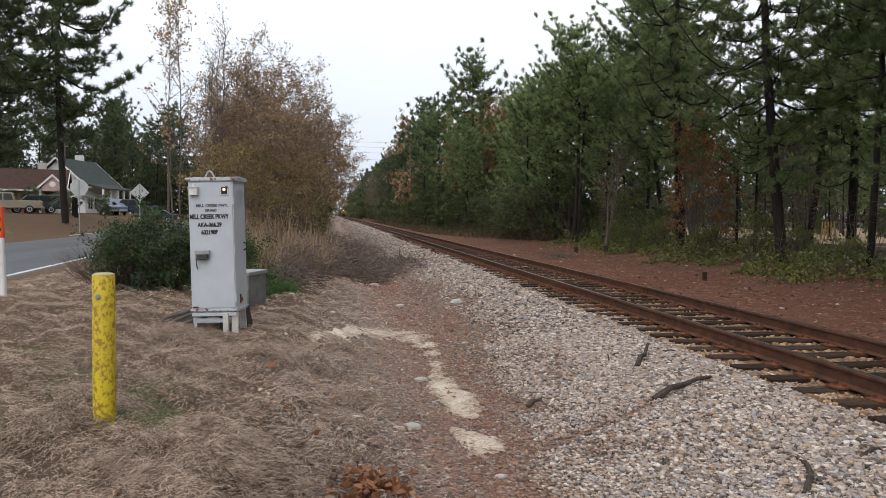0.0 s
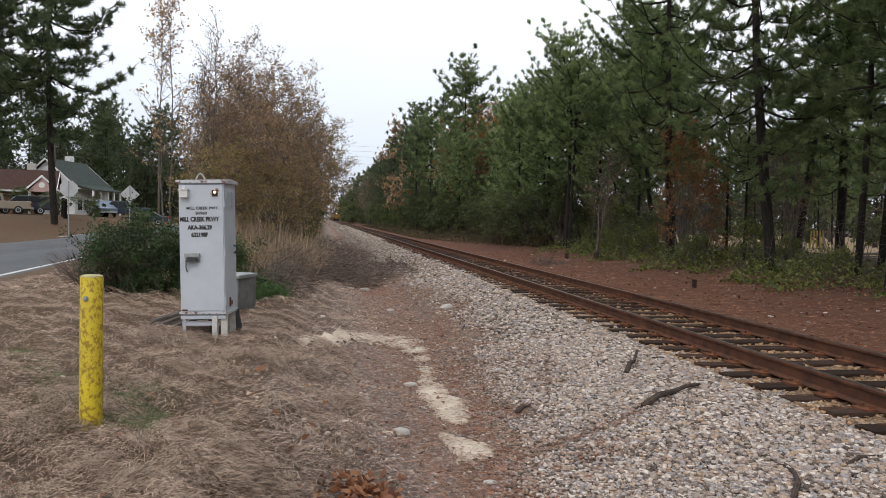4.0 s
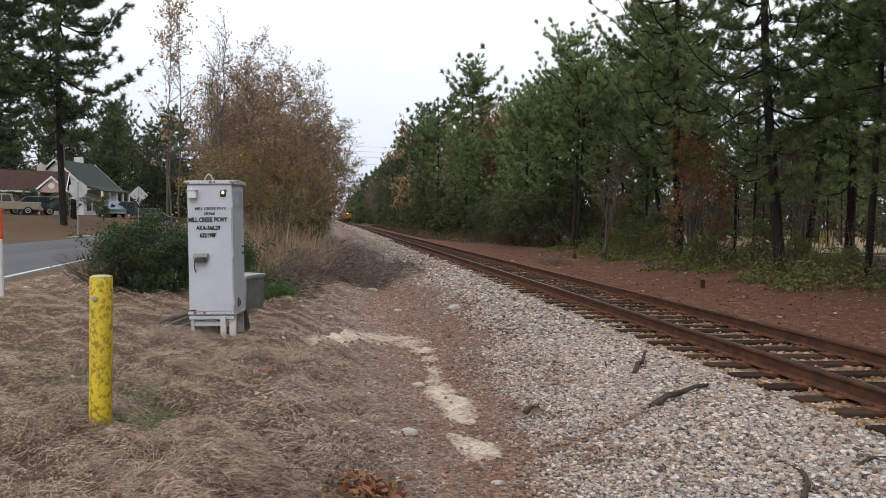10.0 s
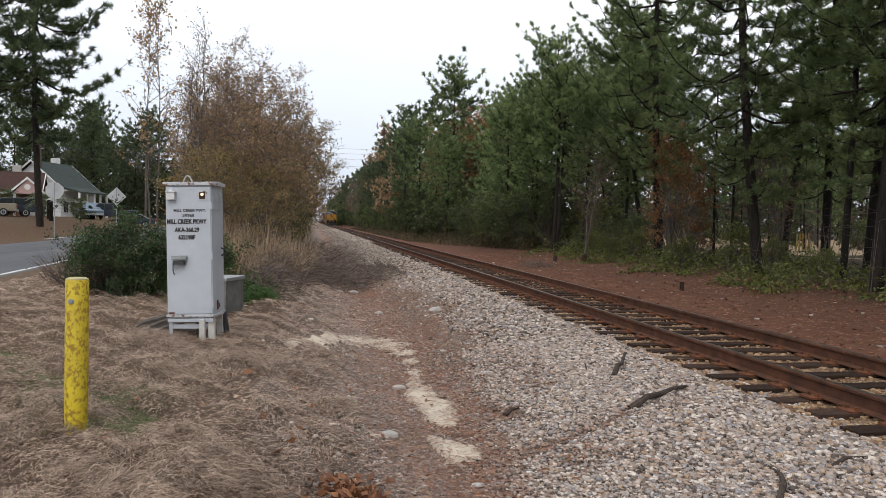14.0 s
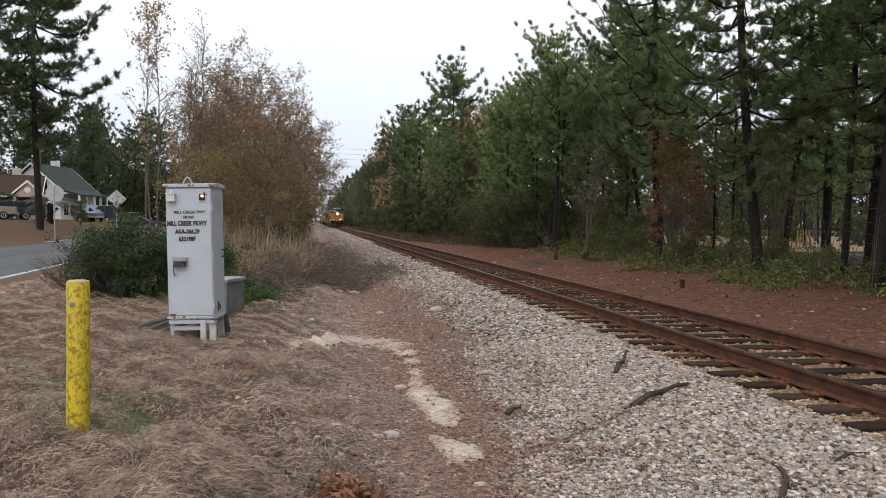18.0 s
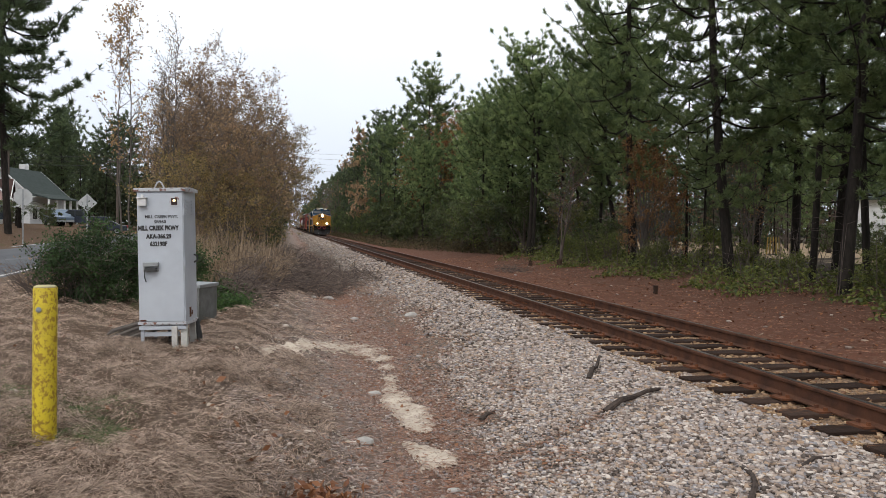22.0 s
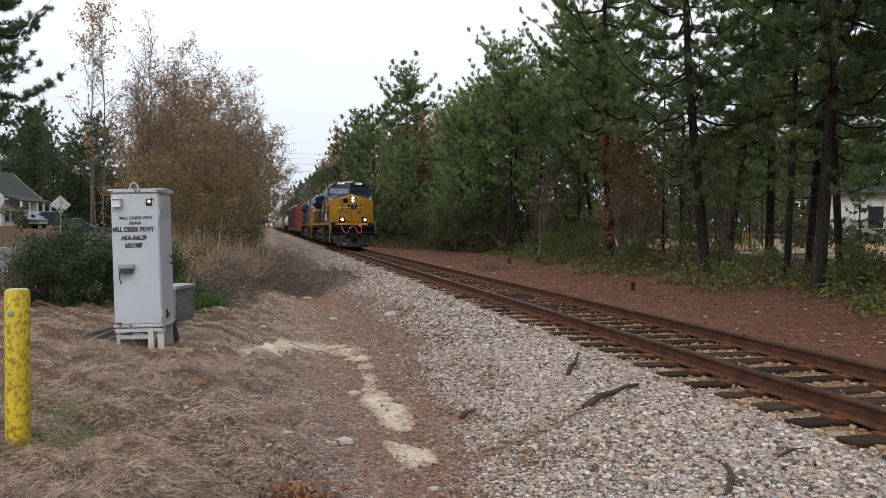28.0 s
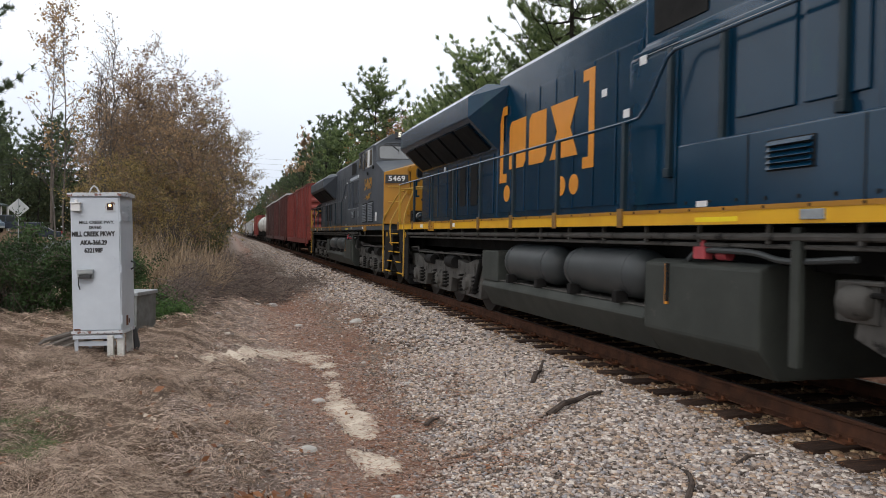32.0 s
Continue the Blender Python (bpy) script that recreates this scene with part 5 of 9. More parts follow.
# ivy and brambles creeping down the bank
rng = np.random.default_rng(9)
m = 26000
iy = 9 + 33 * rng.uniform(size=m)
edge = 12.7 + 0.5 * np.sin(iy * 0.9) + 0.35 * np.sin(iy * 2.3 + 1)
ix = edge + 4.5 * rng.uniform(size=m) ** 1.3 - 0.5 * rng.uniform(size=m) ** 3
keep = wave(ix, iy, 1.3, 0.7) + rng.normal(size=m) * 0.7 > -0.25
ix, iy = ix[keep], iy[keep]
iz = ground_z(ix, iy) + 0.05 + 0.55 * rng.uniform(size=len(ix)) ** 1.6 * np.clip((ix - edge[keep]) * 1.5, 0.15, 1) * (1 + 0.5 * wave(ix, iy, 1.9, 2.0))
ivy = new("ivy", array_mesh("ivy", *leaf_arrays(np.stack([ix, iy, iz], 1), rng, 0.10, 1.2), M_LEAF_IVY))
tagged(ivy, "green ivy and brambles creeping over the red bank", "ivy", kind="stuff")
m = 22000
wy = 44 + 150 * rng.uniform(size=m) ** 1.4
wx = 13.6 - (0.6 + 3.6 * np.clip((wy - 44) / 30, 0, 1)) * rng.uniform(size=m) ** 1.3
wz = ground_z(wx, wy) + 0.03 + 0.75 * rng.uniform(size=m) ** 1.5 * np.clip((wx - 9.2) / 3.0, 0.1, 1)
tagged(new("low_weeds", array_mesh("low_weeds", *leaf_arrays(np.stack([wx, wy, wz], 1), rng, 0.12, 0.8), M_LEAF_WEED)), "low brown and olive weeds between wood and track", "weeds", kind="stuff")
segs = []
for k in range(260):
    x, y = rng.uniform(13, 19), rng.uniform(10, 34)
    z, h = float(ground_z(x, y)), rng.uniform(0.5, 2.2)
    q = (x + rng.normal() * 0.3, y + rng.normal() * 0.3, z + h)
    segs.append([x, y, z, *q, 0.012, 0.004])
    segs.append([*q, q[0] + rng.normal() * 0.5, q[1] + rng.normal() * 0.5, q[2] + rng.uniform(-0.1, 0.5), 0.006, 0.002])
tagged(new("undergrowth_twigs", array_mesh("undergrowth_twigs", *limb_arrays(segs, 3), M_TWIG)), "bare twiggy saplings under the pines", "undergrowth", kind="stuff")

# ---- trees and bushes beside the line, on the cabinet's side ----
TAN = "bushy tree with thinning tan-brown autumn leaves"
for x, y, h in ((-2.75, 31.0, 8.7), (-3.7, 38, 9.4), (-1.7, 42, 9.3), (-1.2, 54, 9.6), (-5.0, 49, 10.5)):
    plant("autumn_tree", gold_trees[0] if y in (42, 54) else tan_trees[int(y) % 2], x, y, h / 9, rnd.uniform(0, 6), TAN, "tree", "autumn trees")
for x, y, h in ((-1.4, 68, 10.2), (-5.5, 62, 11), (-1.8, 88, 11), (-2.8, 115, 12), (-3, 150, 12), (-3.5, 195, 13), (-4, 250, 13), (-4, 330, 13), (-4, 420, 14), (-4.5, 540, 15), (-4.5, 680, 15)):
    plant("autumn_tree", far_tan[0], x, y, h / 9, rnd.uniform(0, 6), TAN, "tree", "autumn trees")
for x, y, h in ((-3.9, 28.2, 5.0), (-2.3, 29.0, 4.6), (-2.2, 36, 6.4), (-1.6, 47, 6.4)):
    plant("olive_tree", olive_trees[0], x, y, h / 8 * 0.9, rnd.uniform(0, 6), "bushy tree with olive and tan leaves", "tree", "olive bushes", sz=h / 8)
for x, y, h in ((-2.0, 60, 7), (-7.5, 55, 8), (-2, 78, 7), (-9, 72, 8), (-2.2, 100, 8), (-2.6, 132, 8), (-3, 172, 9), (-3, 220, 9), (-3.5, 290, 10), (-3.5, 375, 10), (-4, 480, 11), (-4, 610, 11)):
    plant("olive_tree", far_olive[0], x, y, h / 8, rnd.uniform(0, 6), "bushy tree with olive and tan leaves", "tree", "olive bushes")
for x, y, s in ((-2.0, 44.0, 0.75), (-1.8, 50.0, 0.8), (-1.9, 57.0, 0.85), (-2.2, 66.0, 0.95), (-2.6, 80.0, 1.1)):
    plant("evergreen_shrub", dark_shrubs[0] if y < 58 else far_shrubs[0], x, y, s, y, "dark evergreen shrub under the autumn trees", "shrub", "shrubs under the autumn trees")
plant("young_tree", sparse_trees[0], -5.95, 30.6, 1.0, 2.6, "slim young tree with few orange leaves", "tree", "slim young trees")
plant("young_tree", sparse_trees[1], -4.25, 30.5, 1.0, 2.1, "slim young tree, nearly bare", "tree", "slim young trees")
plant("young_tree", sparse_trees[1], -4.9, 33.0, 0.86, 4.1, "slim young tree, nearly bare", "tree", "slim young trees")

bush = round_meshes(71, 1.75, 1.05, 20000, M_LEAF_BUSH, 0.042, 70, 0.48, 0.52, 8, 0.02, M_TWIG, 0.45, 6, 3, 0.5)
plant("green_bush", bush, -3.65, 15.6, 1.0, 0.0, "dense dark green bush beside the road verge", "bush")
plant("green_bush", bush, -2.55, 15.9, 0.95, 2.0, "dense dark green bush beside the road verge", "bush")
bare_bush = bush_meshes(72, 1.5, 1.4, 130, 250, M_LEAF_TAN, 0.05, M_TWIG, 0.3)
plant("bare_bush", bare_bush, -4.9, 17.0, 0.8, 1.0, "bare twiggy bush with a few leaves", "bush")
plant("bare_bush", bare_bush, -4.2, 16.2, 1.0, 3.0, "bare twiggy bush with a few leaves", "bush")
ivy_bush = bush_meshes(73, 0.62, 0.7, 70, 3800, M_LEAF_GREEN, 0.06, M_TWIG, 0.5)
plant("low_green_plant", ivy_bush, -1.05, 15.0, 0.55, 0, "low green leafy plant beside the junction box", "plant")
plant("low_green_plant", ivy_bush, -1.45, 16.2, 0.95, 2, "low green leafy plant beside the junction box", "plant")
canes = bush_meshes(74, 2.0, 1.25, 210, 90, M_LEAF_TAN, 0.05, M_DEADSTEM, 0.62)
for x, y, s in ((-1.9, 19.5, 1.0), (-0.9, 20.8, 1.05), (-2.8, 21, 1.2), (-1.6, 23.5, 1.2), (-0.5, 24.5, 1.0), (-2.6, 25.5, 1.3)):
    plant("dead_canes", canes, x, y, s, x * 3, "stand of dry pale brown canes", "dry canes", "stands of dry canes")

# heaps of cut brushwood at the foot of the ballast
rng = np.random.default_rng(15)


def brush_heap(cx, cy, rx, ry, h, count):
    segs = []
    for k in range(count):
        a, s = rng.uniform(0, 6.283), rng.uniform() ** 0.6
        x, y = cx + rx * s * math.cos(a), cy + ry * s * math.sin(a)
        top = h * (1 - s * s)
        z = float(ground_z(x, y)) + rng.uniform(0.0, 1.0) * top + 0.02
        d = unit(rng.normal(size=3) * np.array([1, 1, 0.32]))
        ln, r = rng.uniform(0.25, 1.1), rng.uniform(0.004, 0.014)
        p = np.array([x, y, z]) - d * ln / 2
        for i in range(3):
            d = unit(d + rng.normal(size=3) * 0.25)
            q = p + d * ln / 3
            q[2] = max(q[2], float(ground_z(q[0], q[1])) + 0.01)
            segs.append([*p, *q, r * (1 - i * 0.25), r * (0.75 - i * 0.25)])
            p = q
    return tagged(new("brushwood_heap", array_mesh("brushwood_heap", *limb_arrays(segs, 3), M_BRUSHWOOD)), "heap of grey-brown cut brushwood in the ditch", "brushwood", "brushwood heaps", "stuff")


brush_heap(0.2, 24.0, 1.7, 3.2, 0.85, 1700)
brush_heap(1.9, 27.0, 1.5, 3.2, 0.35, 700)
brush_heap(0.5, 31.0, 1.9, 4.5, 0.9, 900)
brush_heap(-1.0, 17.0, 0.55, 1.8, 0.55, 500)
brush_heap(-0.9, 20.0, 0.8, 2.0, 0.85, 600)
brush_heap(0.6, 39.0, 2.0, 6.0, 1.0, 700)
brush_heap(10.1, 32.6, 0.8, 1.8, 0.25, 160)

# ---- beyond the road: houses, cars, signs, pines, poles and wires ----
M_SHINGLE_BROWN = material("brown_shingle_roof", (0.062, 0.034, 0.028), (0.045, 0.026, 0.022), 3, 0.9, 0, 0.4, 14)
M_SHINGLE_GREEN = material("grey_green_shingle_roof", (0.055, 0.068, 0.064), (0.040, 0.052, 0.048), 3, 0.9, 0, 0.4, 14)
M_SIDING_WHITE = material("white_clapboard", (0.66, 0.67, 0.68), (0.58, 0.59, 0.60), 2, 0.7, 0, 0.2, 12, stretch=(0.2, 0.2, 6))
M_SIDING_PINK = material("pale_pink_stucco", (0.50, 0.34, 0.32), (0.44, 0.30, 0.28), 3, 0.8)
M_BRICK = material("brown_brick_wall", (0.20, 0.10, 0.075), (0.14, 0.07, 0.055), 6, 0.85, 0, 0.3, 20)
M_TRIM = material("white_trim_paint", (0.72, 0.72, 0.72), (0.64, 0.64, 0.64), 4, 0.6)
M_WINDOW = material("dark_house_window", (0.03, 0.035, 0.04), (0.02, 0.024, 0.028), 2, 0.08)
M_TAN_CAR = material("tan_car_paint", (0.30, 0.26, 0.20), (0.27, 0.23, 0.18), 2, 0.3, 0.2, coat=0.4)
M_DARK_CAR = material("dark_blue_car_paint", (0.03, 0.04, 0.06), (0.025, 0.032, 0.05), 2, 0.3, 0.2, coat=0.4)
M_BLUE_CAR = material("pale_blue_car_paint", (0.14, 0.19, 0.25), (0.12, 0.165, 0.22), 2, 0.3, 0.2, coat=0.4)
M_TYRE = material("black_tyre_rubber", (0.02, 0.02, 0.02), (0.03, 0.03, 0.03), 8, 0.9)
M_TAIL = material("red_tail_lamp", (0.30, 0.02, 0.015), (0.25, 0.02, 0.015), 4, 0.3)
M_POLE = material("weathered_utility_pole", (0.12, 0.10, 0.085), (0.085, 0.07, 0.06), 4, 0.95, 0, 0.4, 20, stretch=(3, 3, 0.5))


def house(x, y, turn, w, d, wall_h, rise, wall_mat, roof_mat, label, gable=True):
    """Single-storey house, front at -y, with a porch gable, posts, door, windows and chimney."""
    z = float(ground_z(x, y)) - 0.55
    H = thing("house", pose(x, y, z, 0, 0, turn), label, "house", "houses beyond the road")
    part("wall", Geo().box(-w / 2, w / 2, -d / 2, d / 2, 0, wall_h), wall_mat, H)
    roof = part("roof", Geo().prism([(-d / 2 - 0.5, wall_h - 0.05), (0, wall_h + rise), (d / 2 + 0.5, wall_h - 0.05), (d / 2 + 0.5, wall_h - 0.2), (0, wall_h + rise - 0.18), (-d / 2 - 0.5, wall_h - 0.2)], "x", -w / 2 - 0.4, w / 2 + 0.4), roof_mat, H)
    part("gable_end", Geo().prism([(-d / 2, wall_h - 0.1), (d / 2, wall_h - 0.1), (0, wall_h + rise - 0.25)], "x", -w / 2 + 0.02, w / 2 - 0.02), wall_mat, H)
    for s in (-1, 1):
        part("rake_board", Geo().prism([(-d / 2 - 0.5, wall_h - 0.28), (0, wall_h + rise - 0.2), (0, wall_h + rise + 0.02), (-d / 2 - 0.5, wall_h - 0.05)], "x", min(s * (w / 2 + 0.4), s * (w / 2 + 0.46)), max(s * (w / 2 + 0.4), s * (w / 2 + 0.46))), M_TRIM, H, "white rake board")
        part("rake_board", Geo().prism([(d / 2 + 0.5, wall_h - 0.28), (0, wall_h + rise - 0.2), (0, wall_h + rise + 0.02), (d / 2 + 0.5, wall_h - 0.05)], "x", min(s * (w / 2 + 0.4), s * (w / 2 + 0.46)), max(s * (w / 2 + 0.4), s * (w / 2 + 0.46))), M_TRIM, H, "white rake board")
    part("eaves_gutter", Geo().box(-w / 2 - 0.4, w / 2 + 0.4, -d / 2 - 0.6, -d / 2 - 0.5, wall_h - 0.22, wall_h - 0.05), M_TRIM, H, "white gutter")
    part("chimney", Geo().box(w * 0.2, w * 0.2 + 0.8, 0.3, 1.1, wall_h + rise * 0.5, wall_h + rise + 0.7), M_TRIM if wall_mat is not M_BRICK else M_CONCRETE, H, "pale chimney", 0.02)
    # front porch with its own gable
    px = w * 0.42 if gable else -w * 0.05
    pw = 2.5 if gable else w * 0.85
    if gable:
        pg = part("porch_roof", Geo().prism([(px - pw / 2 - 0.3, wall_h - 0.1), (px, wall_h + 1.45), (px + pw / 2 + 0.3, wall_h - 0.1), (px + pw / 2 + 0.3, wall_h - 0.22), (px, wall_h + 1.28), (px - pw / 2 - 0.3, wall_h - 0.22)], "y", -d / 2 - 2.2, 0), roof_mat, H)
        gf = part("porch_gable", Geo().prism([(px - pw / 2, wall_h - 0.2), (px + pw / 2, wall_h - 0.2), (px, wall_h + 1.25)], "y", -d / 2 - 2.1, -d / 2 - 1.95), M_SIDING_PINK, H, "pale pink gable")
        part("gable_vent", Geo().cyl((px, -d / 2 - 2.14, wall_h + 0.45), (px, -d / 2 - 2.1, wall_h + 0.45), 0.28, n=16), M_TRIM, gf, "round white vent")
        for s in (-1, 1):
            part("porch_rake", Geo().prism([(px + s * (pw / 2 + 0.32), wall_h - 0.30), (px, wall_h + 1.22), (px, wall_h + 1.46), (px + s * (pw / 2 + 0.32), wall_h - 0.06)], "y", -d / 2 - 2.26, -d / 2 - 2.2), M_TRIM, H, "white rake board")
    else:
        part("porch_roof", Geo().prism([(-d / 2 - 2.2, wall_h - 0.25), (-d / 2, wall_h + 0.35), (-d / 2, wall_h + 0.2), (-d / 2 - 2.2, wall_h - 0.4)], "x", px - pw / 2, px + pw / 2), roof_mat, H)
    for k in range(2 if gable else 5):
        x2 = px - pw / 2 + 0.15 + (pw - 0.3) * k / (1 if gable else 4)
        part("porch_post", Geo().box(x2 - 0.10, x2 + 0.10, -d / 2 - 2.05, -d / 2 - 1.85, 0.2, wall_h - 0.2), M_TRIM, H, "white porch post", 0.01)
    part("porch_floor", Geo().box(px - pw / 2, px + pw / 2, -d / 2 - 2.1, -d / 2, 0, 0.3), M_CONCRETE, H)
    part("front_door", Geo().box(px - 0.5, px + 0.5, -d / 2 - 0.04, -d / 2, 0.3, 2.4), M_TRIM, H, "white front door", 0.02)
    for x2 in (-w * 0.36, -w * 0.14, w * 0.42) if gable else (-w * 0.38, -w * 0.2, w * 0.12, w * 0.3):
        fr = part("window", Geo().box(x2 - 0.55, x2 + 0.55, -d / 2 - 0.05, -d / 2, 0.95, 2.35), M_TRIM, H, "white window frame", 0.01)
        for s in (-1, 1):
            part("pane", Geo().box(x2 + s * 0.26 - 0.22, x2 + s * 0.26 + 0.22, -d / 2 - 0.07, -d / 2 - 0.05, 1.03, 2.27), M_WINDOW, fr)
    for s in (-1, 1):
        fr = part("window", Geo().box(min(s * w / 2, s * (w / 2 + 0.05)), max(s * w / 2, s * (w / 2 + 0.05)), -0.5, 0.5, 1.0, 2.3), M_TRIM, H, "white window frame", 0.01)
        part("pane", Geo().box(min(s * (w / 2 + 0.05), s * (w / 2 + 0.07)), max(s * (w / 2 + 0.05), s * (w / 2 + 0.07)), -0.42, 0.42, 1.08, 2.22), M_WINDOW, fr)
    return H


house(-32.6, 83.0, 14, 9, 8, 2.9, 2.2, M_BRICK, M_SHINGLE_BROWN, "low house with brown roof and pale pink porch gable")
house(-31.2, 96.5, 80, 8.5, 6.6, 3.7, 3.3, M_SIDING_WHITE, M_SHINGLE_GREEN, "white clapboard house with grey-green roof and porch", False)


def car(x, y, turn, paint, label, profile, ln, w, glass, name="car", category="car"):
    """A car from its side outline, with cut wheel arches, glass, wheels and lamps; it faces -x of its own space."""
    z = float(ground_z(x, y))
    C = thing(name, pose(x, y, z, 0, 0, turn), label, category, "parked vehicles")
    part("body", Geo().prism(profile, "y", -w / 2, w / 2), paint, C, "", 0.06)
    for k, g in enumerate(glass):
        part("window", Geo().prism(g, "y", -w / 2 - 0.006, w / 2 + 0.006), M_GLASS, C, "dark side glass")
    for xx in (-ln / 2 + 0.85, ln / 2 - 1.0):
        for s in (-1, 1):
            wh = part("wheel", Geo().lathe([(s * (w / 2 - 0.2), 0.33), (s * (w / 2 - 0.02), 0.36), (s * (w / 2 + 0.01), 0.33), (s * (w / 2 + 0.012), 0.24)], 20, "y", (xx, 0, 0.36)), M_TYRE, C, "", 0, True)
            part("rim", Geo().lathe([(s * (w / 2 + 0.008), 0.23), (s * (w / 2 + 0.02), 0.20), (s * (w / 2 + 0.0), 0.05), (s * (w / 2 + 0.02), 0.04)], 16, "y", (xx, 0, 0.36)), M_GALV, wh)
    for s in (-1, 1):
        part("tail_lamp", Geo().box(ln / 2 - 0.06, ln / 2 + 0.012, s * (w / 2 - 0.2) - 0.1, s * (w / 2 - 0.2) + 0.1, 0.72, 1.0), M_TAIL, C, "red tail lamp", 0.01)
        part("headlamp", Geo().box(-ln / 2 - 0.012, -ln / 2 + 0.05, s * (w / 2 - 0.25) - 0.15, s * (w / 2 - 0.25) + 0.15, 0.65, 0.82), M_REFLECT, C, "", 0.01)
    part("bumper", Geo().box(ln / 2 - 0.08, ln / 2 + 0.1, -w / 2 + 0.03, w / 2 - 0.03, 0.42, 0.62), M_GALV, C, "", 0.02)
    part("bumper", Geo().box(-ln / 2 - 0.08, -ln / 2 + 0.08, -w / 2 + 0.03, w / 2 - 0.03, 0.40, 0.60), M_GALV, C, "", 0.02)
    return C


M_REFLECT = material("chrome_lamp", (0.6, 0.6, 0.58), (0.5, 0.5, 0.48), 5, 0.2, 0.9)
M_GLASS = material("dark_car_glass", (0.03, 0.034, 0.036), (0.025, 0.03, 0.032), 2, 0.06, 0, 0.0, 10, coat=0.6)
pickup = [(-2.7, 0.45), (-2.75, 0.95), (-1.5, 1.10), (-0.85, 1.78), (0.45, 1.80), (0.62, 1.12), (2.72, 1.12), (2.75, 0.45)]
suv = [(-2.3, 0.42), (-2.35, 0.9), (-1.3, 1.05), (-0.6, 1.68), (1.8, 1.72), (2.25, 1.05), (2.3, 0.42)]
sedan = [(-2.3, 0.38), (-2.35, 0.75), (-1.2, 0.92), (-0.4, 1.38), (0.9, 1.40), (1.6, 0.98), (2.3, 0.92), (2.32, 0.38)]
car(-28.2, 69.5, 18, M_TAN_CAR, "tan pickup truck parked before the house", pickup, 5.5, 1.9, ([(-1.3, 1.15), (-0.82, 1.70), (-0.3, 1.70), (-0.3, 1.15)], [(-0.2, 1.15), (-0.2, 1.70), (0.38, 1.70), (0.5, 1.15)]), "pickup_truck", "pickup truck")
car(-27.3, 73.0, 25, M_DARK_CAR, "dark sport utility car parked before the house", suv, 4.6, 1.85, ([(-1.1, 1.1), (-0.58, 1.60), (0.3, 1.62), (0.3, 1.1)], [(0.4, 1.1), (0.4, 1.62), (1.75, 1.64), (2.0, 1.1)]))
car(-23.0, 82.0, 120, M_BLUE_CAR, "pale blue car parked beside the white house", suv, 4.6, 1.85, ([(-1.1, 1.1), (-0.58, 1.60), (0.3, 1.62), (0.3, 1.1)], [(0.4, 1.1), (0.4, 1.62), (1.75, 1.64), (2.0, 1.1)]))
car(-21.2, 82.5, 10, M_DARK_CAR, "dark pickup truck parked beside the white house", pickup, 5.4, 1.9, ([(-1.3, 1.15), (-0.82, 1.70), (-0.3, 1.70), (-0.3, 1.15)], [(-0.2, 1.15), (-0.2, 1.70), (0.38, 1.70), (0.5, 1.15)]), "pickup_truck", "pickup truck")
car(-18.9, 83.0, 8, M_DARK_CAR, "dark saloon car parked at the roadside", sedan, 4.7, 1.8, ([(-1.1, 0.95), (-0.38, 1.32), (0.2, 1.33), (0.2, 0.95)], [(0.3, 0.95), (0.3, 1.33), (0.85, 1.33), (1.4, 0.98)]))

sign_post(-15.25, 47.6, 2.85, 0.52, 8, 16, "stop_sign", "octagonal road sign seen from its bare back", math.pi / 8)
sign_post(-11.95, 48.4, 2.62, 0.56, 4, 13, "warning_sign", "diamond road sign seen from its bare back")

for x, y, h, k in ((-16.7, 49.5, 20.5, 0), (-22.4, 51.5, 20, 1), (-37, 90, 17, 1)):
    plant("pine_tree", verge_pine, x, y, h / 20, x * 2.1, "tall pine before the houses", "pine tree", "pines by the houses")
rnd = random.Random(5)
for k in range(60):
    a, d = rnd.uniform(-0.62, -0.06), rnd.uniform(108, 160)
    x, y = d * math.sin(a), d * math.cos(a)
    if x < -9 or y > 115:
        plant("pine_tree", rnd.choice(back_pines), min(x, -7.5), y, rnd.uniform(0.6, 0.98) * d / 105, rnd.uniform(0, 6), "distant pine behind the houses", "pine tree", "pines behind the houses")
for k in range(22):
    x, y = rnd.uniform(-17, -7.5), rnd.uniform(95, 130)
    plant("olive_tree", far_olive[0], x, y, rnd.uniform(0.5, 0.9), rnd.uniform(0, 6), "bushy tree with olive and tan leaves", "tree", "olive bushes")
for x, y, s in ((-28.5, 76.0, 0.7), (-26.0, 78, 0.6), (-22.6, 78.5, 0.6), (-16.4, 70, 0.4), (-31, 74, 0.6)):
    plant("evergreen_shrub", far_shrubs[0], x, y, s, x, "green shrub in front of a house", "shrub", "garden shrubs")


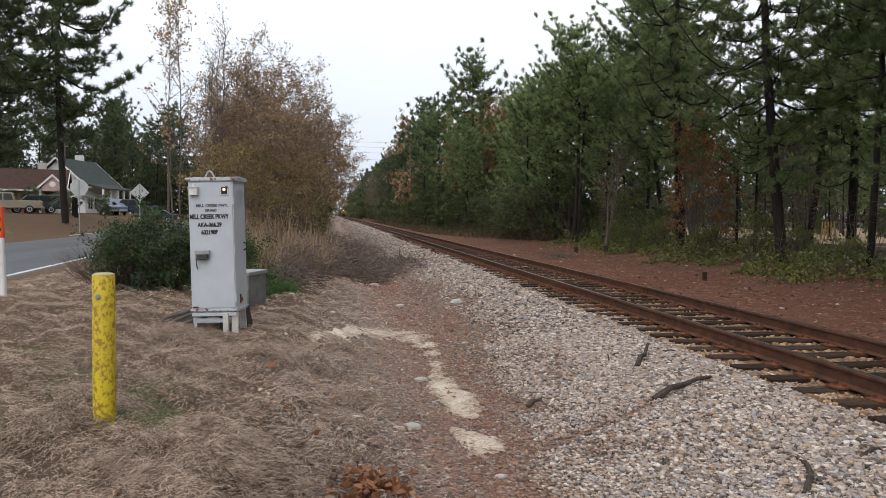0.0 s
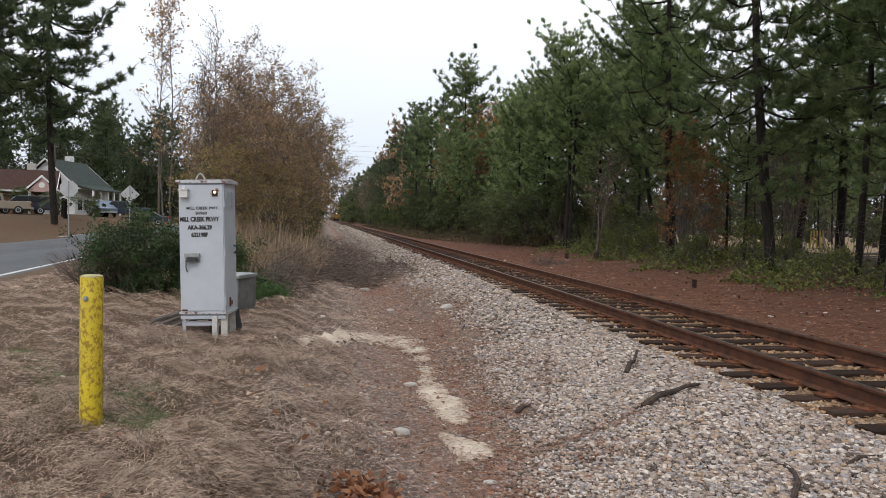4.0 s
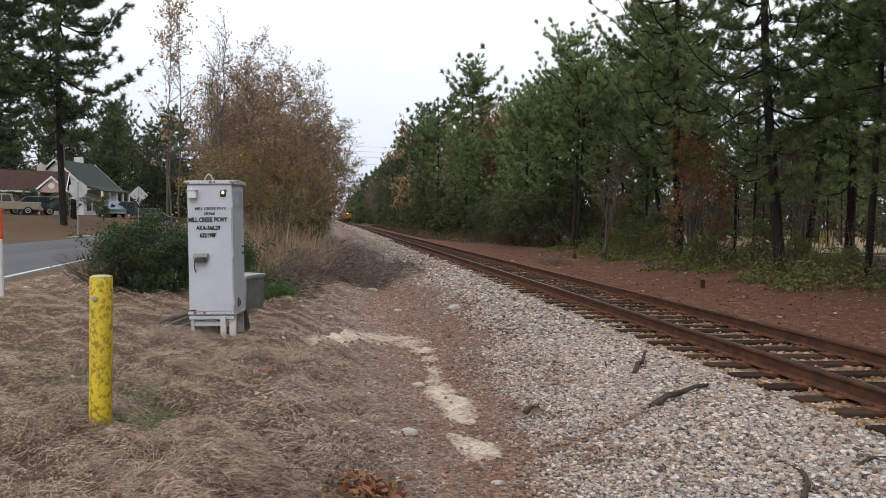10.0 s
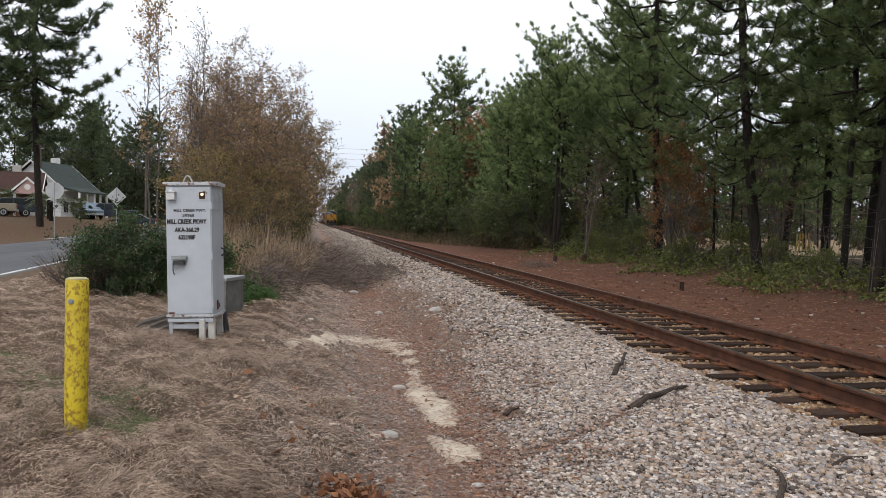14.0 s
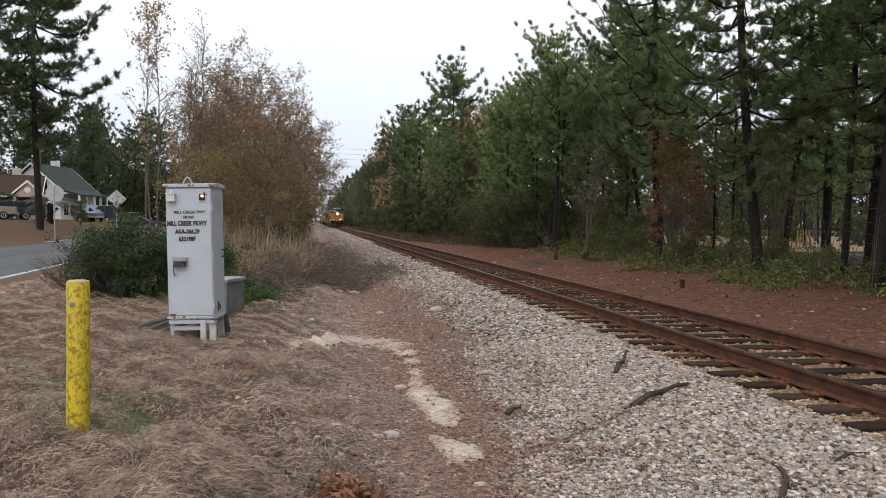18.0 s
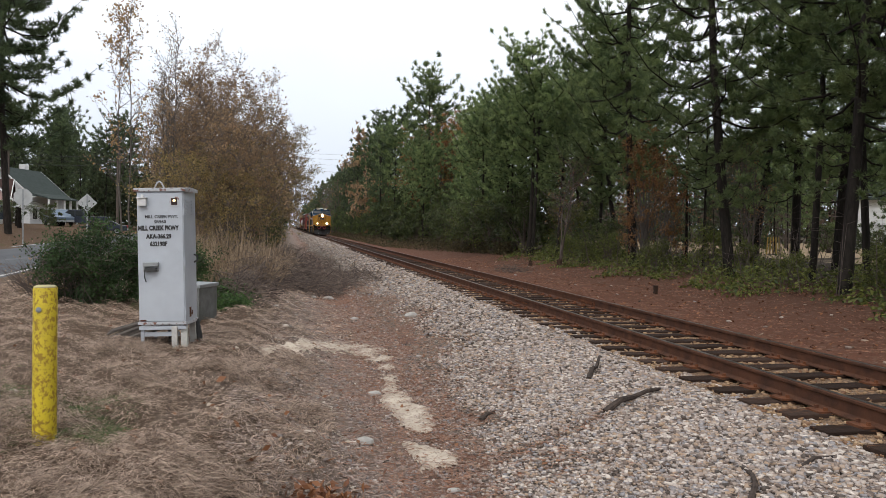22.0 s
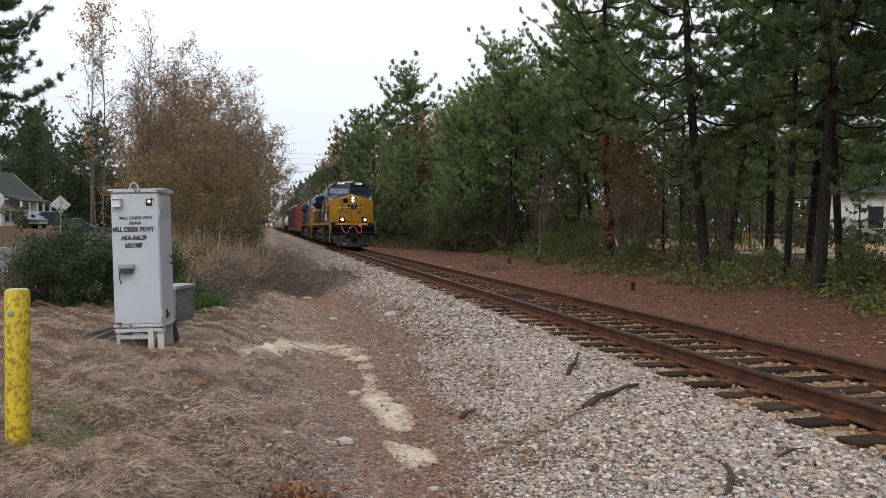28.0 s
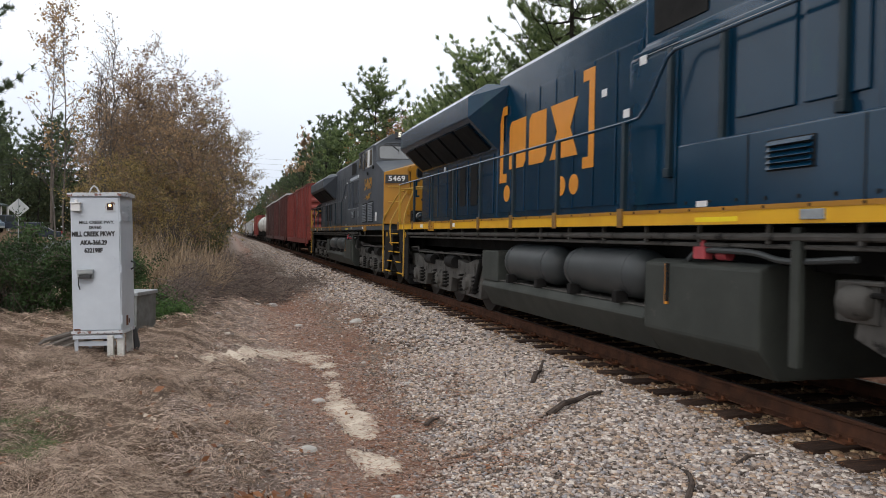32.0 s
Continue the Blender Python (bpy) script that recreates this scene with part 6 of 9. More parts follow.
def palm(x, y, h):
    z = float(ground_z(x, y))
    P = thing("palm", pose(x, y, z - 0.05), "short green palm in the front garden", "palm", "palms")
    part("trunk", Geo().cyl((0, 0, 0), (0, 0, h * 0.45), 0.16, 0.13, 10), M_PINE_BARK, P)
    r = np.random.default_rng(int(abs(x * 10)))
    v, f = [], []
    for k in range(26):
        az, up = r.uniform(0, 6.283), r.uniform(0.1, 1.2)
        for j in range(16):
            s = 0.35 + 0.65 * j / 16
            c = np.array([math.cos(az) * s * h * 0.5, math.sin(az) * s * h * 0.5, h * 0.45 + up * s * h * 0.45 - 0.35 * h * s * s])
            side = np.array([-math.sin(az), math.cos(az), 0])
            for q in (-1, 1):
                tip = c + side * q * 0.33 * h * 0.5 + np.array([math.cos(az) * 0.12, math.sin(az) * 0.12, -0.12])
                n = len(v)
                v += [c, c + np.array([math.cos(az), math.sin(az), 0]) * 0.05, tip]
                f.append((n, n + 1, n + 2))
    ob = new("fronds", array_mesh("fronds", v, f, M_LEAF_SHRUB))
    ob.parent = P


palm(-28.8, 75.0, 4.0)
palm(-20.6, 63.5, 3.6)
palm(-22.4, 68.5, 3.8)


def utility_pole(x, y, h, arm=True):
    z = float(ground_z(x, y)) - 0.2
    P = thing("utility_pole", pose(x, y, z), "weathered wooden utility pole", "utility pole", "utility poles")
    part("pole", Geo().cyl((0, 0, 0), (0, 0, h), 0.16, 0.10, 12), M_POLE, P)
    if arm:
        part("crossarm", Geo().box(-1.1, 1.1, -0.06, 0.06, h - 0.7, h - 0.58), M_POLE, P, "", 0.01)
        for k in (-1.0, -0.4, 0.4, 1.0):
            part("insulator", Geo().cyl((k, 0, h - 0.58), (k, 0, h - 0.42), 0.05, 0.03, 8), M_GALV, P)


def wire(a, b, sag, r=0.012):
    a, b = Vector(a), Vector(b)
    pts = [a.lerp(b, s / 12) - Vector((0, 0, 4 * sag * (s / 12) * (1 - s / 12))) for s in range(13)]
    tagged(part("overhead_wire", Geo().tube(pts, r, 4), M_STEEL), "thin dark overhead wire", "wire", "overhead wires")


for x, y, h in ((-18.6, 88, 9), (-10.2, 62, 7.5), (-31, 92, 9), (45.6, 46.3, 9.4)):
    utility_pole(x, y, h)
utility_pole(36.0, 48.0, 7.0, False)
for k in range(3):
    wire((-31 + k * 0.5, 92, 9.2 - 0.5 * k), (-18.6, 88, 9.2 - 0.5 * k), 0.4, 0.02)
    wire((-18.6, 88, 9.2 - 0.5 * k), (-10.2, 62, 7.8 - 0.5 * k), 0.5, 0.016)
for z in (13.2, 14.6, 15.7, 16.7):
    wire((-30, 148, z), (40, 152, z - 0.4), 0.5, 0.018)
wire((-10.2, 62, 7.5), (-6.5, 35, 6.8), 0.3, 0.012)

# open ground and a white building behind the wood
bx, by = 52.5, 45.0
B = thing("white_building", pose(bx, by, float(ground_z(bx, by)) - 0.1, 0, 0, -40), "long low white building behind the pines", "building")
part("wall", Geo().box(-11, 11, -4, 4, 0, 3.9), M_SIDING_WHITE, B)
part("roof", Geo().prism([(-4.5, 3.95), (0, 4.75), (4.5, 3.95), (4.5, 3.75), (-4.5, 3.75)], "x", -11.4, 11.4), M_SHINGLE_GREEN, B)
for k in range(5):
    w = part("window", Geo().box(-7.5 + k * 3.4, -6.3 + k * 3.4, -4.05, -4.0, 1.2, 3.0), M_TRIM, B)
    part("pane", Geo().box(-7.4 + k * 3.4, -6.4 + k * 3.4, -4.07, -4.05, 1.3, 2.9), M_WINDOW, w)
M_FIELD = material("pale_dry_field", (0.34, 0.25, 0.16), (0.25, 0.19, 0.12), 0.6, 0.95, 0, 0.4, 8)
v, f = sheet(np.linspace(22, 70, 20), np.linspace(22, 70, 20), 0.03)
tagged(new("dry_field", array_mesh("dry_field", v, f, M_FIELD)), "pale dry grass field behind the pines", "field", kind="structure")
M_STAKE = material("weathered_yellow_stake", (0.36, 0.25, 0.07), (0.26, 0.18, 0.05), 6, 0.8)
for k in range(5):
    x, y = 25.0 + k * 0.16, 34.9 - k * 0.05
    s = thing("yellow_stake", pose(x, y, float(ground_z(x, y)), 0, 4 - k * 2, 0), "leaning yellow stake in dry grass", "stake", "yellow stakes")
    part("stake", Geo().box(-0.03, 0.03, -0.02, 0.02, 0, 0.95), M_STAKE, s)

# wood behind the houses
M_BACKWOOD = leaf_material("dim_pine_wood", (0.018, 0.028, 0.014), (0.070, 0.080, 0.038), 0.2, 0.9)
rng = np.random.default_rng(34)
n = 42000
ang, d = rng.uniform(-0.66, -0.035, n), rng.uniform(128, 165, n)
top = 11.0 + 2.6 * np.sin(ang * 41) + 1.8 * np.sin(ang * 97 + 1) + 1.2 * np.sin(ang * 211)
c = np.stack([d * np.sin(ang), d * np.cos(ang), 1 + rng.uniform(size=n) ** 0.85 * top], 1)
tagged(new("pine_wood", array_mesh("pine_wood", *leaf_arrays(c[c[:, 0] < -7.5], rng, 0.62), M_BACKWOOD)), "dim pine wood behind the houses", "wood", kind="stuff")

for k in range(9):
    x, y = 41.0 + k * 1.7 + 0.3 * math.sin(k * 3), 50.0 - k * 1.9
    plant("evergreen_shrub", far_shrubs[k % 2], x, y, 0.8, k * 1.3, "dark clipped hedge shrub before the white building", "shrub", "hedge shrubs", sz=0.55)
# bare brown wood behind the field
M_BAREWOOD = leaf_material("bare_brown_wood", (0.035, 0.026, 0.020), (0.125, 0.090, 0.062), 0.15, 0.9)
rng = np.random.default_rng(36)
n = 22000
ang, d = rng.uniform(0.36, 1.2, n), rng.uniform(84, 106, n)
top = d * (0.115 + 0.022 * np.sin(ang * 37) + 0.016 * np.sin(ang * 83 + 2))
c = np.stack([d * np.sin(ang), d * np.cos(ang), 0.4 + rng.uniform(size=n) ** 0.9 * top], 1)
tagged(new("bare_wood", array_mesh("bare_wood", *leaf_arrays(c, rng, 0.45), M_BAREWOOD)), "bare brown winter wood behind the field", "wood", kind="stuff")

# wooded distance all round
M_FARWOOD = leaf_material("hazy_far_wood", (0.035, 0.045, 0.030), (0.085, 0.085, 0.06), 0.1, 0.9)
rng = np.random.default_rng(33)
ang = rng.uniform(0, 2 * np.pi, 26000)
far = 230 + 60 * rng.uniform(size=26000)
hx, hy = far * np.sin(ang), far * np.cos(ang)
hz = rng.uniform(0, 1, 26000) ** 0.8 * (12 + 4 * np.sin(ang * 23) + 2.5 * np.sin(ang * 61 + 1))
gap = (np.abs(hx - 5.0) > 9.5) | (hy < 0)
c = np.stack([hx, hy, hz], 1)[gap]
tagged(new("far_wood", array_mesh("far_wood", *leaf_arrays(c, rng, 3.2), M_FARWOOD)), "hazy dark wood all round in the distance", "wood", kind="stuff")

# ---- the train; each vehicle's own space: y runs back from its front, z = 0 on the rails ----
M_BLUE = material("deep_blue_locomotive_paint", (0.003, 0.030, 0.064), (0.002, 0.024, 0.052), 0.7, 0.16, 0, 0.10, 1.6, [((0.005, 0.036, 0.060), 1.3, 0.60), ((0.004, 0.020, 0.036), 9, 0.70)], shine=0.45)
M_LABEL = material("bright_yellow_label", (0.80, 0.62, 0.01), (0.72, 0.56, 0.01), 5, 0.5)
M_CHANNEL = material("dark_green_blue_channel_paint", (0.006, 0.020, 0.030), (0.004, 0.014, 0.022), 3, 0.45)
M_BROWNFOOT = material("brown_grimed_yellow_paint", (0.20, 0.105, 0.025), (0.13, 0.07, 0.02), 6, 0.6)
M_NOSE = material("golden_yellow_paint", (0.36, 0.168, 0.011), (0.30, 0.136, 0.010), 1.2, 0.42, 0, 0.03, 30, [((0.24, 0.11, 0.014), 3, 0.66)])
M_STRIPE = material("bright_yellow_stripe", (0.66, 0.36, 0.010), (0.58, 0.30, 0.010), 1.5, 0.45, 0, 0.03, 40, [((0.45, 0.27, 0.03), 6, 0.68)])
M_LOGO = material("orange_yellow_marking", (0.66, 0.25, 0.02), (0.60, 0.23, 0.02), 3, 0.45)
M_UNDER = material("grimy_dark_grey_running_gear", (0.011, 0.0105, 0.010), (0.007, 0.0065, 0.0065), 3, 0.8, 0, 0.2, 40, [((0.030, 0.025, 0.020), 4, 0.66)], shine=0.2)
M_TRUCK = material("dusty_grey_truck_frame", (0.105, 0.10, 0.093), (0.065, 0.062, 0.058), 3, 0.8, 0.1, 0.25, 40, [((0.018, 0.017, 0.016), 6, 0.6)])
M_RESERVOIR = material("blue_grey_reservoir_paint", (0.042, 0.048, 0.050), (0.034, 0.038, 0.040), 2, 0.5, 0, 0.05, 40, [((0.058, 0.058, 0.054), 2.5, 0.66)])
M_TANKGREY = material("dusty_dark_grey_tank_paint", (0.036, 0.040, 0.035), (0.026, 0.030, 0.026), 2, 0.7, 0, 0.1, 40, [((0.07, 0.067, 0.06), 3, 0.64)])
M_PLOW = material("dull_grey_plow", (0.016, 0.0155, 0.016), (0.010, 0.010, 0.010), 3, 0.6, 0, 0.1, 40, [((0.032, 0.025, 0.020), 3, 0.62)], shine=0.3)
M_WHEEL = material("worn_wheel_steel", (0.045, 0.038, 0.034), (0.028, 0.024, 0.022), 6, 0.7, 0.2)
M_GLASS = material("dark_cab_glass", (0.135, 0.145, 0.155), (0.115, 0.125, 0.135), 1, 0.05, 0.85, 0.0, 10)
M_DARKGLASS = material("unlit_window_glass", (0.010, 0.011, 0.012), (0.008, 0.009, 0.010), 1, 0.12, 0, 0.0, 10, shine=0.1)
M_GREYLOCO = material("faded_grey_blue_paint", (0.055, 0.066, 0.082), (0.042, 0.051, 0.064), 0.8, 0.5, 0, 0.05, 30, [((0.05, 0.06, 0.07), 1.5, 0.6)])
M_RAILYELLOW = material("yellow_handrail_paint", (0.46, 0.27, 0.03), (0.36, 0.205, 0.03), 4, 0.5)
M_HOSE = material("red_air_hose", (0.42, 0.06, 0.07), (0.33, 0.05, 0.06), 6, 0.5)
M_GREENCAP = material("dull_green_paint", (0.03, 0.12, 0.06), (0.02, 0.09, 0.05), 6, 0.6)
M_RUSTBOX = material("rust_brown_lamp_recess", (0.10, 0.055, 0.025), (0.07, 0.04, 0.02), 8, 0.7)
M_LAMP = lamp_material("lit_headlamp", (1.0, 0.86, 0.66), 320.0)
M_NUMBER = lamp_material("lit_number_digits", (1.0, 0.93, 0.74), 0.55)
M_REFLECT = material("lamp_reflector", (0.6, 0.6, 0.58), (0.5, 0.5, 0.48), 5, 0.2, 0.9)
M_BOXRED = material("oxide_red_boxcar_paint", (0.20, 0.035, 0.028), (0.15, 0.026, 0.022), 0.8, 0.6, 0, 0.1, 30, [((0.10, 0.03, 0.022), 2, 0.6)])
M_BOXMAROON = material("faded_maroon_boxcar_paint", (0.075, 0.020, 0.018), (0.055, 0.016, 0.015), 0.8, 0.65, 0, 0.1, 30, [((0.07, 0.03, 0.025), 2, 0.6)])
M_BOXBROWN = material("dark_brown_boxcar_paint", (0.055, 0.022, 0.02), (0.038, 0.018, 0.017), 0.8, 0.65, 0, 0.1, 30, [((0.03, 0.018, 0.016), 2, 0.6)])
M_TANK = material("off_white_tank_paint", (0.60, 0.60, 0.58), (0.50, 0.50, 0.48), 0.8, 0.5, 0, 0.03, 30, [((0.36, 0.33, 0.29), 1.4, 0.62)])
M_HOPPER = material("pale_grey_hopper_paint", (0.40, 0.41, 0.41), (0.30, 0.31, 0.31), 0.8, 0.6, 0, 0.05, 30, [((0.22, 0.19, 0.16), 1.4, 0.62)])
M_ROOF = material("galvanised_car_roof", (0.60, 0.61, 0.62), (0.48, 0.49, 0.50), 2, 0.45, 0.3)

FACE_LEFT = Matrix(((0, 0, -1, 0), (-1, 0, 0, 0), (0, 1, 0, 0), (0, 0, 0, 1)))
FACE_FRONT = Matrix.Rotation(radians(90), 4, "X")
wheelsets = []


def wheelset(parent, y, r, half=0.75, spin=True):
    """Two wheels on an axle, turning about x."""
    g = Geo().cyl((-half, 0, 0), (half, 0, 0), 0.09, n=10)
    for s in (-1, 1):
        g.lathe([(s * (half + 0.075), r * 0.25), (s * (half + 0.07), r * 0.55), (s * (half + 0.055), r * 0.62), (s * (half + 0.07), r * 0.90), (s * (half + 0.07), r), (s * (half - 0.04), r), (s * (half - 0.05), r + 0.03), (s * (half - 0.07), r + 0.03), (s * (half - 0.07), r * 0.3)], 28, "x")
    w = part("wheelset", g, M_WHEEL, parent, "", 0, True)
    w.matrix_basis = pose(0, y, r)
    if spin:
        wheelsets.append((w, y, r))
    return w


def loco_truck(loco, y0):
    """Three-axle truck, centred at y0."""
    t = part("truck", Geo().box(-0.95, 0.95, -0.3, 0.3, 0.55, 0.8).box(-0.9, 0.9, -2.9, -2.75, 0.55, 0.75).box(-0.9, 0.9, 2.75, 2.9, 0.55, 0.75), M_TRUCK, loco, "dusty grey cast truck frame", 0.02)
    t.matrix_basis = pose(0, y0, 0)
    for s in (-1, 1):
        a, b = s * 1.06, s * 1.22
        side = [(-3.0, 0.74), (-2.95, 1.0), (-2.3, 1.02), (-1.75, 0.92), (-1.2, 0.98), (-0.45, 0.90), (0.45, 0.90), (1.2, 0.98), (1.75, 0.92), (2.3, 1.02), (2.95, 1.0), (3.0, 0.74),
                (2.68, 0.62), (2.62, 0.27), (1.42, 0.29), (1.30, 0.56), (0.72, 0.58), (0.62, 0.27), (-0.62, 0.27), (-0.72, 0.58), (-1.30, 0.56), (-1.42, 0.29), (-2.62, 0.27), (-2.68, 0.62)]
        part("side_frame", Geo().prism(side, "x", min(a, b), max(a, b)), M_TRUCK, t, "", 0.02)
        for k in (-2.0, 0.0, 2.0):
            box = part("axle_box", Geo().lathe([(s * 1.22, 0.20), (s * 1.28, 0.19), (s * 1.30, 0.13), (s * 1.36, 0.12), (s * 1.37, 0.04)], 16, "x", (0, k, 0.53)), M_TRUCK, t)
            for d in (-0.42, 0.42):
                g = Geo().tube([(s * 1.24 + 0.085 * math.cos(i * 0.9), k + d + 0.085 * math.sin(i * 0.9), 0.35 + i * 0.0105) for i in range(34)], 0.018, 4)
                part("coil_spring", g, M_UNDER, t)
        for a, b, r in ((-1.15, -0.6, 0.13), (0.6, 1.15, 0.11)):
            part("brake_cylinder", Geo().cyl((s * 1.24, a, 0.92), (s * 1.24, b, 0.92), r, n=14), M_UNDER, t, "", 0, True)
        part("brake_pipe", Geo().tube([(s * 1.27, -2.8, 1.10), (s * 1.27, -1.2, 1.12), (s * 1.27, 0, 1.08), (s * 1.27, 1.2, 1.12), (s * 1.27, 2.8, 1.08)], 0.022, 6), M_UNDER, t)
        part("brake_chamber", Geo().lathe([(2.78, 0.02), (2.80, 0.10), (2.86, 0.135), (2.98, 0.14), (3.05, 0.12), (3.09, 0.05)], 16, "y", (s * 1.24, 0, 1.02)), M_TRUCK, t, "", 0, True)
        part("upper_pipe", Geo().tube([(s * 1.28, 3.02, 1.16), (s * 1.28, 2.0, 1.18), (s * 1.28, 1.88, 1.07), (s * 1.28, -2.6, 1.10)], 0.018, 6), M_TRUCK, t)
        for k in (-2.0, 0.0, 2.0):
            part("pedestal_liner", Geo().box(min(s * 1.2, s * 1.25), max(s * 1.2, s * 1.25), k + 0.28, k + 0.62, 0.30, 0.36).box(min(s * 1.2, s * 1.245), max(s * 1.2, s * 1.245), k - 0.3, k - 0.22, 0.34, 0.92), M_TRUCK, t, "", 0.01)
        part("truck_end_casting", Geo().box(min(s * 1.04, s * 1.26), max(s * 1.04, s * 1.26), -3.1, -2.75, 0.9, 1.16).box(min(s * 1.04, s * 1.26), max(s * 1.04, s * 1.26), 2.75, 3.15, 0.86, 1.18), M_TRUCK, t, "", 0.03)
        part("damper", Geo().cyl((s * 1.26, -2.35, 0.38), (s * 1.26, -2.75, 1.0), 0.05, n=10), M_UNDER, t)
    for k in (-2.0, 0.0, 2.0):
        part("traction_motor", Geo().box(-0.62, 0.62, k - 0.85, k + 0.55, 0.22, 1.02), M_UNDER, t, "", 0.04)
        wheelset(t, k, 0.53)


def locomotive(label, body_mat, nose_mat, sill_mat, logo_mat, digits, plate_digits=""):
    """Six-axle wide-cab diesel locomotive, 22.3 m between couplings."""
    L = thing("locomotive", pose(TRACK_X, 0, 0), label, "locomotive", "locomotives of the train")
    # front end
    rows = [(1.42, -0.72, 0.98), (1.40, -0.76, 0.72), (1.30, -0.84, 0.46), (1.12, -0.94, 0.26), (0.98, -1.0, 0.12)]
    v = [(x * u, y - 0.17 * (1 - abs(u)) - 0.04 * math.sin(k), z) for k, (x, y, z) in enumerate(rows) for u in (-1, -0.6, -0.2, 0.2, 0.6, 1)]
    v += [(x, y + 0.10, z) for x, y, z in v]
    f = [(6 * k + i, 6 * k + 6 + i, 6 * k + 7 + i, 6 * k + 1 + i) for k in range(4) for i in range(5)]
    rim = [0, 1, 2, 3, 4, 5, 11, 17, 23, 29, 28, 27, 26, 25, 24, 18, 12, 6]
    f += [tuple(30 + i for i in reversed(q)) for q in f] + [(a, b, b + 30, a + 30) for a, b in zip(rim, rim[1:] + rim[:1])]
    plow = part("plow", Geo().add(v, f), M_PLOW, L, "dull grey curved snow plow")
    for x in (-0.47, 0.47):
        part("plow_brace", Geo().box(x - 0.03, x + 0.03, -0.95, -0.5, 0.4, 0.9), M_UNDER, plow)
    for s in (-0.75, 0.9):
        g = Geo()
        for k in range(3):
            g.tube([(s + k * 0.07, -1.06, 0.62), (s + 0.02 + k * 0.07, -1.12, 0.45), (s + 0.05 + k * 0.07, -1.14, 0.34)], 0.022, 6)
        part("hanging_hose", g, M_UNDER, plow)
    for s, r in ((-0.72, 0.0), (0.86, 0.03)):
        for k in range(3):
            part("glad_hand", Geo().box(s + k * 0.07 - 0.02, s + k * 0.07 + 0.045, -1.16, -1.13, 0.30 + r, 0.36 + r), M_GALV, plow, "pale hose coupling", 0.006)
    part("brake_hose", Geo().tube(smooth_line([(0.55, -0.9, 1.0), (0.68, -1.1, 0.92), (0.80, -1.18, 0.62), (0.84, -1.2, 0.36), (0.86, -1.2, 0.24)]), 0.028, 8), M_UNDER, L, "hanging black brake hose", 0, True)
    part("pilot", Geo().box(-1.45, 1.45, -0.78, -0.5, 0.9, 1.56), M_UNDER, L, "dark pilot plate", 0.015)
    part("anticlimber", Geo().prism([(-1.25, -1.08), (1.25, -1.08), (1.45, -0.78), (-1.45, -0.78)], "z", 1.42, 1.60), M_UNDER, L, "", 0.015)
    part("front_stripe", Geo().prism([(-1.20, -1.09), (0.98, -1.09), (0.98, -0.80), (-1.20, -0.80)], "z", 1.602, 1.735), nose_mat, L, "yellow front edge of the walkway", 0.006)
    part("coupler", Geo().box(-0.16, 0.16, -1.2, -0.6, 0.76, 0.98).box(-0.2, 0.08, -1.42, -1.15, 0.70, 1.04).box(0.06, 0.22, -1.36, -1.12, 0.72, 1.02).box(-0.45, 0.45, -0.95, -0.7, 0.72, 1.08), M_UNDER, L, "dark cast coupler", 0.025)
    part("air_hose", Geo().tube(smooth_line([(-0.82, -1.0, 1.46), (-0.74, -1.08, 1.30), (-0.63, -1.14, 1.14), (-0.50, -1.15, 1.09), (-0.38, -1.15, 1.15), (-0.24, -1.13, 1.37), (-0.14, -1.1, 1.50), (-0.02, -1.1, 1.54), (0.10, -1.1, 1.45), (0.20, -1.12, 1.24), (0.30, -1.15, 1.11), (0.42, -1.15, 1.08), (0.52, -1.13, 1.16), (0.54, -1.12, 1.32), (0.48, -1.08, 1.50)]), 0.027, 8), M_HOSE, L, "looped red air hose", 0, True)
    part("hose_fitting", Geo().cyl((0.36, -1.1, 1.55), (0.52, -1.1, 1.55), 0.06, n=10), M_HOSE, L, "red hose valve")
    part("hose_bracket", Geo().box(-0.30, -0.08, -1.10, -1.08, 1.40, 1.46), M_GALV, L, "small grey hose bracket")
    part("glad_hand", Geo().box(-0.92, -0.74, -1.09, -1.0, 1.46, 1.54), M_GREENCAP, L, "green hose coupling", 0.01)
    part("uncoupling_lever", Geo().tube([(-1.35, -0.95, 1.12), (-0.4, -0.95, 1.10), (-0.25, -1.15, 1.0), (0.25, -1.15, 1.0), (0.4, -0.95, 1.10), (1.35, -0.95, 1.12)], 0.018, 6), M_TRUCK, L)
    for s in (-1, 1):
        part("anchor_step", Geo().box(min(s * 0.75, s * 1.3), max(s * 0.75, s * 1.3), -1.0, -0.78, 1.16, 1.20), M_UNDER, L, "", 0.004)
    # deck and stripe
    part("frame", Geo().box(-0.85, 0.85, -0.5, 21.0, 1.20, 1.59).box(-1.40, 1.40, -0.5, 0.4, 1.5, 1.6), M_UNDER, L, "dark underframe", 0.01)
    part("walkway", Geo().box(-1.5, 1.5, 0.35, 20.75, 1.60, 1.77), body_mat, L, "", 0.01)
    for s in (-1, 1):
        x = s * 1.504
        part("stripe", Geo().box(min(x, x - s * 0.02), max(x, x - s * 0.02), 0.36, 20.74, 1.605, 1.765), sill_mat, L, "yellow side sill", 0.003)
        part("sill_rim", Geo().box(min(x, x + s * 0.006), max(x, x + s * 0.006), 0.36, 20.74, 1.728, 1.768), nose_mat, L, "browner bolted upper edge of the sill")
        for k in range(40):
            part("bolt", Geo().cyl((s * 1.509, 0.6 + k * 0.51, 1.748), (s * 1.516, 0.6 + k * 0.51, 1.748), 0.014, n=6), M_UNDER, L)
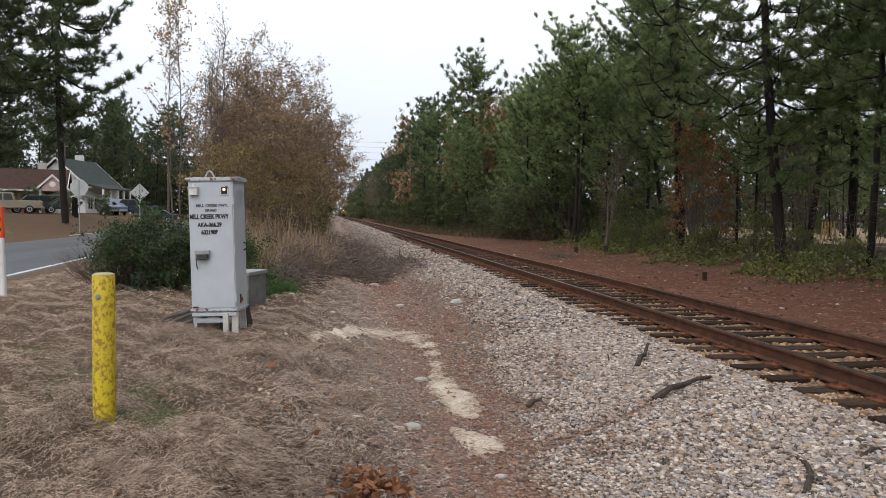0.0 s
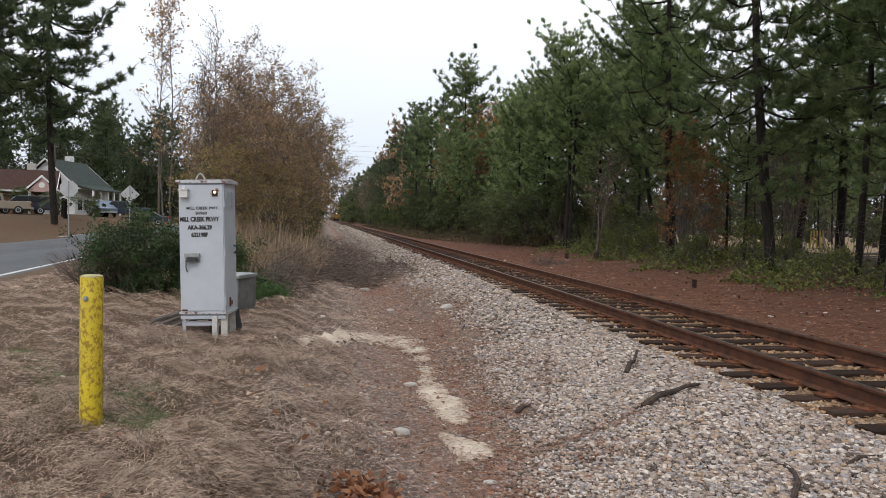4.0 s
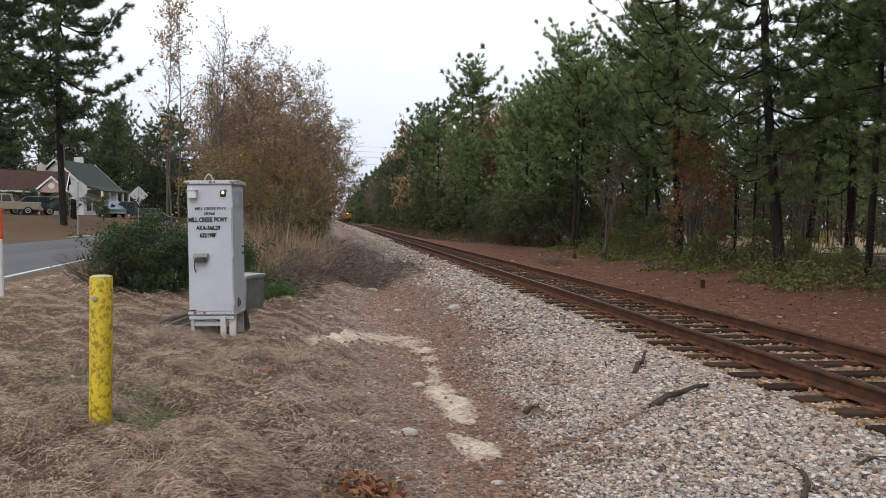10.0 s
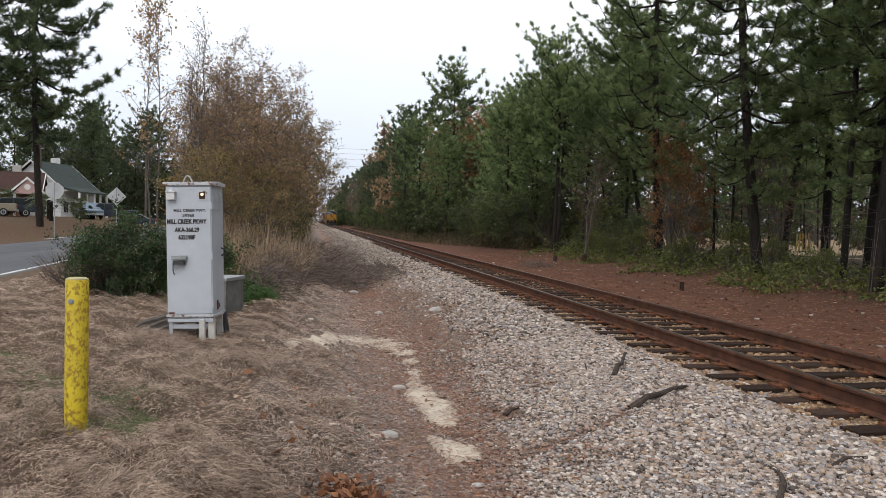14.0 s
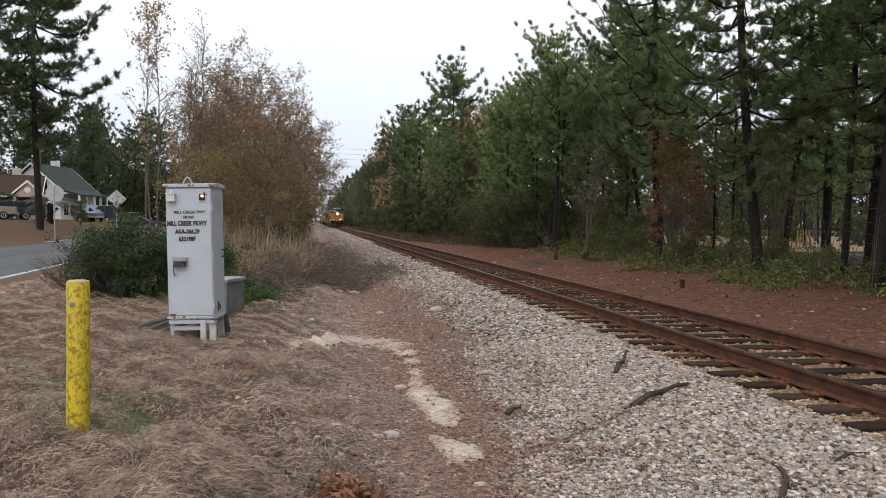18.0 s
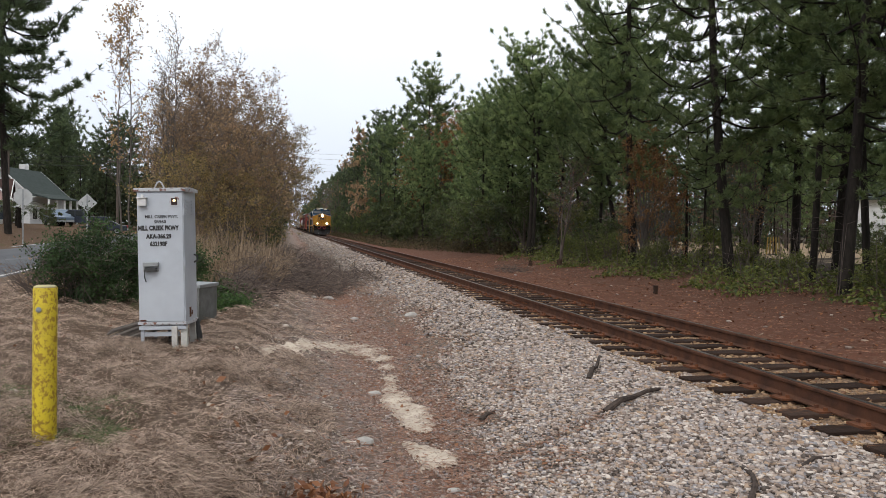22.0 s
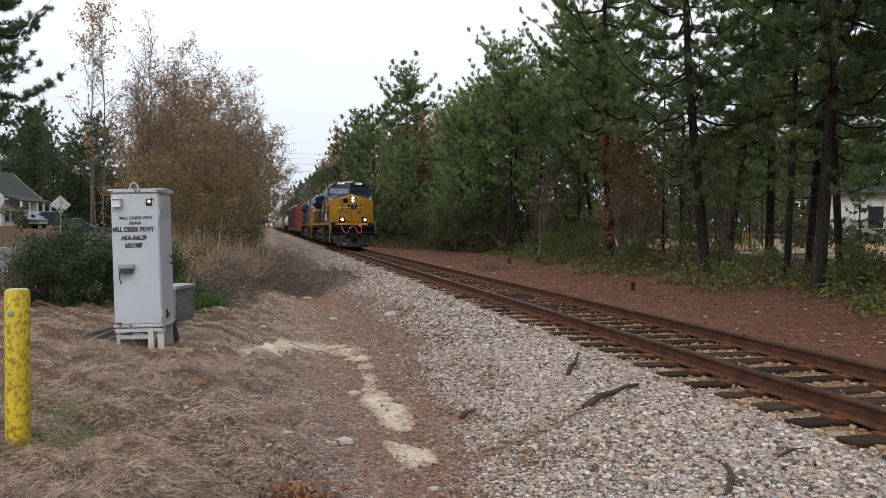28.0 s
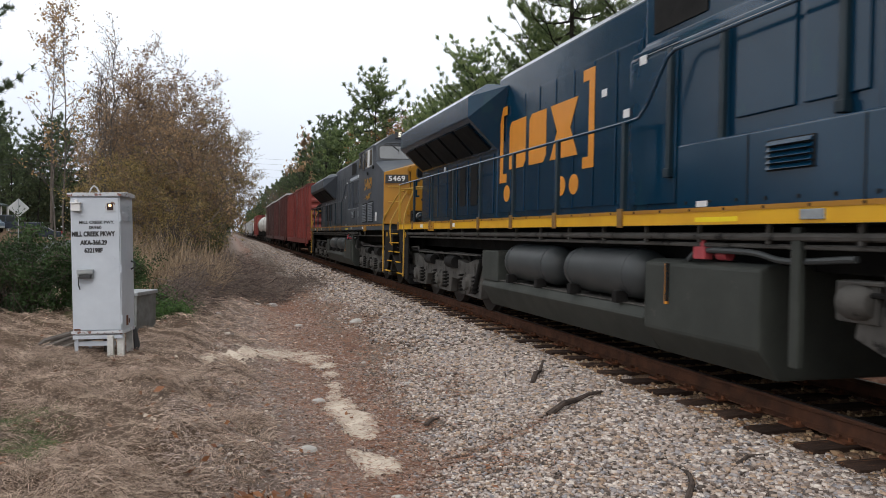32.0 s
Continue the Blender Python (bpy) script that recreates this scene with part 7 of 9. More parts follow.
        for y in (3.36, 17.3):
            pad = part("jacking_pad", Geo().box(min(x, x + s * 0.012), max(x, x + s * 0.012), y - 0.24, y + 0.24, 1.56, 1.765), nose_mat, L, "brown jacking pad", 0.004)
            for d in (-0.13, 0.13):
                part("hole", Geo().cyl((x + s * 0.011, y + d, 1.66), (x + s * 0.015, y + d, 1.66), 0.022, n=10), M_UNDER, pad)
        for k in range(16):
            part("pipe_hanger", Geo().box(min(s * 1.38, s * 1.42), max(s * 1.38, s * 1.42), 3.9 + k * 0.95, 3.94 + k * 0.95, 1.44, 1.60), M_TRUCK, L)
        part("sill_pipe", Geo().tube([(s * 1.4, 5.2, 1.5), (s * 1.4, 20, 1.5)], 0.035, 8).tube([(s * 1.36, 1.0, 1.42), (s * 1.36, 20, 1.42)], 0.022, 6), M_TRUCK, L)
        # stairwells front and rear
        for y, d in ((0.0, 1), (20.25, -1)):
            def yy(v):
                return y + d * v
            part("stairwell", Geo().prism([(yy(-0.66), 1.59), (yy(0.45), 1.59), (yy(0.42), 0.34), (yy(0.16), 0.33), (yy(-0.66), 1.45)], "x", min(s * 1.38, s * 1.42), max(s * 1.38, s * 1.42)).box(min(s * 0.98, s * 1.04), max(s * 0.98, s * 1.04), min(yy(-0.95), yy(0.45)), max(yy(-0.95), yy(0.45)), 0.42, 1.6), M_UNDER, L, "dark stairwell plate", 0.006)
            part("sticker", Geo().cyl((s * 1.42, yy(0.15), 1.47), (s * 1.424, yy(0.15), 1.47), 0.07, n=18), M_STRIPE, L, "round yellow sticker")
            for z, a, b in ((1.50, -1.02, -0.62), (1.26, -0.96, -0.50), (1.01, -0.86, -0.36), (0.75, -0.74, -0.22), (0.46, -0.56, 0.11)):
                st = part("step", Geo().box(min(s * 1.02, s * 1.47), max(s * 1.02, s * 1.47), min(yy(a), yy(b)), max(yy(a), yy(b)), z - 0.03, z), M_UNDER, L, "", 0.004)
                part("step_edge", Geo().box(min(s * 1.45, s * 1.485), max(s * 1.45, s * 1.485), min(yy(a), yy(b)), max(yy(a), yy(b)), z - 0.022, z + 0.004), M_STRIPE, st, "yellow step edge")
            part("grab_rail", Geo().tube(smooth_line([(s * 1.5, yy(0.27), 0.40), (s * 1.5, yy(0.30), 1.2), (s * 1.5, yy(0.30), 1.88), (s * 1.40, yy(0.17), 2.15), (s * 1.16, yy(-0.13), 2.64), (s * 1.10, yy(-0.16), 2.72), (s * 1.02, yy(-0.10), 2.72), (s * 0.95, yy(0.05), 2.72)]), 0.02, 8), M_RAILYELLOW, L, "yellow grab rail")
        # front handrail loop
        part("front_handrail", Geo().tube(smooth_line([(s * 1.34, -0.72, 1.13), (s * 1.47, -0.72, 1.20), (s * 1.50, -0.72, 1.32), (s * 1.50, -0.72, 1.80), (s * 1.27, -0.72, 2.27), (s * 1.06, -0.72, 2.68), (s * 0.97, -0.72, 2.76), (s * 0.60, -0.72, 2.77), (s * 0.24, -0.72, 2.77)]), 0.021, 8), M_RAILYELLOW, L, "yellow front handrail")
        for x in (0.22, 0.95):
            part("handrail_post", Geo().box(s * x - 0.03, s * x + 0.03, -0.735, -0.705, 1.74, 2.76), M_NOSE, L, "dark yellow handrail post", 0.004)
    # nose: yellow front and chamfers, blue behind
    F = [(-0.82, 0.0, 1.77), (0.82, 0.0, 1.77), (0.82, 0.03, 3.45), (0.0, 0.0, 3.70), (-0.82, 0.03, 3.45)]
    B = [(-1.5, 0.33, 1.77), (1.5, 0.33, 1.77), (1.5, 0.36, 3.28), (0.0, 0.10, 3.735), (-1.5, 0.36, 3.28)]
    C = [(-1.5, 1.66, 1.77), (1.5, 1.66, 1.77), (1.5, 1.66, 3.70), (0.0, 1.30, 3.83), (-1.5, 1.66, 3.70)]
    ring = [(i, (i + 1) % 5, (i + 1) % 5 + 5, i + 5) for i in range(5)]
    nose = part("nose", Geo().add(F + B, [(0, 4, 3, 2, 1)] + ring), nose_mat, L, "golden yellow nose", 0.02)
    part("nose_top", Geo().add(B + C, ring + [(5, 6, 7, 8, 9)]), body_mat, L, "", 0.015)
    part("nose_door", Geo().prism([(-0.78, 1.90), (-0.78, 3.40), (-0.70, 3.47), (-0.16, 3.62), (-0.12, 3.58), (-0.12, 1.90)], "y", -0.035, 0.0), nose_mat, nose, "yellow nose door", 0.012)
    def rounded(x0, x1, z0, z1, r):
        return [(cx + r * math.cos(a), cz + r * math.sin(a)) for cx, cz, a0 in ((x1 - r, z1 - r, 0), (x0 + r, z1 - r, 1), (x0 + r, z0 + r, 2), (x1 - r, z0 + r, 3)) for a in [math.pi / 2 * (a0 + k / 4) for k in range(5)]]
    dw = part("door_window", Geo().prism(rounded(-0.63, -0.27, 3.10, 3.43, 0.10), "y", -0.052, -0.03), M_STEEL, nose, "dark rounded door window")
    part("pane", Geo().prism(rounded(-0.60, -0.30, 3.13, 3.40, 0.08), "y", -0.057, -0.05), M_DARKGLASS, dw)
    for z in (2.1, 2.7, 3.35):
        part("hinge", Geo().box(-0.90, -0.78, -0.045, 0.0, z - 0.06, z + 0.06), nose_mat, nose, "", 0.01)
    for x, z in ((0.40, 2.24), (0.40, 2.62), (0.36, 2.92), (0.36, 3.38), (0.30, 2.76)):
        y = -0.02
        part("grab_iron", Geo().tube([(x, y + 0.06, z), (x, y - 0.06, z), (x + 0.35, y - 0.06, z), (x + 0.35, y + 0.04, z)], 0.013, 6), M_RAILYELLOW, nose)
    for x0, x1 in ((-1.38, -1.05), (1.05, 1.38)):
        for z in (2.42, 2.86):
            part("grab_iron", Geo().tube([(x0, abs(x0) * 0.49 - 0.32, z), (x0, abs(x0) * 0.49 - 0.42, z), (x1, abs(x1) * 0.49 - 0.42, z), (x1, abs(x1) * 0.49 - 0.32, z)], 0.013, 6), M_RAILYELLOW, nose)
    part("centre_seam", Geo().box(0.30, 0.315, -0.012, 0.0, 1.85, 3.1).box(-0.06, -0.045, -0.012, 0.0, 1.85, 3.1), M_UNDER, nose)
    for x0, x1, z0, z1 in ((-0.80, -0.785, 1.88, 3.44), (-0.115, -0.10, 1.88, 3.58), (-0.80, -0.10, 1.865, 1.88), (0.62, 0.635, 1.88, 3.40), (-0.09, 0.62, 2.34, 2.352)):
        part("seam", Geo().box(x0, x1, -0.006, 0.004, z0, z1), M_UNDER, nose, "dark panel joint")
    for x, z in ((-0.20, 2.30), (-0.20, 2.95)):
        part("door_latch", Geo().box(x - 0.03, x + 0.04, -0.065, -0.034, z - 0.05, z + 0.05), M_UNDER, nose, "dark door latch", 0.006)
    for x in (-0.62, -0.30, 0.12, 0.44, 0.74):
        part("bolt", Geo().cyl((x, -0.012, 1.83), (x, 0.0, 1.83), 0.018, n=8), M_UNDER, nose)
    # emblem on the nose as plain shapes
    for x, d in ((-0.65, 1), (0.68, -1)):
        part("emblem_bracket", Geo().prism([(x, 2.56), (x + d * 0.12, 2.56), (x + d * 0.12, 2.61), (x + d * 0.055, 2.61), (x + d * 0.055, 3.01), (x + d * 0.12, 3.01), (x + d * 0.12, 3.06), (x, 3.06)], "y", -0.045, -0.008), M_BLUE, nose, "dark emblem bracket")
    for x, w in ((-0.22, 1.0), (0.05, 0.85), (0.30, 1.0)):
        part("emblem_block", Geo().prism([(x - 0.12 * w, 2.68), (x + 0.08 * w, 2.68), (x + 0.12 * w, 2.74), (x + 0.05 * w, 2.83), (x + 0.12 * w, 2.93), (x + 0.08 * w, 2.99), (x - 0.10 * w, 2.99), (x - 0.13 * w, 2.93)], "y", -0.045, -0.008), M_BLUE, nose, "dark emblem block")
    for x in (-0.42, -0.28, 0.40, 0.53):
        part("emblem_dot", Geo().cyl((x, -0.045, 2.49), (x, -0.008, 2.49), 0.05, n=14), M_BLUE, nose, "dark emblem dot")
    # lamps
    house = part("headlight", Geo().box(-0.09, 0.22, -0.035, 0.02, 3.12, 3.60), M_RUSTBOX, L, "twin headlight housing", 0.015)
    for z in (3.25, 3.46):
        part("reflector", Geo().lathe([(-0.075, 0.105), (-0.06, 0.11), (-0.04, 0.10)], 20, "y", (0.06, 0, z)), M_REFLECT, house)
        part("lens", Geo().lathe([(-0.085, 0.002), (-0.083, 0.035), (-0.074, 0.054), (-0.07, 0.054)], 20, "y", (0.06, 0, z)), M_LAMP if plate_digits == "" else M_GLASS, house, "lit headlamp" if plate_digits == "" else "unlit headlamp")
    for s in (-1, 1):
        d = part("ditch_light", Geo().box(s * 0.77 - 0.185, s * 0.77 + 0.185, -0.98, -0.74, 1.76, 2.14).lathe([(-0.98, 0.02), (-0.985, 0.10), (-1.06, 0.125), (-1.10, 0.12), (-1.105, 0.09)], 20, "y", (s * 0.77, 0, 1.97)), M_UNDER, L, "dark ditch light housing", 0.012)
        part("reflector", Geo().lathe([(-1.108, 0.112), (-1.115, 0.105), (-1.105, 0.06)], 20, "y", (s * 0.77, 0, 1.97)), M_REFLECT, d)
        part("lens", Geo().lathe([(-1.145, 0.002), (-1.14, 0.03), (-1.125, 0.046), (-1.105, 0.05)], 18, "y", (s * 0.77, 0, 1.97)), M_LAMP if plate_digits == "" else M_GLASS, d, "lit ditch lamp" if plate_digits == "" else "unlit ditch lamp")
    # cab
    v = [(0, 1.24, 1.77), (0, 1.26, 3.83), (0, 1.37, 4.60), (0, 4.7, 4.66)]
    for s in (-1, 1):
        v += [(s * 1.5, 1.62, 1.77), (s * 1.5, 1.63, 3.72), (s * 1.5, 1.71, 4.22), (s * 1.0, 1.58, 4.57), (s * 1.5, 4.7, 1.77), (s * 1.5, 4.7, 4.22), (s * 1.0, 4.7, 4.61)]
    f = []
    for k, flip in ((4, 1), (11, -1)):
        f += [q[::flip] for q in ((0, 1, 5 - 4 + k, k), (1, 2, 3 + k, 2 + k, 1 + k), (k, 1 + k, 2 + k, 5 + k, 4 + k), (2 + k, 3 + k, 6 + k, 5 + k), (3 + k, 2, 3, 6 + k))]
    f += [(8, 9, 10, 3, 17, 16, 15), (0, 4, 8, 15, 11)]
    cab = part("cab", Geo().add(v, f), body_mat, L, "wide cab with peaked front", 0.02)
    for s in (-1, 1):
        # windscreen on the swept-back front
        def on(x, z, out=0.0):
            return (s * (x + 0.24 * out), 1.262 + x / 1.5 * 0.368 + (z - 3.83 + 0.11 * x / 1.5) * 0.15 - out, z)

        def slab(pts, a, b):
            n = len(pts)
            return Geo().add([on(x, z, b) for x, z in pts] + [on(x, z, a) for x, z in pts], [tuple(range(n)), tuple(range(2 * n - 1, n - 1, -1))] + [(i, i + n, (i + 1) % n + n, (i + 1) % n) for i in range(n)])
        wf = part("window_frame", slab(rounded(0.07, 1.42, 3.76, 4.21, 0.09), -0.01, 0.014), M_STEEL, cab, "dark rubber window frame")
        part("windscreen", slab(rounded(0.105, 1.385, 3.795, 4.175, 0.07), 0.0, 0.02), M_GLASS, wf, "sky-reflecting windscreen")
        for x in (0.42, 0.95):
            wp = part("wiper", Geo().tube([on(x + 0.12, 4.26, 0.05), on(x - 0.14, 4.04, 0.05)], 0.016, 6).tube([on(x - 0.14, 4.12, 0.045), on(x - 0.13, 3.96, 0.045)], 0.008, 5), M_STEEL, cab, "dark windscreen wiper")
        part("wiper_rail", Geo().tube([on(0.18, 4.24, 0.02), on(0.2, 4.27, 0.06), on(1.2, 4.27, 0.06), on(1.24, 4.22, 0.02)], 0.014, 6), M_STEEL, cab)
        part("front_handhold", Geo().tube([on(-0.05, 3.86, 0.14), on(0.3, 3.83, 0.14), on(0.8, 3.72, 0.14), on(1.1, 3.70, 0.12), on(1.25, 3.70, 0.02)], 0.014, 6), M_STEEL, cab)
        nb = part("number_board", slab([(0.25, 4.43), (0.92, 4.43), (0.92, 4.63), (0.25, 4.63)], -0.12, 0.10), M_BLACK, cab, "black lit number board", 0.01)
        lettering(digits, 0.19, M_NUMBER, nb, Matrix.Translation(on(0.585, 4.53, 0.105)) @ Matrix.Rotation(s * 0.24, 4, "Z") @ FACE_FRONT, 0.004, "number", 0.50, 0.004)
        # side windows
        x = s * 1.505
        for y0, y1, z0, z1 in ((2.12, 2.70, 3.60, 4.18), (2.74, 3.34, 3.60, 4.18), (3.47, 3.90, 3.58, 4.18), (4.2, 4.6, 3.7, 4.15)):
            w = part("side_window", Geo().box(min(x, x + s * 0.02), max(x, x + s * 0.02), y0, y1, z0, z1), M_GALV if y0 < 3 else M_STEEL, cab, "bright window frame" if y0 < 3 else "", 0.008)
            part("pane", Geo().box(min(x, x + s * 0.027), max(x, x + s * 0.027), y0 + 0.05, y1 - 0.05, z0 + 0.05, z1 - 0.05), M_GLASS, w)
        part("sunshade", Geo().box(min(x, x + s * 0.05), max(x, x + s * 0.05), 2.56, 2.80, 3.60, 4.16), M_WHITE, cab, "pale folded mirror shade", 0.01)
        part("lifting_lug", Geo().cyl((x, 1.95, 3.56), (x + s * 0.04, 1.95, 3.56), 0.06, n=12).cyl((x, 2.9, 3.42), (x + s * 0.04, 2.9, 3.42), 0.05, n=12), M_UNDER, cab)
        part("placard", Geo().box(min(x, x + s * 0.006), max(x, x + s * 0.006), 1.36, 1.60, 1.88, 2.14), M_WHITE, cab, "white notice plate")
        for y0, y1, z0, z1 in ((1.93, 2.74, 1.85, 2.51), (3.05, 3.82, 1.85, 2.48)):
            gr = part("grille", Geo().box(min(x, x + s * 0.01), max(x, x + s * 0.01), y0, y1, z0, z1), M_UNDER, cab, "louvred side grille")
            n = 11
            for k in range(n):
                z = z0 + 0.03 + (z1 - z0 - 0.06) * k / n
                part("slat", Geo().prism([(x + s * 0.008, z), (x + s * 0.04, z), (x + s * 0.012, z + 0.045)], "y", y0 + 0.03, y1 - 0.03), body_mat, gr)
    part("antenna_dome", Geo().box(-0.28, 0.28, 2.3, 3.0, 4.62, 4.72), M_WHITE, cab, "low white antenna cover", 0.03)
    part("cab_gutter", Geo().box(-1.53, -1.5, 1.9, 4.7, 4.20, 4.24).box(1.5, 1.53, 1.9, 4.7, 4.20, 4.24), body_mat, cab)
    # road number and emblem on both flanks
    m_left = Matrix.Translation((-1.505, 2.90, 3.07)) @ FACE_LEFT
    m_right = Matrix.Translation((1.505, 2.90, 3.07)) @ Matrix.Rotation(math.pi, 4, "Z") @ FACE_LEFT
    for m in (m_left, m_right):
        lettering(digits, 0.50, logo_mat, cab, m, 0.003, "number", 1.33, 0.012)
    for x in (-1.508, 1.508):
        bolt = [(2.38, 2.78), (2.95, 2.74), (2.92, 2.66), (3.4, 2.72), (3.36, 2.64), (3.82, 2.60), (3.2, 2.62), (3.24, 2.54), (2.7, 2.60), (2.74, 2.68)]
        part("flash", Geo().prism([(y - 0.14, z + 0.02) for y, z in bolt], "x", x - 0.003, x + 0.003), logo_mat, cab, "zigzag flash under the number")
    # hoods
    part("hood", Geo().prism([(-1.22, 1.77), (-1.22, 3.55), (-1.02, 3.75), (-1.02, 4.36), (-0.85, 4.48), (0.85, 4.48), (1.02, 4.36), (1.02, 3.75), (1.22, 3.55), (1.22, 1.77)], "y", 4.72, 9.4), body_mat, L, "equipment hood", 0.02)
    eng = part("engine_hood", Geo().prism([(-0.95, 1.77), (-0.95, 4.36), (-0.80, 4.50), (0.80, 4.50), (0.95, 4.36), (0.95, 1.77)], "y", 9.41, 14.6), body_mat, L, "engine hood", 0.02)
    part("exhaust_hatch", Geo().box(-0.6, 0.6, 10.2, 13.2, 4.5, 4.62).box(-0.35, 0.35, 13.4, 14.3, 4.5, 4.78), M_UNDER, eng, "", 0.02)
    rad = part("radiator_hood", Geo().prism([(-0.95, 1.77), (-0.95, 3.1), (-1.48, 3.60), (-1.55, 3.66), (-1.55, 4.04), (-1.2, 4.30), (1.2, 4.30), (1.55, 4.04), (1.55, 3.66), (1.48, 3.60), (0.95, 3.1), (0.95, 1.77)], "y", 14.62, 20.3), body_mat, L, "radiator hood with flared wings", 0.02)
    for s in (-1, 1):
        part("wing_end", Geo().add([(s * 0.95, 14.1, 4.20), (s * 0.95, 14.62, 3.1), (s * 1.48, 14.62, 3.60), (s * 1.55, 14.62, 3.66), (s * 1.55, 14.62, 4.04), (s * 1.2, 14.62, 4.30), (s * 0.95, 14.62, 4.30)],
                                   [(0, 1, 2), (0, 2, 3), (0, 3, 4), (0, 4, 5), (0, 5, 6), (1, 6, 5, 4, 3, 2)]), body_mat, rad)
        for k in range(5):
            y = 14.9 + k * 1.05
            part("radiator_panel", Geo().add([(s * 1.0, y, 3.13), (s * 1.0, y + 0.9, 3.13), (s * 1.46, y + 0.9, 3.565), (s * 1.46, y, 3.565), (s * 1.02, y, 3.11), (s * 1.02, y + 0.9, 3.11), (s * 1.48, y + 0.9, 3.545), (s * 1.48, y, 3.545)],
                                             [(0, 1, 2, 3), (4, 7, 6, 5), (0, 4, 5, 1), (1, 5, 6, 2), (2, 6, 7, 3), (3, 7, 4, 0)]), M_UNDER, rad, "dark radiator mesh")
        x = s * 0.955
        for k in range(8):
            y = 9.55 + k * 0.62
            part("hood_door", Geo().box(min(x, x + s * 0.018), max(x, x + s * 0.018), y, y + 0.57, 1.9, 3.9 if k < 7 else 3.2), body_mat, eng, "", 0.008)
        for k in range(7):
            y = 14.8 + k * 0.78
            d = part("hood_door", Geo().box(min(x, x + s * 0.018), max(x, x + s * 0.018), y, y + 0.7, 1.9, 3.04), body_mat, rad, "", 0.008)
            if k in (1, 2, 3):
                part("screen", Geo().box(min(x, x + s * 0.026), max(x, x + s * 0.026), y + 0.12, y + 0.55, 2.1, 2.95), M_UNDER, d, "dark screen")
        x = s * 1.225
        for k, (y0, y1, z0, z1) in enumerate(((4.85, 5.85, 1.85, 3.5), (5.95, 6.6, 2.6, 3.5), (6.7, 7.45, 2.6, 3.5), (7.55, 8.3, 1.85, 3.5), (8.4, 9.3, 1.85, 3.5), (8.4, 9.3, 3.55, 3.60))):
            part("hood_panel", Geo().box(min(x, x + s * 0.02), max(x, x + s * 0.02), y0, y1, z0, z1), body_mat, L, "", 0.01)
        low = part("lower_cabinet", Geo().prism([(s * 1.22, 1.77), (s * 1.38, 1.77), (s * 1.38, 2.40), (s * 1.36, 2.42), (s * 1.22, 2.44)], "y", 4.73, 8.15), body_mat, L, "lower equipment cabinet", 0.008)
        for k in range(9):
            part("bolt", Geo().cyl((s * 1.38, 4.95 + k * 0.38, 1.83), (s * 1.387, 4.95 + k * 0.38, 1.83), 0.018, n=8), M_UNDER, low)
        part("seam", Geo().box(min(s * 1.38, s * 1.384), max(s * 1.38, s * 1.384), 7.08, 7.095, 1.78, 2.40).box(min(s * 1.38, s * 1.384), max(s * 1.38, s * 1.384), 5.82, 5.835, 1.78, 2.40), M_UNDER, low)
        for y, z0 in ((6.16, 2.45), (7.6, 2.12), (8.48, 2.12)):
            part("drain_channel", Geo().box(min(x, x + s * 0.07), max(x, x + s * 0.07), y - 0.035, y + 0.035, z0, 3.5).box(min(x, x + s * 0.09), max(x, x + s * 0.09), y - 0.05, y + 0.05, z0, z0 + 0.10), M_CHANNEL if logo_mat is M_LOGO else body_mat, L, "dark vertical cable channel", 0.010)
        x = s * 1.38
        for y0 in (4.92, 6.30):
            gr = part("small_grille", Geo().box(min(x, x + s * 0.012), max(x, x + s * 0.012), y0, y0 + 0.54, 2.05, 2.31), M_UNDER, L, "small louvred vent")
            for k in range(5):
                z = 2.06 + k * 0.05
                part("slat", Geo().prism([(x + s * 0.010, z), (x + s * 0.045, z), (x + s * 0.012, z + 0.04)], "y", y0 + 0.02, y0 + 0.52), body_mat, gr)
        x2 = s * 1.025
        for y0, y1 in ((4.95, 5.7), (6.0, 6.5), (6.8, 7.5), (8.2, 9.2)):
            part("intake_grille", Geo().box(min(x2, x2 + s * 0.012), max(x2, x2 + s * 0.012), y0, y1, 3.84, 4.28), M_UNDER, L, "dark intake grille")
        for y, z in ((5.4, 3.6), (9.0, 3.45), (10.4, 3.35), (14.7, 3.3), (18, 2.95), (9.35, 2.9), (6.3, 3.56)):
            xx = s * (1.247 if y < 9.4 else 0.98)
            part("notice", Geo().box(min(xx, xx + s * 0.004), max(xx, xx + s * 0.004), y, y + 0.14, z, z + 0.10), M_WHITE, L, "small white notice")
        for y in (3.69, 15.5, 18.0):
            part("sill_notice", Geo().box(min(s * 1.503, s * 1.508), max(s * 1.503, s * 1.508), y, y + 0.24, 1.635, 1.715), M_WHITE, L, "small white sill notice")
        part("sill_plate", Geo().box(min(s * 1.503, s * 1.52), max(s * 1.503, s * 1.52), 6.06, 6.30, 1.635, 1.715), M_GALV, L, "small grey cover plate on the sill", 0.004)
        part("sill_label", Geo().box(min(s * 1.503, s * 1.507), max(s * 1.503, s * 1.507), 7.05, 7.66, 1.632, 1.675), M_LABEL, L, "bright yellow label on the sill")
        part("sill_notice", Geo().box(min(s * 1.503, s * 1.508), max(s * 1.503, s * 1.508), 7.48, 7.64, 1.775, 1.83), M_WHITE, L, "small white sill notice")
        # emblem: brackets, three blocks and dots
        x = s * 0.977
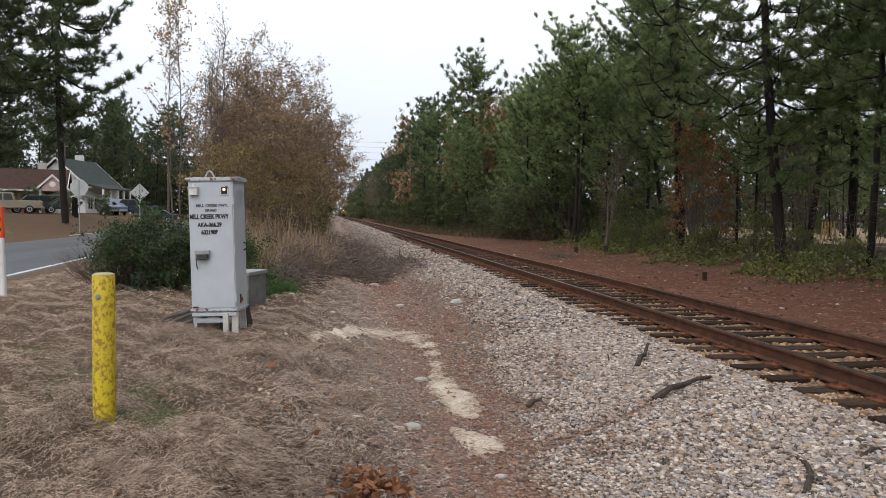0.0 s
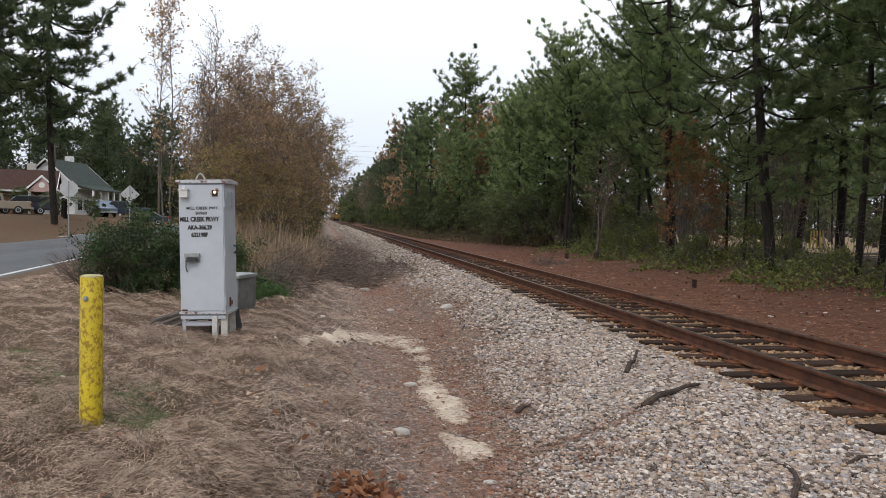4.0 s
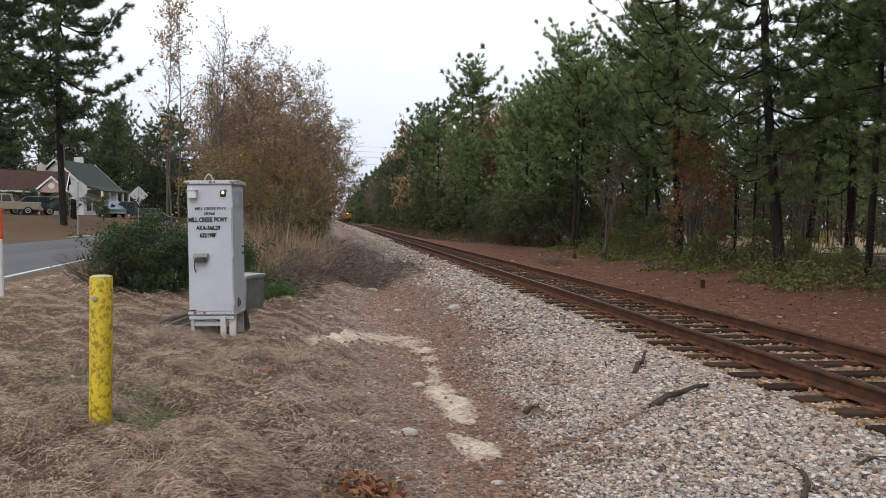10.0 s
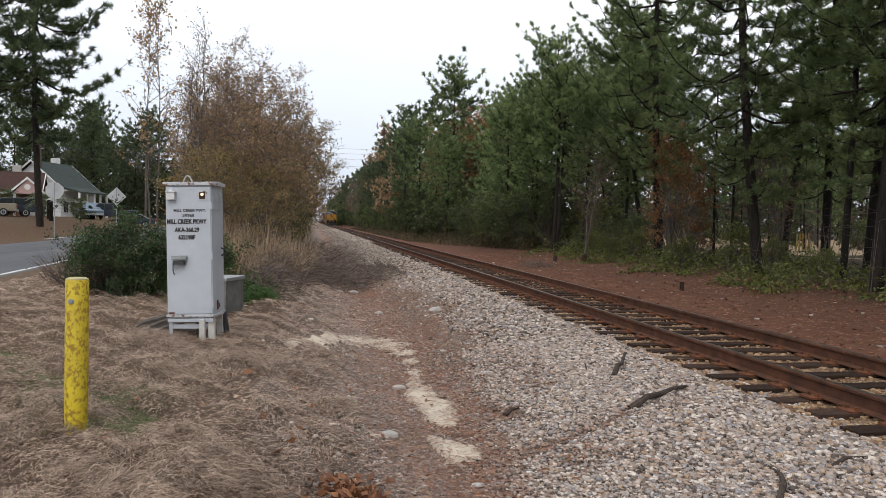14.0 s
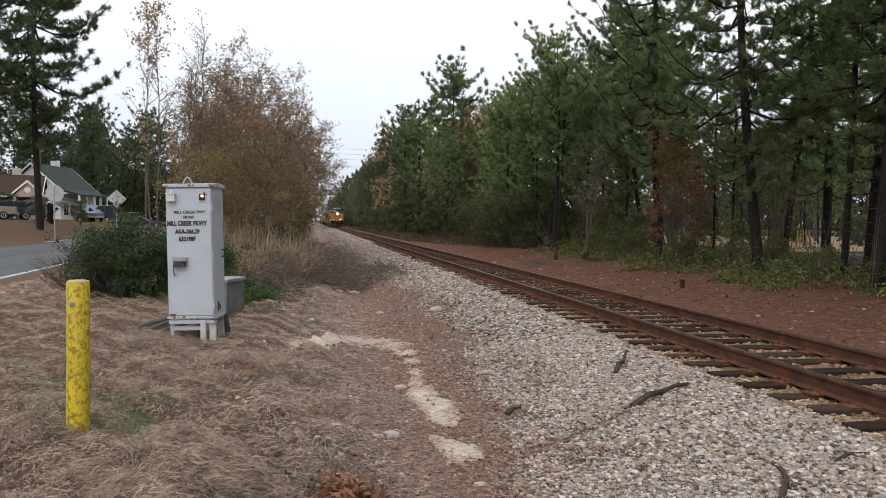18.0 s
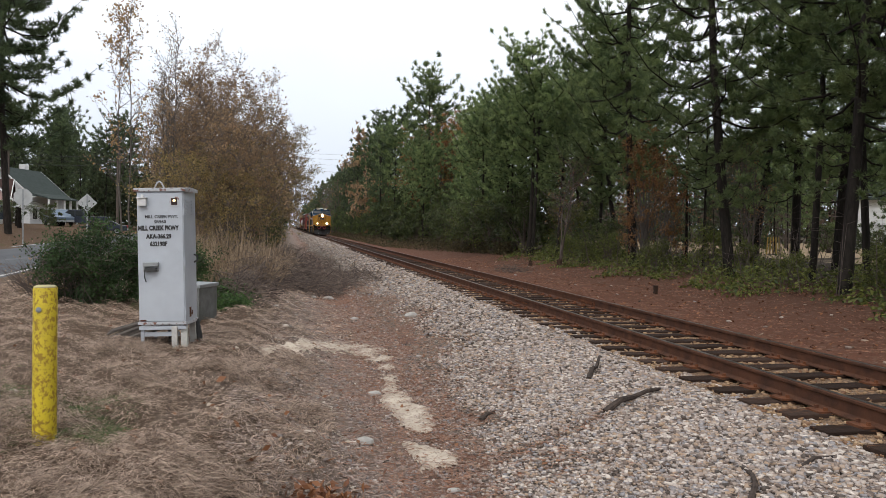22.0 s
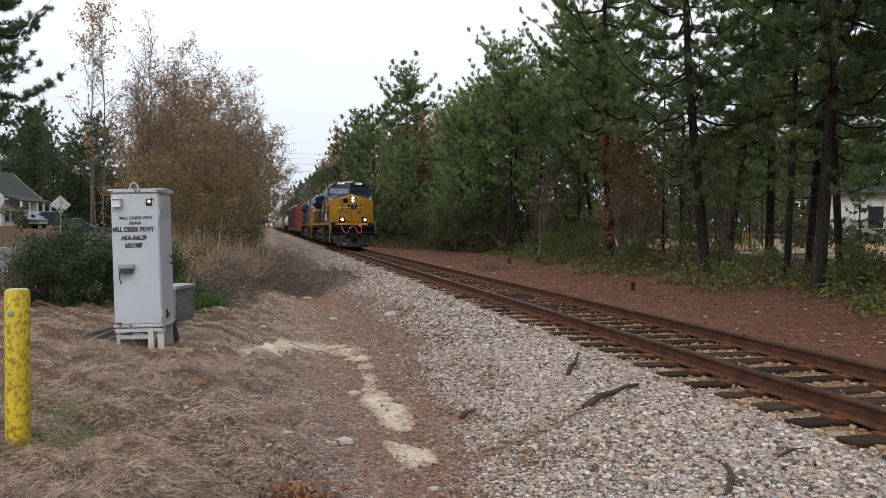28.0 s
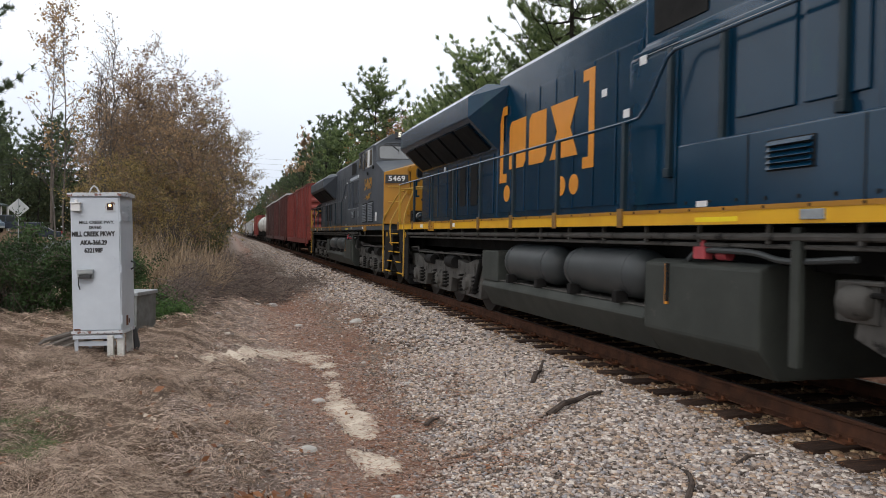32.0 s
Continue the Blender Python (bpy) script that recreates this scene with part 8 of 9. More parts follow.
        if logo_mat is M_LOGO:
            for y0, d in ((10.75, 1), (14.42, -1)):
                part("emblem_bracket", Geo().prism([(y0, 2.44), (y0 + d * 0.34, 2.44), (y0 + d * 0.34, 2.60), (y0 + d * 0.16, 2.60), (y0 + d * 0.16, 3.66), (y0 + d * 0.34, 3.66), (y0 + d * 0.34, 3.82), (y0, 3.82)], "x", x - 0.003, x + 0.003), logo_mat, L, "orange emblem bracket")
            for pts in ([(13.95, 2.66), (13.95, 3.40), (13.85, 3.50), (13.20, 3.50), (13.20, 2.76), (13.30, 2.66)], [(13.05, 2.66), (13.05, 3.40), (12.95, 3.50), (12.36, 3.50), (12.36, 2.76), (12.46, 2.66)], [(12.2, 2.66), (11.95, 3.08), (12.2, 3.50), (11.25, 3.50), (11.5, 3.08), (11.25, 2.66)]):
                part("emblem_block", Geo().prism(pts, "x", x - 0.003, x + 0.003), logo_mat, L, "plain orange emblem block")
            for y in (11.35, 11.78, 14.05):
                part("emblem_dot", Geo().cyl((x - 0.003, y, 2.24), (x + 0.003, y, 2.24), 0.15, n=18), logo_mat, L, "orange emblem dot")
        # handrails along the walkway
        posts = [9.05, 10.82, 12.45, 14.05, 15.7, 17.35, 19.0, 20.6]
        for y in posts:
            part("handrail_post", Geo().box(min(s * 1.45, s * 1.50), max(s * 1.45, s * 1.50), y - 0.035, y + 0.035, 1.60, 2.78), M_CHANNEL if y < 20 else M_RAILYELLOW, L, "dark handrail post" if y < 20 else "", 0.006)
            part("post_foot", Geo().box(min(s * 1.50, s * 1.53), max(s * 1.50, s * 1.53), y - 0.05, y + 0.05, 1.585, 1.80), M_BROWNFOOT, L, "brown bolted handrail foot", 0.006)
        part("handrail", Geo().tube([(s * 1.48, 20.7, 2.78), (s * 1.48, 9.0, 2.77), (s * 1.48, 8.75, 2.78), (s * 1.46, 8.62, 2.90), (s * 1.42, 8.32, 3.34), (s * 1.41, 8.2, 3.40), (s * 1.40, 5.0, 3.40)], 0.02, 8), body_mat, L, "", 0, True)
    part("rear_handrail", Geo().tube([(-1.4, 20.9, 1.7), (-1.4, 20.9, 2.7), (1.4, 20.9, 2.7), (1.4, 20.9, 1.7)], 0.021, 8), M_RAILYELLOW, L, "yellow rear handrail")
    part("rear_coupler", Geo().box(-0.16, 0.16, 20.6, 21.2, 0.76, 0.98).box(-0.2, 0.2, 20.95, 21.1, 0.7, 1.04).box(-1.4, 1.4, 20.7, 20.95, 0.7, 1.6), M_UNDER, L, "", 0.02)
    # fuel tank and air reservoirs
    tank = part("fuel_tank", Geo().prism([(-1.42, 0.52), (-1.42, 1.22), (-1.30, 1.26), (1.30, 1.26), (1.42, 1.22), (1.42, 0.52), (1.20, 0.25), (-1.20, 0.25)], "y", 6.85, 8.66).prism([(-1.42, 0.60), (-1.36, 0.72), (1.36, 0.72), (1.42, 0.60), (1.20, 0.25), (-1.20, 0.25)], "y", 8.67, 14.1), M_TANKGREY, L, "dark fuel tank", 0.03)
    for s in (-1, 1):
        part("tank_flank", Geo().box(min(s * 1.0, s * 1.4), max(s * 1.0, s * 1.4), 13.3, 14.1, 0.7, 1.22), M_TANKGREY, tank, "", 0.02)
        for y0, y1 in ((8.85, 10.85), (11.15, 13.1)):
            part("air_reservoir", Geo().lathe([(y0, 0.05), (y0 + 0.03, 0.18), (y0 + 0.14, 0.27), (y0 + 0.26, 0.295), (y1 - 0.26, 0.295), (y1 - 0.14, 0.27), (y1 - 0.03, 0.18), (y1, 0.05)], 24, "y", (s * 1.14, 0, 1.06)), M_RESERVOIR, tank, "blue-grey air reservoir", 0, True)
            for y in (y0 + 0.30, y1 - 0.30):
                part("reservoir_band", Geo().lathe([(y - 0.02, 0.30), (y + 0.02, 0.30)], 24, "y", (s * 1.14, 0, 1.06)), M_RESERVOIR, tank, "", 0, True)
            for y in (y0 + 0.4, y1 - 0.4):
                part("reservoir_strap", Geo().box(min(s * 1.3, s * 1.46), max(s * 1.3, s * 1.46), y - 0.05, y + 0.05, 0.72, 0.86), M_UNDER, tank, "", 0.01)
        part("sight_gauge", Geo().box(min(s * 1.42, s * 1.43), max(s * 1.42, s * 1.43), 8.20, 8.26, 0.80, 1.22), M_LOGO, tank, "orange-edged fuel gauge")
        part("gauge_face", Geo().box(min(s * 1.42, s * 1.434), max(s * 1.42, s * 1.434), 8.20, 8.245, 0.83, 1.22), M_UNDER, tank)
        part("reservoir_shelf", Geo().box(min(s * 0.9, s * 1.37), max(s * 0.9, s * 1.37), 8.70, 13.3, 0.722, 0.732), M_TRUCK, tank, "paler grey shelf under the reservoirs")
        part("fuel_pipe", Geo().tube(smooth_line([(s * 1.36, 7.95, 1.27), (s * 1.38, 7.7, 1.36), (s * 1.38, 7.0, 1.36), (s * 1.36, 6.6, 1.30), (s * 1.36, 5.9, 1.34)]), 0.028, 8), M_RESERVOIR, L, "dark fuel pipe", 0, True)
        part("valve_body", Geo().box(min(s * 1.32, s * 1.42), max(s * 1.32, s * 1.42), 7.62, 7.80, 1.28, 1.40).cyl((s * 1.37, 7.71, 1.38), (s * 1.37, 7.71, 1.48), 0.03, n=8), M_HOSE, L, "red fuel valve", 0.01)
        part("hanger_post", Geo().box(min(s * 1.36, s * 1.42), max(s * 1.36, s * 1.42), 6.40, 6.50, 0.45, 1.58), M_TANKGREY, L, "dark hanging bracket", 0.01)
        part("fuel_filler", Geo().cyl((s * 1.3, 7.40, 1.33), (s * 1.3, 7.55, 1.33), 0.055, n=12), M_HOSE, tank, "red fuel filler cap")
        part("valve_box", Geo().box(min(s * 1.3, s * 1.42), max(s * 1.3, s * 1.42), 5.35, 5.6, 0.95, 1.25).tube([(s * 1.36, 5.5, 1.25), (s * 1.36, 5.5, 1.5)], 0.03, 6), M_UNDER, L, "", 0.015)
        if plate_digits and s < 0:
            npl = part("nose_number_plate", Geo().add([(s * 0.86, -0.01, 2.96), (s * 1.46, 0.28, 2.96), (s * 1.46, 0.28, 3.20), (s * 0.86, -0.01, 3.20), (s * 0.86, 0.04, 2.96), (s * 1.46, 0.33, 2.96), (s * 1.46, 0.33, 3.20), (s * 0.86, 0.04, 3.20)],
                                                      [(0, 1, 2, 3), (4, 7, 6, 5), (0, 4, 5, 1), (1, 5, 6, 2), (2, 6, 7, 3), (3, 7, 4, 0)]), M_BLACK, nose, "black number plate")
            lettering(plate_digits, 0.21, M_WHITE, npl, Matrix.Translation((-1.165, 0.130, 3.08)) @ Matrix.Rotation(radians(-25.8), 4, "Z") @ FACE_FRONT, 0.003, "number", 0.5, 0.003)
    loco_truck(L, 3.05)
    loco_truck(L, 17.3)
    return L


def freight_truck(car, y0):
    t = part("truck", Geo().box(-0.9, 0.9, -0.18, 0.18, 0.38, 0.62), M_UNDER, car, "dark freight truck", 0.02)
    t.matrix_basis = pose(0, y0, 0)
    for s in (-1, 1):
        part("side_frame", Geo().prism([(-1.25, 0.42), (-1.15, 0.62), (-0.4, 0.72), (0.4, 0.72), (1.15, 0.62), (1.25, 0.42), (0.6, 0.40), (0.35, 0.22), (-0.35, 0.22), (-0.6, 0.40)], "x", min(s * 0.95, s * 1.08), max(s * 0.95, s * 1.08)), M_UNDER, t, "", 0.015)
    for k in (-0.88, 0.88):
        wheelset(t, k, 0.42, 0.75, False)


def coupling(car, ln):
    part("coupler", Geo().box(-0.12, 0.12, -0.5, 0.6, 0.78, 0.98), M_UNDER, car, "", 0.02)
    part("rear_coupler", Geo().box(-0.12, 0.12, ln - 0.6, ln + 0.35, 0.78, 0.98), M_UNDER, car, "", 0.02)


def boxcar(label, paint, h=4.6, ln=16.6, roof=None):
    c = thing("boxcar", pose(TRACK_X, 0, 0), label, "boxcar", "freight cars of the train")
    body = part("body", Geo().box(-1.42, 1.42, 0.25, ln - 0.25, 1.05, h - 0.15), paint, c, "", 0.02)
    rf = part("roof", Geo().prism([(-1.47, h - 0.18), (-1.47, h - 0.10), (0, h), (1.47, h - 0.10), (1.47, h - 0.18)], "y", 0.2, ln - 0.2), roof or paint, c, "pale metal roof" if roof else "")
    for k in range(15):
        y = 0.5 + (ln - 1.0) * k / 14
        part("roof_rib", Geo().prism([(-1.47, h - 0.09), (0, h + 0.01), (1.47, h - 0.09), (1.47, h - 0.06), (0, h + 0.045), (-1.47, h - 0.06)], "y", y - 0.03, y + 0.03), roof or paint, rf)
    for s in (-1, 1):
        part("side_sill", Geo().box(min(s * 1.40, s * 1.47), max(s * 1.40, s * 1.47), 0.3, ln - 0.3, 0.85, 1.15), paint, c, "", 0.01)
        n = 16
        for k in range(n + 1):
            y = 0.35 + (ln - 0.7) * k / n
            if abs(y - ln / 2) > 1.7:
                part("side_post", Geo().prism([(s * 1.42, y - 0.07), (s * 1.48, y - 0.045), (s * 1.48, y + 0.045), (s * 1.42, y + 0.07)], "z", 1.1, h - 0.2), paint, body)
        d = part("door", Geo().box(min(s * 1.43, s * 1.50), max(s * 1.43, s * 1.50), ln / 2 - 1.6, ln / 2 + 1.5, 1.12, h - 0.28), paint, c, "sliding plug door", 0.012)
        for z in (1.7, 2.4, 3.1, 3.7):
            part("door_rib", Geo().box(min(s * 1.5, s * 1.53), max(s * 1.5, s * 1.53), ln / 2 - 1.5, ln / 2 + 1.4, z - 0.04, z + 0.04), paint, d)
        part("door_bar", Geo().cyl((s * 1.55, ln / 2 - 0.6, 1.2), (s * 1.55, ln / 2 - 0.6, h - 0.4), 0.03, n=8).cyl((s * 1.55, ln / 2 + 0.5, 1.2), (s * 1.55, ln / 2 + 0.5, h - 0.4), 0.03, n=8), paint, d)
        lad = part("ladder", Geo().tube([(s * 1.52, 0.4, 0.7), (s * 1.52, 0.4, h - 0.3)], 0.016, 6).tube([(s * 1.52, 0.85, 0.7), (s * 1.52, 0.85, h - 0.3)], 0.016, 6), paint, c)
        for k in range(9):
            part("rung", Geo().cyl((s * 1.52, 0.4, 0.8 + k * 0.4), (s * 1.52, 0.85, 0.8 + k * 0.4), 0.014, n=6), paint, lad)
    for y, d in ((0.25, -1), (ln - 0.25, 1)):
        for k in range(7):
            z = 1.25 + k * (h - 1.7) / 7
            part("end_corrugation", Geo().prism([(y, z), (y + d * 0.07, z + 0.10), (y + d * 0.07, z + 0.20), (y, z + 0.30)], "x", -1.25, 1.25), paint, body)
    part("hand_brake", Geo().lathe([(0.10, 0.27), (0.12, 0.29), (0.14, 0.27)], 16, "y", (-0.7, 0, 2.9)), M_UNDER, c)
    part("underframe", Geo().box(-0.3, 0.3, 0.2, ln - 0.2, 0.75, 1.05).box(-1.3, 1.3, 6, 6.2, 0.8, 1.05).box(-1.3, 1.3, 10, 10.2, 0.8, 1.05), M_UNDER, c, "", 0.01)
    freight_truck(c, 2.4)
    freight_truck(c, ln - 2.4)
    coupling(c, ln)
    return c


def tank_car(label, paint, ln=16.6, r=1.42):
    c = thing("tank_car", pose(TRACK_X, 0, 0), label, "tank car", "freight cars of the train")
    zc = 1.25 + r
    part("tank", Geo().lathe([(0.9, 0.05), (0.95, r * 0.6), (1.15, r * 0.88), (1.5, r), (ln - 1.5, r), (ln - 1.15, r * 0.88), (ln - 0.95, r * 0.6), (ln - 0.9, 0.05)], 36, "y", (0, 0, zc)), paint, c, "", 0, True)
    part("dome", Geo().lathe([(zc + r - 0.1, 0.45), (zc + r + 0.28, 0.45), (zc + r + 0.34, 0.38)], 18, "z", (0, ln / 2, 0)), paint, c, "", 0, True)
    for y in (4.5, 8.3, 12.1):
        part("tank_band", Geo().lathe([(y - 0.06, r + 0.012), (y + 0.06, r + 0.012)], 36, "y", (0, 0, zc)), paint, c)
    part("platform", Geo().box(-0.9, 0.9, ln / 2 - 1.2, ln / 2 + 1.2, zc + r + 0.02, zc + r + 0.06), M_UNDER, c)
    for s in (-1, 1):
        rail = part("platform_rail", Geo().tube([(s * 0.9, ln / 2 - 1.2, zc + r), (s * 0.9, ln / 2 - 1.2, zc + r + 0.8), (s * 0.9, ln / 2 + 1.2, zc + r + 0.8), (s * 0.9, ln / 2 + 1.2, zc + r)], 0.02, 6), M_UNDER, c)
        part("ladder", Geo().tube([(s * 1.5, ln / 2 - 0.25, 1.0), (s * 1.5, ln / 2 - 0.25, zc + 0.4), (s * 0.9, ln / 2 - 0.25, zc + r)], 0.018, 6).tube([(s * 1.5, ln / 2 + 0.25, 1.0), (s * 1.5, ln / 2 + 0.25, zc + 0.4), (s * 0.9, ln / 2 + 0.25, zc + r)], 0.018, 6), M_UNDER, c)
        part("side_walk", Geo().box(min(s * 1.1, s * 1.45), max(s * 1.1, s * 1.45), 0.3, 2.2, 1.15, 1.2).box(min(s * 1.1, s * 1.45), max(s * 1.1, s * 1.45), ln - 2.2, ln - 0.3, 1.15, 1.2), M_UNDER, c)
    part("underframe", Geo().box(-0.35, 0.35, 0.2, ln - 0.2, 0.75, 1.1).box(-1.2, 1.2, 2.0, 2.8, 1.0, 1.75).box(-1.2, 1.2, ln - 2.8, ln - 2.0, 1.0, 1.75), M_UNDER, c, "", 0.02)
    freight_truck(c, 2.4)
    freight_truck(c, ln - 2.4)
    coupling(c, ln)
    return c


def hopper(label, paint, ln=16.6, h=4.6):
    c = thing("hopper_car", pose(TRACK_X, 0, 0), label, "hopper car", "freight cars of the train")
    body = part("body", Geo().prism([(-1.2, 1.3), (-1.5, 1.9), (-1.5, h - 0.5), (-0.9, h - 0.05), (0.9, h - 0.05), (1.5, h - 0.5), (1.5, 1.9), (1.2, 1.3)], "y", 1.6, ln - 1.6), paint, c, "", 0.02)
    part("end_slope", Geo().prism([(0.5, 3.6), (1.6, 3.6), (3.4, 1.3), (1.9, 1.3)], "x", -1.4, 1.4).prism([(ln - 0.5, 3.6), (ln - 1.6, 3.6), (ln - 3.4, 1.3), (ln - 1.9, 1.3)], "x", -1.4, 1.4), paint, c)
    for s in (-1, 1):
        for k in range(12):
            y = 1.8 + (ln - 3.6) * k / 11
            part("side_post", Geo().box(min(s * 1.5, s * 1.57), max(s * 1.5, s * 1.57), y - 0.05, y + 0.05, 1.4, h - 0.5), paint, body)
        part("ladder", Geo().tube([(s * 1.5, 0.6, 0.7), (s * 1.5, 0.6, h - 0.4)], 0.02, 6).tube([(s * 1.5, 1.1, 0.7), (s * 1.5, 1.1, h - 0.4)], 0.02, 6), paint, c)
    for y in (4, 8.3, 12.6):
        part("outlet", Geo().prism([(-0.6, 0.5), (0.6, 0.5), (1.2, 1.3), (-1.2, 1.3)], "y", y - 0.8, y + 0.8), paint, c)
    part("roof_walk", Geo().box(-0.4, 0.4, 1.7, ln - 1.7, h - 0.03, h + 0.05), M_GALV, c)
    part("underframe", Geo().box(-1.45, 1.45, 0.25, ln - 0.25, 0.95, 1.15).box(-0.3, 0.3, 0, ln, 0.7, 0.95), M_UNDER, c, "", 0.01)
    freight_truck(c, 2.0)
    freight_truck(c, ln - 2.0)
    coupling(c, ln)
    return c


train = [(locomotive("blue diesel locomotive with a golden yellow nose", M_BLUE, M_NOSE, M_STRIPE, M_LOGO, "3268"), 0.0),
         (locomotive("faded grey diesel locomotive with a yellow nose", M_GREYLOCO, M_NOSE, M_GREYLOCO, M_NOSE, "5469", "5469"), 22.3)]
back = 44.9
for made in (boxcar("oxide red boxcar with ribbed sides", M_BOXRED, 4.45), boxcar("tall faded maroon boxcar with a pale roof", M_BOXMAROON, 4.75, 17.4, M_ROOF), boxcar("tall dark brown boxcar with a pale roof", M_BOXBROWN, 4.85, 17.4, M_ROOF),
             tank_car("off-white tank car with a dome", M_TANK), tank_car("off-white tank car with a dome", M_TANK), boxcar("oxide red boxcar with ribbed sides", M_BOXRED, 4.5), tank_car("off-white tank car with a dome", M_TANK),
             hopper("pale grey covered hopper car", M_HOPPER), hopper("pale grey covered hopper car", M_HOPPER), tank_car("off-white tank car with a dome", M_TANK), hopper("pale grey covered hopper car", M_HOPPER), boxcar("dark brown boxcar with ribbed sides", M_BOXBROWN, 4.6),
             tank_car("off-white tank car with a dome", M_TANK), tank_car("off-white tank car with a dome", M_TANK), hopper("pale grey covered hopper car", M_HOPPER)):
    train.append((made, back))
    back += 17.9 if made.name.startswith("boxcar") else 17.3

# ---- loose stones, matted grass and fallen leaves ----
rng = np.random.default_rng(101)


def stone_material():
    mt = leaf_material("crushed_stone", (0.070, 0.057, 0.048), (0.64, 0.57, 0.51), 0.0, 0.85, 0.0)
    n = mt.node_tree.nodes
    cr = [x for x in n if x.type == "VALTORGB"][0].color_ramp
    for pos, c in ((0.16, (0.16, 0.12, 0.10)), (0.36, (0.37, 0.30, 0.255)), (0.50, (0.39, 0.275, 0.185)), (0.62, (0.25, 0.245, 0.26)), (0.82, (0.45, 0.38, 0.335))):
        e = cr.elements.new(pos)
        e.color = (*c, 1)
    return mt


M_STONE = stone_material()
M_STRAW = leaf_material("matted_straw", (0.085, 0.056, 0.041), (0.74, 0.565, 0.445), 0.2, 0.9)
M_GREENBLADE = leaf_material("green_grass_blades", (0.05, 0.085, 0.025), (0.14, 0.17, 0.06), 0.2, 0.8)
M_RUSTSTONE = leaf_material("rust_stained_stone", (0.17, 0.085, 0.045), (0.42, 0.29, 0.17), 0.0, 0.9, 0.0)
M_GREYSTRAW = leaf_material("bleached_ditch_litter", (0.22, 0.162, 0.142), (0.74, 0.595, 0.525), 0.2, 0.9)
M_PINESTRAW = leaf_material("fallen_pine_needles", (0.16, 0.072, 0.046), (0.40, 0.225, 0.15), 0.1, 0.9)
M_BANKSTRAW = leaf_material("old_dark_pine_needles", (0.085, 0.038, 0.023), (0.36, 0.19, 0.12), 0.1, 0.9)
M_OAKLEAF = leaf_material("fallen_oak_leaves", (0.13, 0.046, 0.022), (0.33, 0.145, 0.062), 0.1, 0.7)

STONE_V = np.array([(x, y, z) for z in (-0.7, 0.7) for y in (-0.75, 0.75) for x in (-0.75, 0.75)])
STONE_F = np.array([(0, 2, 3, 1), (4, 5, 7, 6), (0, 1, 5, 4), (2, 6, 7, 3), (0, 4, 6, 2), (1, 3, 7, 5)])


def stones(x, y, z, size, rng, name, label, mat=None):
    """Angular stones, each with corners of its own."""
    m = len(x)
    base, faces = STONE_V, STONE_F
    k = len(base)
    v = base[None] * (1 + 0.27 * rng.normal(size=(m, k, 3)).clip(-1.5, 1.5))
    v = v * (size[:, None] * np.stack([rng.uniform(0.8, 1.3, m), rng.uniform(0.7, 1.1, m), rng.uniform(0.38, 0.7, m)], 1))[:, None]
    a = rng.uniform(0, 6.283, m)
    t = rng.normal(size=m) * 0.35
    c, s = np.cos(a)[:, None], np.sin(a)[:, None]
    vx, vy, vz = v[..., 0], v[..., 1], v[..., 2]
    vy, vz = vy * np.cos(t)[:, None] - vz * np.sin(t)[:, None], vy * np.sin(t)[:, None] + vz * np.cos(t)[:, None]
    vx, vy = vx * c - vy * s, vx * s + vy * c
    out = np.stack([vx + x[:, None], vy + y[:, None], vz + z[:, None]], -1).reshape(-1, 3)
    f = (faces[None] + k * np.arange(m)[:, None, None]).reshape(-1, 4)
    ob = new(name, array_mesh(name, out, f, mat or M_STONE))
    return tagged(ob, label, "ballast stones", kind="stuff")


def spread(n, x0, x1, y0, y1, power=1.0):
    return rng.uniform(x0, x1, n), y0 + (y1 - y0) * rng.uniform(size=n) ** power


# where brown needles hide the stones: the foot of the slope, a rut across it, and odd patches
def needle_cover(x, y):
    foot = np.interp(y, [3, 5, 7.7, 10, 14, 18, 28, 60], [1.6, 1.62, 1.88, 2.05, 2.35, 2.2, 2.45, 2.7])
    c = np.clip((foot + 0.25 - x) / 0.5, 0, 1.3)
    c = c + 0.66 * np.clip(1 - (x - foot) / 1.3, 0, 1) * np.clip((y - 6) / 5, 0.25, 1)
    rut = np.interp(x, [1.7, 2.1, 2.85, 3.2, 3.9], [6.2, 6.3, 6.6, 6.85, 7.1])
    c = c + 0.85 * np.exp(-((y - rut) / 0.11) ** 2) * np.clip((3.6 - x) / 0.5, 0, 1) * (x > 1.5)
    for cx, cy, rx, ry, k in ((2.35, 12.2, 0.30, 0.55, 0.9), (2.1, 7.5, 0.22, 0.25, 0.8), (2.25, 5.9, 0.5, 0.35, 0.5), (2.9, 9.8, 0.3, 0.9, 0.45), (2.9, 16.5, 0.35, 1.2, 0.55), (2.6, 19.5, 0.4, 1.5, 0.6), (2.75, 8.5, 0.25, 0.5, 0.4)):
        c = c + k * np.exp(-((x - cx) / rx) ** 2 - ((y - cy) / ry) ** 2)
    return c + 0.16 * wave(x, y, 2.3, 0.9) + 0.10 * wave(x, y, 6.1, 2.2)


